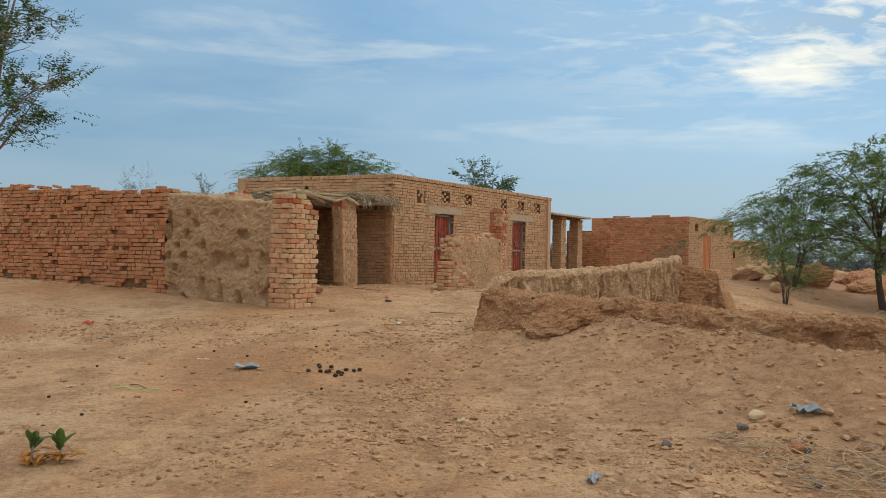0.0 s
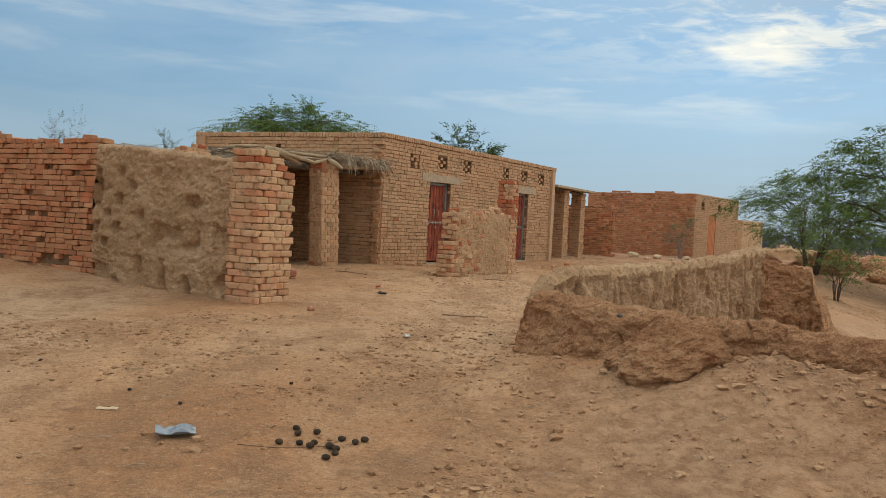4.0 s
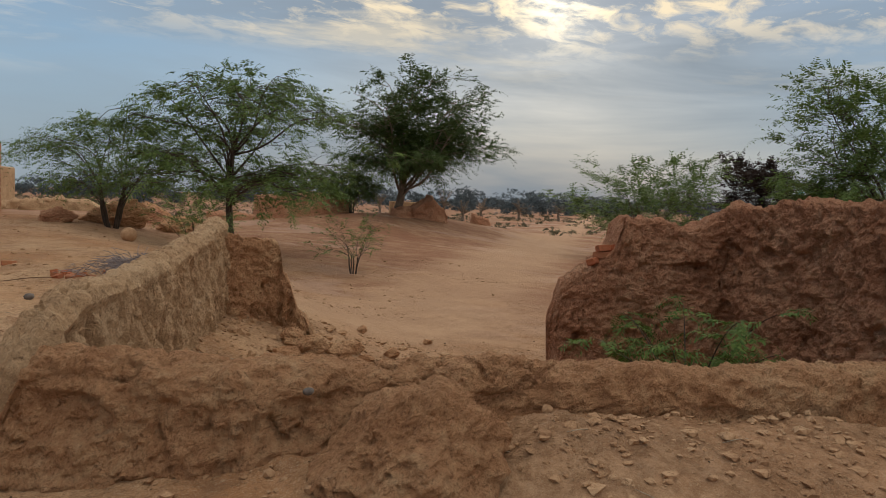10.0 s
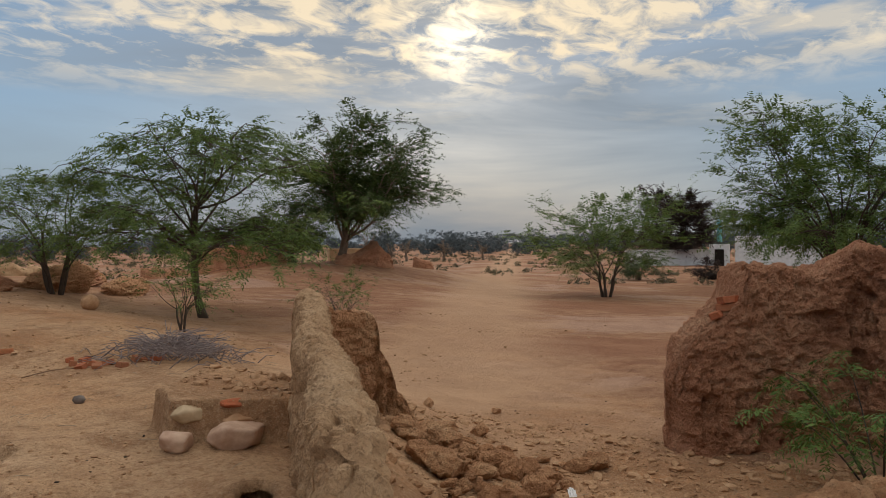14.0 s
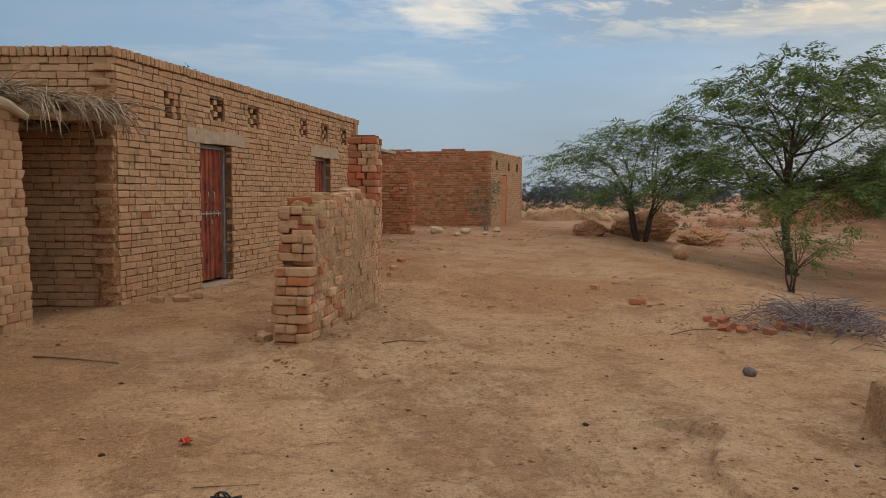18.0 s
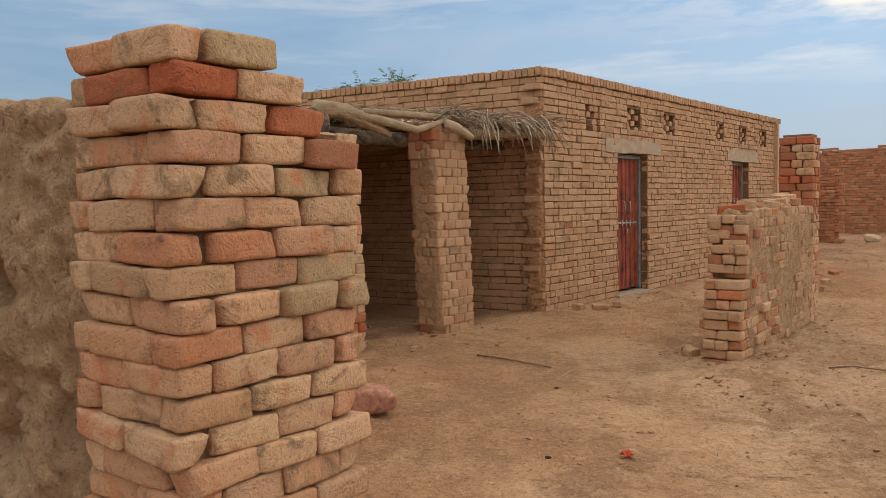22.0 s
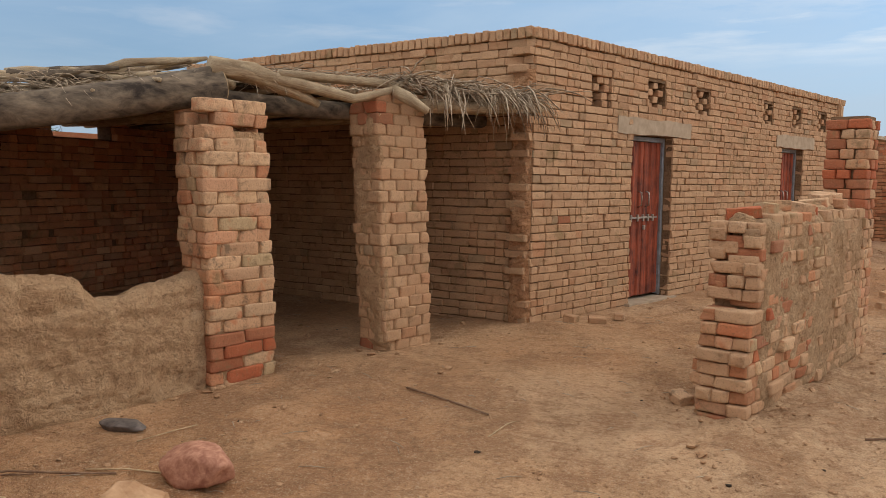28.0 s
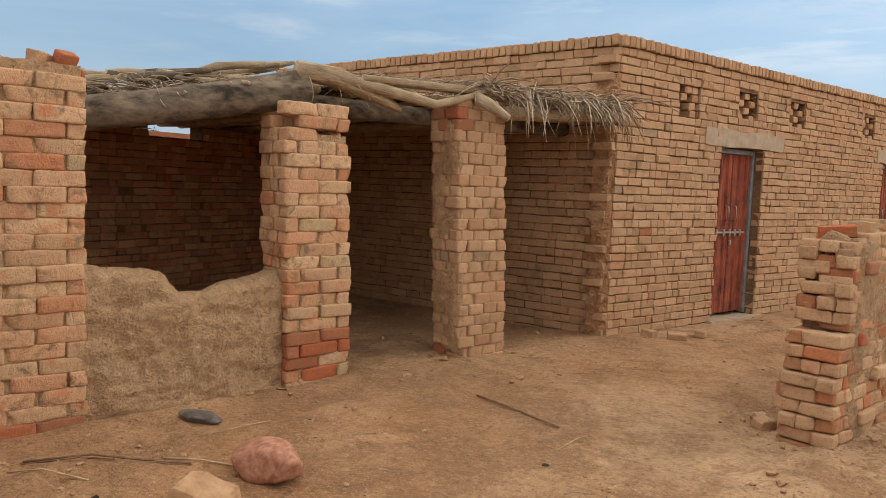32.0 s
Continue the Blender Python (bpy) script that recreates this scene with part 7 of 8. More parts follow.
def scrap(x, y, w, h, label, mat, seed, turn=0.0, lift=0.015, curl=0.03):
    """A crumpled thin sheet lying on the ground, with thickness."""
    n = 9
    r = random.Random(seed)
    V = []
    for side in (0, 1):
        for i in range(n):
            for j in range(n):
                s, t = i / (n - 1) - 0.5, j / (n - 1) - 0.5
                wv = curl * (math.sin(5 * s + seed) * math.cos(4 * t) + (TABLE[(i * 7 + j * 3 + seed * 11) & 65535] - 0.5) * 0.5)
                taper = 1 - 0.35 * t * (seed % 3 - 1)
                V.append((s * w * taper, t * h, lift + abs(wv) - side * 0.003))
    F = grid_faces(n, n) + [tuple(q + n * n for q in reversed(f)) for f in grid_faces(n, n)]
    rim = [i * n for i in range(n)] + [(n - 1) * n + j for j in range(1, n)] + [i * n + n - 1 for i in range(n - 2, -1, -1)] + list(range(n - 2, 0, -1))
    F += [(a, a + n * n, b2 + n * n, b2) for a, b2 in zip(rim, rim[1:] + rim[:1])]
    me = mesh_np("scrap", V, F, mat)
    return tagged(part("scrap", me, None, None, "", Matrix.Translation(at_ground(x, y)) @ Euler((0, 0, radians(turn))).to_matrix().to_4x4()), label, "litter")


scrap(-1.51, 8.98, 0.26, 0.20, "crumpled grey-blue plastic scrap on the sand", M_PAPER, 4, 25, 0.02, 0.05)
scrap(-5.1, 11.7, 0.13, 0.13, "small red plastic scrap on the sand", M_REDSCRAP, 5, 10, 0.02, 0.05)
M_GREENSCRAP = plain_material("light_green_plastic", (0.26, 0.46, 0.10), (0.40, 0.58, 0.20), 15, 0.45)
stick([(-2.30, 7.62, 0.004), (-2.22, 7.66, 0.02), (-2.10, 7.60, 0.006), (-1.98, 7.66, 0.012), (-1.90, 7.72, 0.004)], 0.008, "curled strip of light green plastic on the sand", M_GREENSCRAP, "plastic_strip")
stick([(-2.28, 7.86, 0), (-2.18, 7.84, 0.012), (-2.06, 7.76, 0)], 0.006, "short dry stick lying in the dust")
stick([(-1.78, 7.74, 0), (-1.72, 7.78, 0.01), (-1.68, 7.76, 0)], 0.005, "thin red plastic thread in the dust", M_REDSCRAP, "thread")
scrap(-2.24, 9.45, 0.15, 0.07, "pale crumpled scrap half buried in dust", M_ROCK_PALE, 16, 15, 0.004, 0.015)
scrap(-2.75, 7.60, 0.06, 0.05, "small white scrap pressed into the dust", M_ROCK_PALE, 17, 50, 0.006, 0.015)
scrap(-4.25, 10.6, 0.13, 0.06, "small pale blue scrap in the dust", M_PAPER, 18, 5, 0.005, 0.015)
scrap(-1.50, 16.86, 0.065, 0.06, "small torn orange-red scrap in the yard", M_REDSCRAP, 7, 40)
scrap(1.13, 7.0, 0.09, 0.06, "small pale green plastic scrap", M_ROCK_PALE, 8, 0)
scrap(-0.42, 12.46, 0.05, 0.06, "small white scrap beside the ruin", M_WHITE, 9, 30)
scrap(2.1, 5.66, 0.16, 0.06, "dark blue rag on the ground", M_PAPER, 11, 70)
scrap(5.2, 13.55, 0.20, 0.07, "torn white plastic among the rubble", M_WHITE, 12, 30, 0.14)

# a lost sandal
sandal = thing("sandal", -1.29, 15.95, gz(-1.29, 15.95), "lost black rubber sandal lying on its side", "sandal", turn=65)
bm = bmesh.new()
bmesh.ops.create_cube(bm, size=1)
bmesh.ops.subdivide_edges(bm, edges=bm.edges, cuts=5, use_grid_fill=True)
for v in bm.verts:
    t = v.co.y * 2
    v.co.x *= 0.085 * (1.0 - 0.22 * math.exp(-((t + 0.1) / 0.35) ** 2)) * (1 if abs(t) < 0.8 else 0.75)
    v.co.y *= 0.24
    v.co.z = v.co.z * 0.025 + 0.02 + 0.02 * max(0, -t) ** 2
sm = Matrix.Translation(at_ground(-1.29, 15.95, 0.01)) @ Euler((0, 0.35, radians(65))).to_matrix().to_4x4() @ Matrix.Diagonal((0.62, 0.62, 0.62, 1))
part("sole", bm, M_BLACK, sandal, "", sm)
strap = []
for sg in (-1, 1):
    strap.append(tube([(sg * 0.036, -0.02, 0.03), (sg * 0.034, 0.015, 0.06), (0.0, 0.055, 0.068), (-sg * 0.02, 0.075, 0.055), (-sg * 0.036, 0.085, 0.03)], [0.009] * 5, 6))
part("strap", join_tubes("strap", strap, M_BLACK), None, sandal, "", sm)

# loose bricks
rl = random.Random(23)
for x, y, mat, lab in ((-0.86, 19.72, M_BRICK_MIX, "loose brick on the ground at the foot of the screen wall"), (-0.70, 20.2, M_BRICK_MIX, "loose brick behind the screen wall"), (-2.0, 22.55, M_BRICK, "loose brick beside the house wall"), (-1.72, 22.62, M_BRICK, "brick fragment beside the house wall"), (-1.5, 22.9, M_BRICK, "brick fragment beside the house wall"), (0.1, 25.3, M_BRICK, "brick fragment by the doorstep"),
                       (4.13, 22.42, M_BRICK_RED, "lone brick on the open ground"), (3.95, 20.91, M_BRICK_RED, "lone brick on the open ground"), (2.89, 17.38, M_ROCK_GREY, "dark brick bat on the open ground"), (1.95, 26.27, M_BRICK, "brick bat on the open ground"), (1.6, 24.9, M_BRICK, "brick bat on the open ground"), (2.4, 27.5, M_BRICK_RED, "brick bat on the open ground"), (-4.52, 16.62, M_BRICK_RED, "broken red brick lying in the dust")):
    m = Matrix.Translation(at_ground(x, y, 0.03)) @ Euler((rl.uniform(-0.12, 0.12), rl.uniform(-0.12, 0.12), rl.uniform(0, 6))).to_matrix().to_4x4() @ Matrix.Diagonal((rl.uniform(0.6, 1.0), 1, 1, 1))
    tagged(part("loose_brick", variants("stretcher", mat)[rl.randrange(7)] if mat is not M_ROCK_GREY else lump_mesh("loose_brick", 0.10, 0.06, 0.04, 7, M_ROCK_GREY, 0.1, 2, 0.6), None, None, "", m), lab, "brick")
for k, (u, s, zz, turn) in enumerate(((0.10, 0.12, 2.71, 0.2), (0.30, 0.16, 2.705, 1.1), (0.36, 0.2, 2.78, 0.7), (0.49, 0.14, 2.71, 0.1), (0.5, 0.15, 2.79, 0.15))):
    q = Vector((-5.07, 17.18)) + RD * u + Vector((-RD.y, RD.x)) * s
    m = Matrix.Translation((q.x, q.y, zz + 0.03)) @ Euler((0.1 * k, 0.08, turn + 1.1)).to_matrix().to_4x4() @ Matrix.Diagonal((0.9 if k not in (2, 4) else 0.5, 1, 1, 1))
    tagged(part("loose_brick", variants("stretcher", M_BRICK_HOT if k > 2 else M_BRICK_MIX, True)[k], None, None, "", m), "loose red brick lying on a pillar top", "brick", "bricks on the pillar")

# ---- stones and mud lumps farther off ----
stone("clay_pot", 9.88, 28.83, (0.22, 0.22, 0.21), "round tan clay pot lying on the slope", "pot", M_ROCK_TAN, 31, 0.03, 4, 0.08)
for k, (x, y, sx, sy, sz) in enumerate(((13.0, 35.9, 1.2, 0.8, 0.62), (10.3, 34.6, 0.7, 0.4, 0.3), (16.2, 37.0, 1.5, 0.7, 0.42), (17.5, 42.0, 0.9, 0.8, 0.55), (20.5, 47.0, 1.6, 0.8, 0.6))):
    hump = lump_mesh("mud_mound", sx, sy, sz, 41 + k, M_MUD_RED if k % 2 else M_MUD_BROWN, 0.22, 5, 0.0, 1.3, 2.4, 12, True)
    tagged(part("mud_mound", hump, None, None, "", pose(x, y, gz(x, y) + sz * 0.35, 4, -5, 20 * k)), "weathered hump of an old mud wall", "mound", "mud humps")
for x, y, s in ((5.74, 36.47, 0.2), (6.69, 36.29, 0.16), (8.0, 36.8, 0.15), (7.1, 35.5, 0.09), (6.1, 35.3, 0.09)):
    stone("stone", x, y, (s * 1.2, s, s * 0.7), "pale stone lying before the red brick house", "stone", M_ROCK_PALE, int(x * 10), 0.15, 2, 0.2, x * 30, None, 0.3, "pale stones")
fr = thing("far_mud_ruin", 14.7, 46.9, 0.5, "low eroded ruins of mud walls beyond the house", "ruin")
mud_wall("wall", [(12.9, 47.4), (15.2, 46.6), (17.8, 46.8)], [1.05, 1.35, 0.95], [0.4, 0.4, 0.3], [0.35, 0.4, 0.35], M_MUD, fr, "", 31, 0.12, 0.14, 0.3, 0, 0.15, 0.18)
mud_wall("wall", [(19.5, 50.5), (22.5, 50.0)], [1.0, 0.8], [0.2, 0.2], [0.4, 0.4], M_MUD, fr, "", 32, 0.12, 0.14, 0.3, 0, 0.15, 0.18)
mud_wall("wall", [(24.0, 47.5), (28.0, 46.0)], [0.75, 0.6], [0.0, 0.0], [0.4, 0.4], M_MUD_RED, fr, "", 33, 0.14, 0.14, 0.3, 0, 0.15, 0.18)
mr = thing("mound_ruin", 33.0, 45.0, 0.6, "broken red mud walls on the mound by the big tree", "ruin")
mud_wall("wall", [(26.5, 46.5), (29.5, 45.3), (32.8, 45.2)], [1.75, 2.0, 1.9], [0.0, 0.3, 0.5], [0.4, 0.4, 0.4], M_MUD_RED, mr, "", 34, 0.12, 0.12, 0.2, 0.05, 0.12, 0.15)
mud_wall("wall", [(33.9, 42.2), (35.2, 42.4), (36.6, 41.7), (37.8, 41.5)], [1.2, 1.3, 2.05, 0.9], [0.5, 0.5, 0.5, 0.4], [0.5, 0.5, 0.7, 0.5], M_MUD_RED, mr, "", 35, 0.10, 0.16, 0.35, 0, 0.2, 0.2)
mud_wall("wall", [(43.3, 43.6), (44.6, 43.0)], [0.95, 0.6], [0.0, 0.0], [0.5, 0.5], M_MUD_RED, mr, "", 36, 0.10, 0.14, 0.35, 0, 0.2, 0.15)
part("pale_wall", box_bm(3.4, 0.4, 1.5, 0.04, (41.0, 47.5, 0.9), -25), M_MUD, mr)

fm = thing("far_mud_house", 15.4, 58.6, 0.2, "flat-roofed mud house with one small dark window", "house")
part("wall", box_bm(4.4, 3.6, 2.9, 0.08, (15.4, 58.6, 1.45), 56, 2), M_MUD, fm)
part("window", box_bm(0.12, 0.5, 0.5, 0.0, (14.83, 56.32, 1.9), 56), M_DARK, fm)

# whitewashed compound on the plain
wc = thing("white_compound", 89, 34.6, -0.85, "low whitewashed compound wall and building on the plain", "building")
part("wall", box_bm(9.5, 0.3, 1.9, 0.03, (87.8, 40.2, 0.05), 104), M_WHITE, wc)
part("building", box_bm(9.0, 6.0, 3.4, 0.05, (93.4, 29.3, 0.8), 104), M_WHITE, wc)
part("gate_house", box_bm(2.2, 1.4, 2.5, 0.04, (89.3, 34.6, 0.35), 104), M_WHITE, wc)
part("doorway", box_bm(1.0, 0.2, 1.9, 0.0, (88.60, 34.45, 0.05), 104), M_DARK, wc)
M_TURQ = plain_material("turquoise_paint", (0.12, 0.42, 0.42), (0.22, 0.55, 0.55), 3, 0.6)
tw = bmesh.new()
bmesh.ops.create_cone(tw, cap_ends=True, segments=12, radius1=0.32, radius2=0.26, depth=2.2, matrix=Matrix.Translation((91.5, 35.2, 2.9)))
bmesh.ops.create_uvsphere(tw, u_segments=12, v_segments=8, radius=0.36, matrix=Matrix.Translation((91.5, 35.2, 4.1)))
part("turret", tw, M_TURQ, wc, "small turquoise turret")
# ---- crumbs of earth over the near ground ----


def crumbs(name, n, xr, yr, lo, hi, mat, seed, label, mask_bias=0.5, flat=0.6):
    r = np.random.RandomState(seed)
    ico = bmesh.new()
    bmesh.ops.create_icosphere(ico, subdivisions=1, radius=1)
    bv = np.array([v.co[:] for v in ico.verts])
    bf = np.array([[v.index for v in f.verts] for f in ico.faces])
    ico.free()
    x, y = r.uniform(*xr, n * 4), r.uniform(*yr, n * 4)
    w = smooth(0.44, 0.60, fbm(x / 1.6, y / 1.6, 21.0, 4)) * (1 - mask_bias) + mask_bias * 0.3
    keep = r.rand(len(x)) < w
    x, y = x[keep][:n], y[keep][:n]
    n = len(x)
    s = lo * (hi / lo) ** (r.rand(n) ** 2.6)
    z = ground_z(x, y) + s * flat * 0.25
    jit = 1 + 0.45 * (r.rand(n, len(bv), 1) - 0.5) * 2
    V = bv[None] * jit * (s[:, None, None] * np.stack([r.uniform(0.7, 1.4, n), r.uniform(0.7, 1.4, n), np.full(n, flat)], 1)[:, None, :])
    a = r.uniform(0, 6.28, n)
    ca, sa = np.cos(a)[:, None], np.sin(a)[:, None]
    X = V[..., 0] * ca - V[..., 1] * sa + x[:, None]
    Y = V[..., 0] * sa + V[..., 1] * ca + y[:, None]
    Z = V[..., 2] + z[:, None]
    A = np.stack([X, Y, Z], -1).reshape(-1, 3)
    F = (bf[None] + (np.arange(n) * len(bv))[:, None, None]).reshape(-1, 3)
    tagged(part(name, mesh_np(name, A, F.tolist(), mat), None, None), label, "clods", kind="stuff")


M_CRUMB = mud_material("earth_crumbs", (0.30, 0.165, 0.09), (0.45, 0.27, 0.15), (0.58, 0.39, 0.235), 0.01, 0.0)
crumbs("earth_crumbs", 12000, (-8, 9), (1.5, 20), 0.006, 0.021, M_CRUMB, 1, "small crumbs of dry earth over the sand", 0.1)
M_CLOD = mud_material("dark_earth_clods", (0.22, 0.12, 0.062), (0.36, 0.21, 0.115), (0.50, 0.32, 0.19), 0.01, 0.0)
crumbs("earth_clods", 7500, (-8, 1.2), (5.0, 13.4), 0.004, 0.030, M_CLOD, 6, "brown clods kicked up in patches of the sand", 0.04, 0.5)
crumbs("earth_clods", 420, (-6, 1.5), (5.0, 12.5), 0.016, 0.038, M_CLOD, 7, "scattered brown clods on the sand", 0.6, 0.7)
crumbs("earth_crumbs", 8000, (0.2, 6.5), (3.0, 11.8), 0.008, 0.040, M_CRUMB, 2, "crumbs and flakes of fallen mud below the low wall", 0.6)
crumbs("earth_crumbs", 2600, (3.0, 8.0), (11.5, 16.5), 0.012, 0.07, M_CRUMB, 3, "crumbs of fallen mud in the ruin", 0.9)
crumbs("earth_crumbs", 3500, (-8, 20), (18, 40), 0.010, 0.045, M_CRUMB, 4, "scattered crumbs of earth and brick", 0.2)
crumbs("dark_crumbs", 650, (-8, 12), (2, 32), 0.006, 0.020, M_DUNG, 5, "scattered dark dung crumbs and pebbles", 0.7)
rt2 = random.Random(66)
tub = []
for k in range(900):
    x, y = rt2.uniform(-6, 7), rt2.uniform(2, 24)
    az, L = rt2.uniform(0, 6.3), rt2.uniform(0.03, 0.16)
    p0 = at_ground(x, y, 0.006)
    p1 = at_ground(x + math.cos(az) * L, y + math.sin(az) * L, 0.006)
    tub.append(tube([np.array(p0), np.array((p0 + p1) / 2 + Vector((0, 0, 0.006))), np.array(p1)], [0.0025, 0.003, 0.002], 3))
tagged(part("straw_bits", join_tubes("straw_bits", tub, M_STRAW), None, None), "bits of straw and twig on the sand", "straw", kind="stuff")

# rubbish heap near the start
rj = random.Random(71)
for k in range(40):
    x, y = 3.8 + rj.gauss(0, 0.5), 6.5 + rj.gauss(0, 0.6)
    sz = rj.choice((0.02, 0.025, 0.035, 0.05))
    mat = rj.choice((M_CRUMB, M_ROCK_TAN, M_MUD_BROWN, M_ROCK_GREY))
    stone("stone", x, y, (sz, sz * 0.8, sz * 0.6), "small stone in a patch of rubbish", "stone", mat, 300 + k, 0.2, 2, 0.15, k * 40, None, 0.3, "rubbish stones")
stone("stone", 3.55, 7.35, (0.09, 0.055, 0.045), "pale flat stone at the edge of the rubbish", "stone", M_ROCK_PALE, 340, 0.12, 3, 0.2, 30, None, 0.5)
stone("stone", 3.62, 6.55, (0.055, 0.05, 0.05), "bright red brick lump in the rubbish", "stone", M_BRICK_HOT, 341, 0.15, 2, 0.2)
for k in range(6):
    a = (3.15 + 0.22 * k, 6.9 - 0.12 * k)
    tagged(straw("rubbish_straw", [(tuple(at_ground(a[0], a[1], 0.015)), tuple(at_ground(a[0] + 0.35, a[1] - 1.2, 0.015)))], 55, 0.30, 0.04, M_STALK if k % 2 else M_STRAW, None, 9 + k, 0.003, 0, 2.0), "dry straw and stalks strewn over rubbish", "straw", kind="stuff")
scrap(3.95, 7.35, 0.22, 0.20, "grey-green torn net in the rubbish", M_PAPER, 13, 10, 0.03, 0.06)
scrap(4.45, 6.55, 0.18, 0.06, "pale dry husk in the rubbish", M_ROCK_PALE, 14, 60, 0.03, 0.04)

# ---- trees and bushes ----
tree("tree", 13.58, 29.1, 6.1, 8.6, "wide umbrella-shaped thorn tree with fine drooping leaves", 101, M_LEAF, girth=0.115, fork=0.52, crown_base=0.24, fronds=2700, frond=0.52, pairs=8, leaf=0.145, droop=0.5, low=10, limbs=12)
tree("tree", 12.1, 34.4, 4.0, 6.4, "low spreading thorn tree with several dark stems", 102, M_LEAF, trunks=4, girth=0.14, fork=0.35, crown_base=0.34, fronds=1500, frond=0.55, pairs=7, leaf=0.13, droop=0.45, low=1)
tree("tree", 35.0, 43.2, 8.7, 9.8, "tall dark round-crowned tree on a low mound", 203, M_LEAF_DARK, M_BARK, girth=0.27, fork=0.34, crown_base=0.20, shape="round", fronds=5400, frond=0.75, pairs=7, leaf=0.22, droop=0.4, low=2, limbs=20, lean=(0.7, -1.4), fluff=0.3)
tree("bush", 35.3, 25.8, 5.0, 8.8, "grey-green thorn bush with many stems", 104, M_LEAF, trunks=6, girth=0.18, fork=0.22, crown_base=0.24, fronds=2000, frond=0.6, pairs=6, leaf=0.17, shape="open", category="bush", droop=0.25)
tree("tree", 46.6, 16.6, 10.2, 13.6, "large spreading thorn tree beyond the ruins", 105, M_LEAF, girth=0.35, trunks=3, fork=0.22, crown_base=0.3, fronds=3600, frond=1.1, pairs=8, leaf=0.27, shape="open", low=5, limbs=5, droop=0.35)
tree("tree", 55.0, 11.0, 8.6, 13.0, "large spreading thorn tree beyond the ruins", 106, M_LEAF, girth=0.35, trunks=3, fork=0.25, crown_base=0.2, fronds=2000, frond=1.1, pairs=8, leaf=0.25, shape="open", low=5, droop=0.35)
tree("tree", 92.0, 41.0, 9.0, 13.0, "dark brown-leaved bushy tree", 107, M_LEAF_PURPLE, girth=0.3, trunks=3, fork=0.2, crown_base=0.12, fronds=1800, frond=1.3, pairs=7, leaf=0.42, shape="round", droop=0.2)
tree("bush", 14.47, 24.6, 1.75, 2.4, "thin young thorn bush on bare ground", 108, M_LEAF, trunks=5, girth=0.05, fork=0.3, crown_base=0.25, fronds=190, frond=0.26, pairs=6, leaf=0.075, shape="open", category="bush", droop=0.3)
tree("bush", 8.6, 23.5, 1.8, 2.0, "small scraggy bush beside a heap of twigs", 109, M_LEAF, trunks=4, girth=0.05, fork=0.25, crown_base=0.12, fronds=300, frond=0.26, pairs=6, leaf=0.07, shape="open", category="bush", droop=0.3)
rsd = random.Random(110)
nsd = np.random.RandomState(110)
sb = (6.85, 11.3)
seedling = thing("sapling", sb[0], sb[1], gz(*sb), "fresh green feathery sapling with arching stems against the red wall", "bush")
spray, sway = [], []
for k in range(11):
    a, L = 2 * math.pi * (k + rsd.random()) / 11, rsd.uniform(0.7, 1.2)
    b0 = np.array([sb[0] + 0.05 * math.cos(a), sb[1] + 0.05 * math.sin(a), gz(*sb) - 0.03])
    lift = rsd.uniform(0.9, 1.8)
    pts = [b0 + np.array([math.cos(a) * L * 0.85 * t, math.sin(a) * L * 0.85 * t, lift * (1.3 * t - 0.55 * t * t)]) for t in np.linspace(0, 1, 8)]
    part("stem", join_tubes("stem", [tube(pts, [0.011 * (1 - 0.75 * i / 7) for i in range(8)], 5, 0.2, k)], M_BARK_DARK), None, seedling)
    for i in range(3, 8):
        for q in range(2):
            az = rsd.uniform(0, 6.3)
            end = pts[i] + np.array([math.cos(az) * 0.22, math.sin(az) * 0.22, rsd.uniform(-0.12, 0.08)])
            for s in (0.1, 0.5, 0.9):
                spray.append(pts[i] * (1 - s) + end * s)
                sway.append(end - pts[i])
part("leaves", fronds_mesh("leaves", spray, sway, nsd, 0.24, 0.075, 8, M_LEAF_BRIGHT, 0.5, 0.3), None, seedling)
tree("tree", -6.75, 11.35, 6.6, 2.9, "slim forked tree with small scattered leaves", 111, M_LEAF_DARK, M_BARK, girth=0.085, fork=0.33, crown_base=0.42, fronds=1500, frond=0.28, pairs=6, leaf=0.075, shape="open", lean=(0.05, 0.1), droop=0.1)
tree("tree", -15.9, 61.7, 9.5, 15.0, "bright green thorn tree behind the house", 112, M_LEAF_BRIGHT, girth=0.28, fork=0.4, crown_base=0.45, fronds=1900, frond=1.2, pairs=8, leaf=0.26, droop=0.35)
tree("tree", -2.1, 56.1, 7.6, 4.2, "small dark tree far behind the house", 113, M_LEAF_DARK, girth=0.15, fork=0.5, crown_base=0.5, fronds=420, frond=0.7, pairs=6, leaf=0.24, shape="round", droop=0.15)
for k, (x, y, h, s) in enumerate(((-27, 33, 3.6, 7), (-31, 30, 3.4, 7), (-24, 36, 3.0, 6))):
    tree("tree", x, y, h, s, "dense dark thorn tree in the distance", 114 + k, M_LEAF_GREY, girth=0.2, trunks=3, fork=0.2, crown_base=0.15, fronds=900, frond=0.8, pairs=6, leaf=0.3, shape="round", group="far thorn trees")

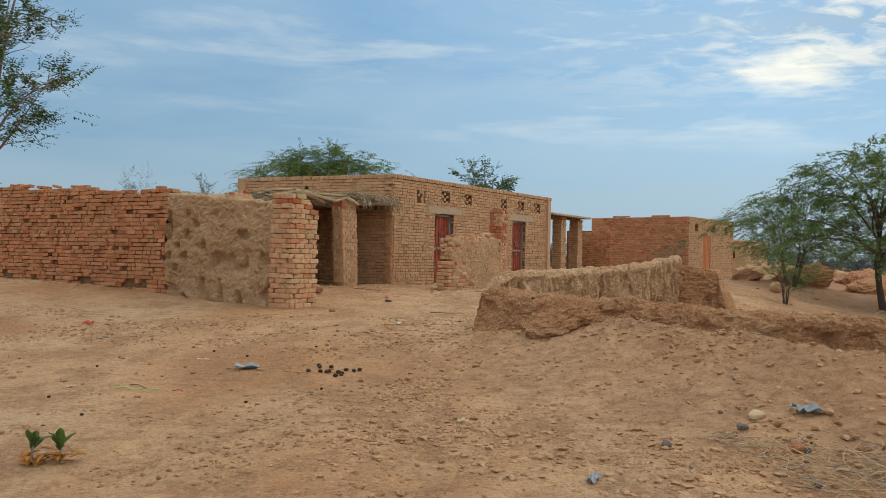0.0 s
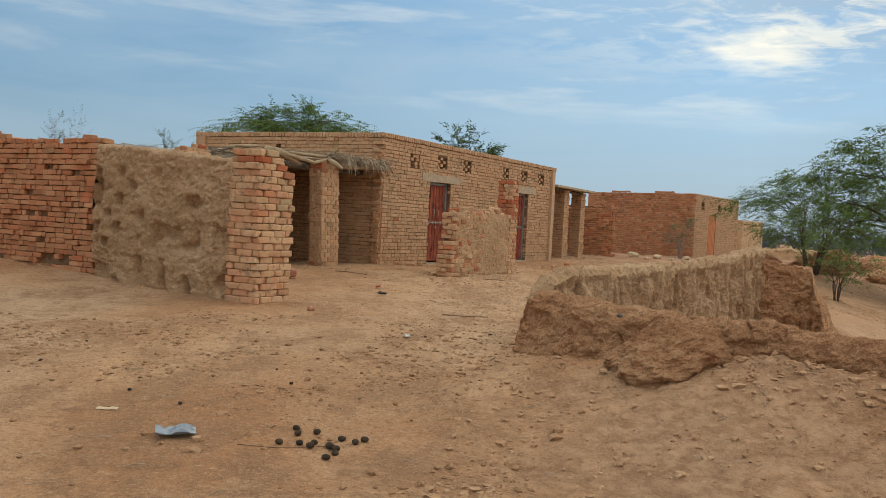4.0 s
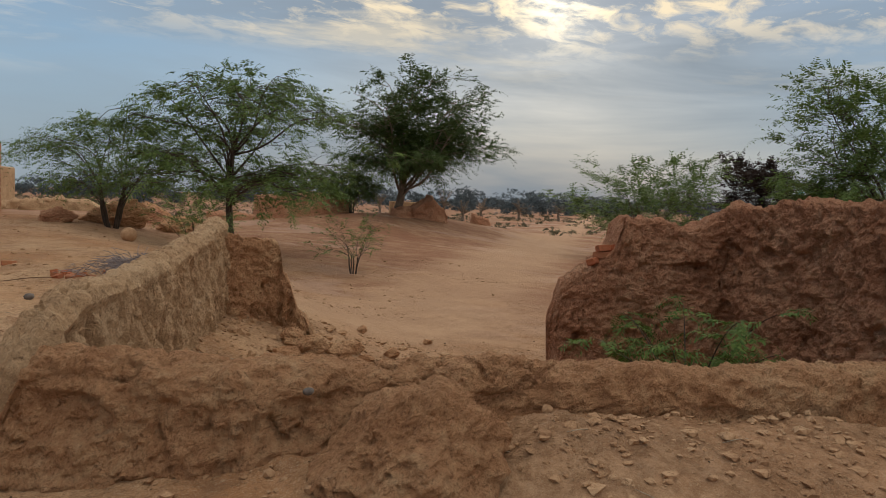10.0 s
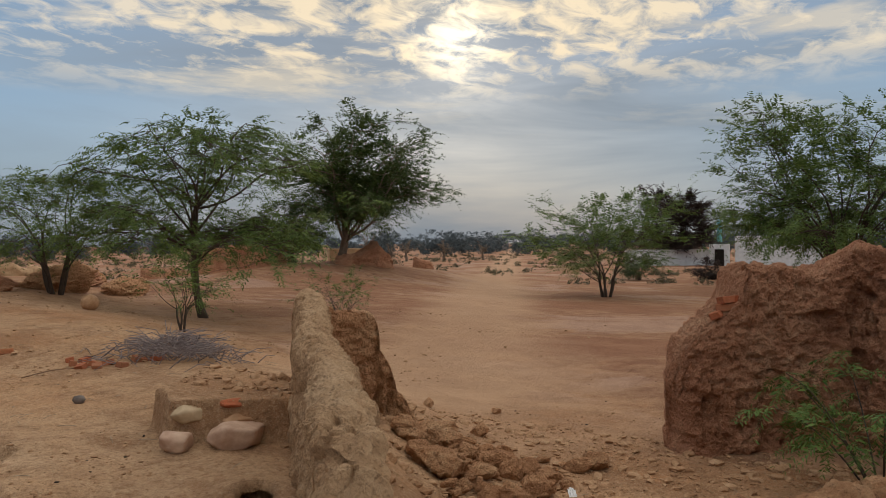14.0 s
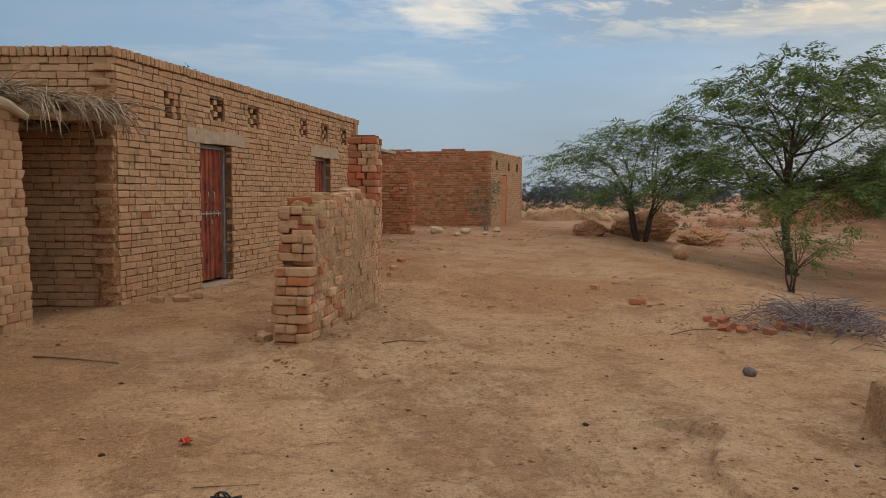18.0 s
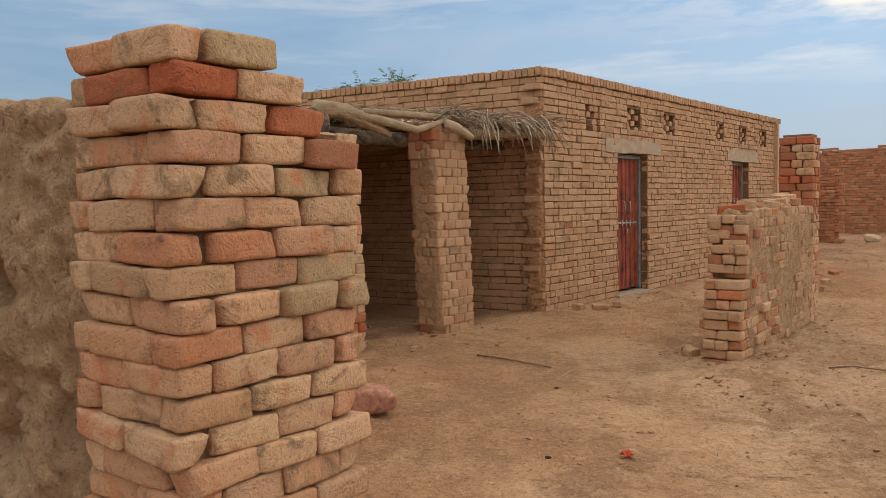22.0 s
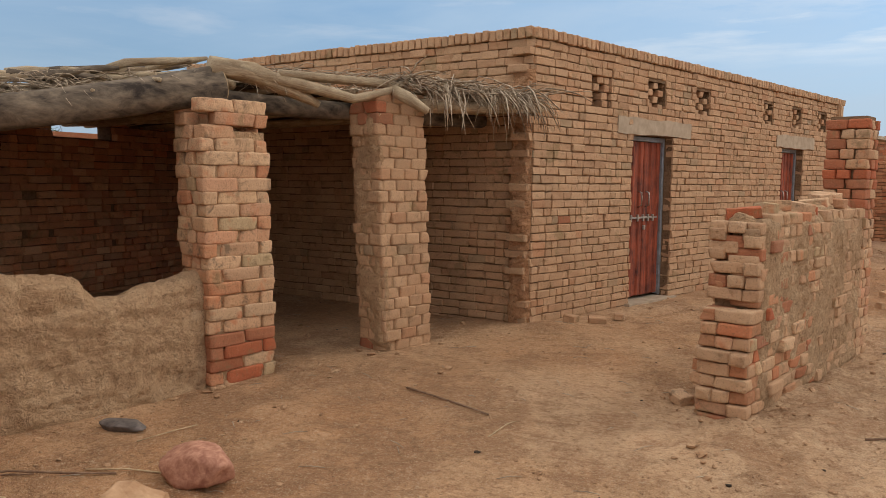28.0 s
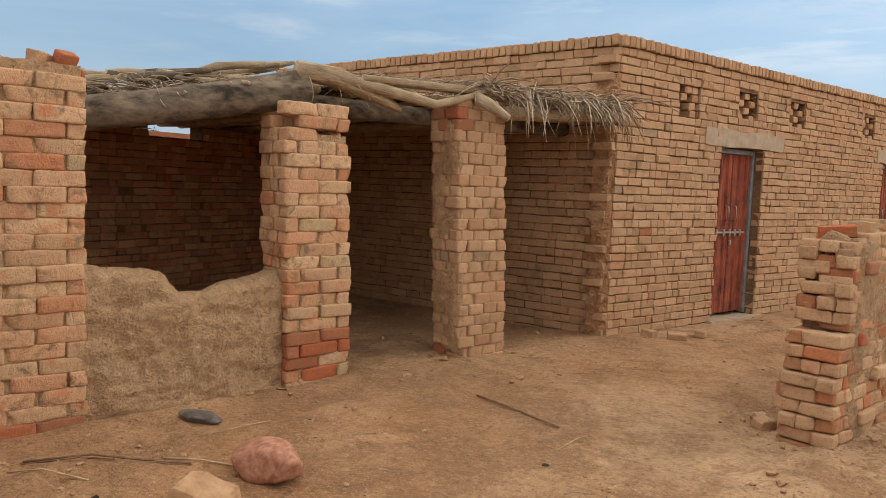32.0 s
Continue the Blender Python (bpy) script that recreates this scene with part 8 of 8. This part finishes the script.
# ---- the far edge of the plain ----
rf = np.random.RandomState(5)
cen = []
for k in range(900):
    az = radians(rf.uniform(-25, 150))
    dist = rf.uniform(170, 520)
    x, y = 5 + dist * math.cos(az), 20 + dist * math.sin(az)
    h = rf.uniform(2, 7) * (0.7 + dist / 600)
    n = 9
    for j in range(n):
        cen.append((x + rf.normal(0, h * 0.35), y + rf.normal(0, h * 0.35), -0.8 + h * rf.uniform(0.1, 0.95)))
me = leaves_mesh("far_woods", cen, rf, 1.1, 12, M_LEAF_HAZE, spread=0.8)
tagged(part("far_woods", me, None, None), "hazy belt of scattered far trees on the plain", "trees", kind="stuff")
cen = []
for k in range(700):
    az = radians(rf.uniform(-20, 95))
    dist = 40 + 150 * rf.rand() ** 0.8
    x, y = 5 + dist * math.cos(az), 20 + dist * math.sin(az)
    h = rf.uniform(0.2, 0.9)
    base = gz(x, y)
    for j in range(4):
        cen.append((x + rf.normal(0, h * 0.6), y + rf.normal(0, h * 0.6), base + h * rf.uniform(0.05, 0.6)))
tagged(part("scrub", leaves_mesh("scrub", cen, rf, 0.35, 8, M_SCRUB, spread=0.25), None, None), "low dry scrub scattered over the plain", "scrub", kind="stuff")
# dead trees out on the plain
for k, (x, y, h) in enumerate(((96, 92, 4.6), (101, 88, 3.6), (106, 84, 3.8), (88, 99, 3.6), (112, 80, 3.2), (84, 78, 2.9))):
    tree("dead_tree", x, y, h, h * 0.8, "bare dead tree standing on the plain", 140 + k, M_LEAF_GREY, M_BARK, girth=0.25, fork=0.45, crown_base=0.5, shape="open", bare=True, group="dead trees")
tree("bush", 7.9, 37.6, 1.7, 1.5, "thin shrub at the corner of the red brick house", 150, M_LEAF_GREY, M_TWIG, trunks=5, girth=0.05, fork=0.2, crown_base=0.1, fronds=170, frond=0.25, pairs=5, leaf=0.07, shape="open", category="bush", droop=0.1)
tree("bush", 54.0, 31.0, 1.8, 3.0, "low round grey bush", 151, M_LEAF_GREY, trunks=4, girth=0.08, fork=0.15, crown_base=0.05, fronds=600, frond=0.5, pairs=6, leaf=0.16, shape="round", category="bush")
tree("bush", 58.0, 27.0, 1.5, 2.8, "low round brown bush", 152, M_LEAF_PURPLE, trunks=4, girth=0.08, fork=0.15, crown_base=0.05, fronds=600, frond=0.5, pairs=6, leaf=0.16, shape="round", category="bush")
tree("bush", -8.55, 19.25, 2.95, 1.15, "leafless grey shrub behind the yard wall", 153, M_LEAF_GREY, M_TWIG, trunks=6, girth=0.05, fork=0.5, crown_base=0.5, fronds=420, frond=0.16, pairs=5, leaf=0.032, shape="open", category="bush", droop=0.0)
tree("tree", -32.5, 76.6, 9.2, 2.0, "thin dark tree far behind the house", 155, M_LEAF_DARK, girth=0.15, fork=0.5, crown_base=0.4, fronds=260, frond=0.7, pairs=6, leaf=0.2, shape="round", droop=0.0)
tree("bush", 32.5, 44.6, 3.6, 4.8, "dense green bush at the foot of the big tree", 154, M_LEAF_DARK, trunks=4, girth=0.10, fork=0.15, crown_base=0.05, fronds=1100, frond=0.6, pairs=6, leaf=0.2, shape="round", category="bush")


# weeds on the old yard wall
def creeper(name, label, spots, mat, seed, leaf=0.05, per=10, spread=0.07):
    r = np.random.RandomState(seed)
    e = thing(name, *spots[0], label, "weed")
    part("stem", join_tubes("stem", [tube([np.array(q) for q in spots], [0.006] * len(spots), 5)], M_TWIG), None, e)
    part("leaves", leaves_mesh("leaves", spots, r, leaf, per, mat, spread=spread), None, e)


vn = Vector((vd.y, -vd.x))


def on_yard(u, z, out=0.04):
    q = VB + vd * u + vn * out
    return (q.x, q.y, z)


creeper("wall_weed", "yellow-green weed growing along the wall top", [on_yard(u, 2.70 + 0.02 * math.sin(u * 9)) for u in np.linspace(0.1, 0.9, 6)], M_LEAF_YELLOW, 3, 0.05, 22, 0.06)
creeper("wall_weed", "yellow-green weed growing along the wall top", [on_yard(u, 2.68 + 0.02 * math.sin(u * 7)) for u in (1.3, 1.4, 1.5)], M_LEAF_YELLOW, 6, 0.05, 14, 0.05)
creeper("wall_weed", "thin green creeper hanging on the brick wall", [on_yard(1.0, 1.95), on_yard(1.2, 1.8), on_yard(1.42, 1.6), on_yard(1.56, 1.4), on_yard(1.6, 1.2)], M_LEAF_YELLOW, 4, 0.045, 24, 0.05)
creeper("wall_weed", "small green weed in the brick wall", [on_yard(0.8, 2.2), on_yard(0.95, 2.15), on_yard(1.05, 2.1)], M_LEAF, 5, 0.05, 26, 0.06)

# a milkweed sprout near the start
sp0 = at_ground(-1.62, 5.42)
spr = thing("sprout", *sp0, "small leafy sprout with green top leaves and withered orange ones", "plant")
M_ORANGE_LEAF = leaf_material("withered_orange_leaf", (0.42, 0.16, 0.03), (0.62, 0.30, 0.06))


def blade(root, az, el, L, w, mat, parent):
    d = Vector((math.cos(az) * math.cos(el), math.sin(az) * math.cos(el), math.sin(el)))
    s = d.cross(Vector((0, 0, 1))).normalized()
    V, n = [], 7
    for i in range(n):
        t = i / (n - 1)
        c = Vector(root) + d * L * t + Vector((0, 0, -0.25 * L * t * t))
        ww = w * math.sin(math.pi * (0.08 + 0.88 * t))
        up = s.cross(d).normalized() * 0.0015
        for q in (c - s * ww + up * 3, c + up, c + s * ww + up * 3, c - up * 2):
            V.append(q)
    F = []
    for i in range(n - 1):
        for k in range(4):
            F.append((i * 4 + k, i * 4 + (k + 1) % 4, (i + 1) * 4 + (k + 1) % 4, (i + 1) * 4 + k))
    part("leaf", mesh_np("leaf", V, F, mat, smooth_faces=True), None, parent)


rsp = random.Random(5)
for cx, cy, hh in ((0.0, 0.0, 0.16), (0.17, 0.05, 0.15)):
    b0 = sp0 + Vector((cx, cy, 0))
    part("stem", join_tubes("stem", [tube([np.array(b0 - Vector((0, 0, 0.02))), np.array(b0 + Vector((0.01, 0, hh * 0.6))), np.array(b0 + Vector((0.0, 0.01, hh)))], [0.008, 0.007, 0.005], 6)], M_TWIG), None, spr)
    for k in range(9):
        blade(b0 + Vector((0, 0, hh * rsp.uniform(0.55, 1.0))), rsp.uniform(0, 6.3), rsp.uniform(0.5, 1.4), rsp.uniform(0.10, 0.16), 0.028, M_LEAF_BRIGHT, spr)
    for k in range(14):
        blade(b0 + Vector((rsp.uniform(-0.07, 0.10), rsp.uniform(-0.04, 0.04), rsp.uniform(0.02, 0.08))), rsp.uniform(0, 6.3), rsp.uniform(-0.2, 0.6), rsp.uniform(0.08, 0.14), 0.022, M_ORANGE_LEAF, spr)
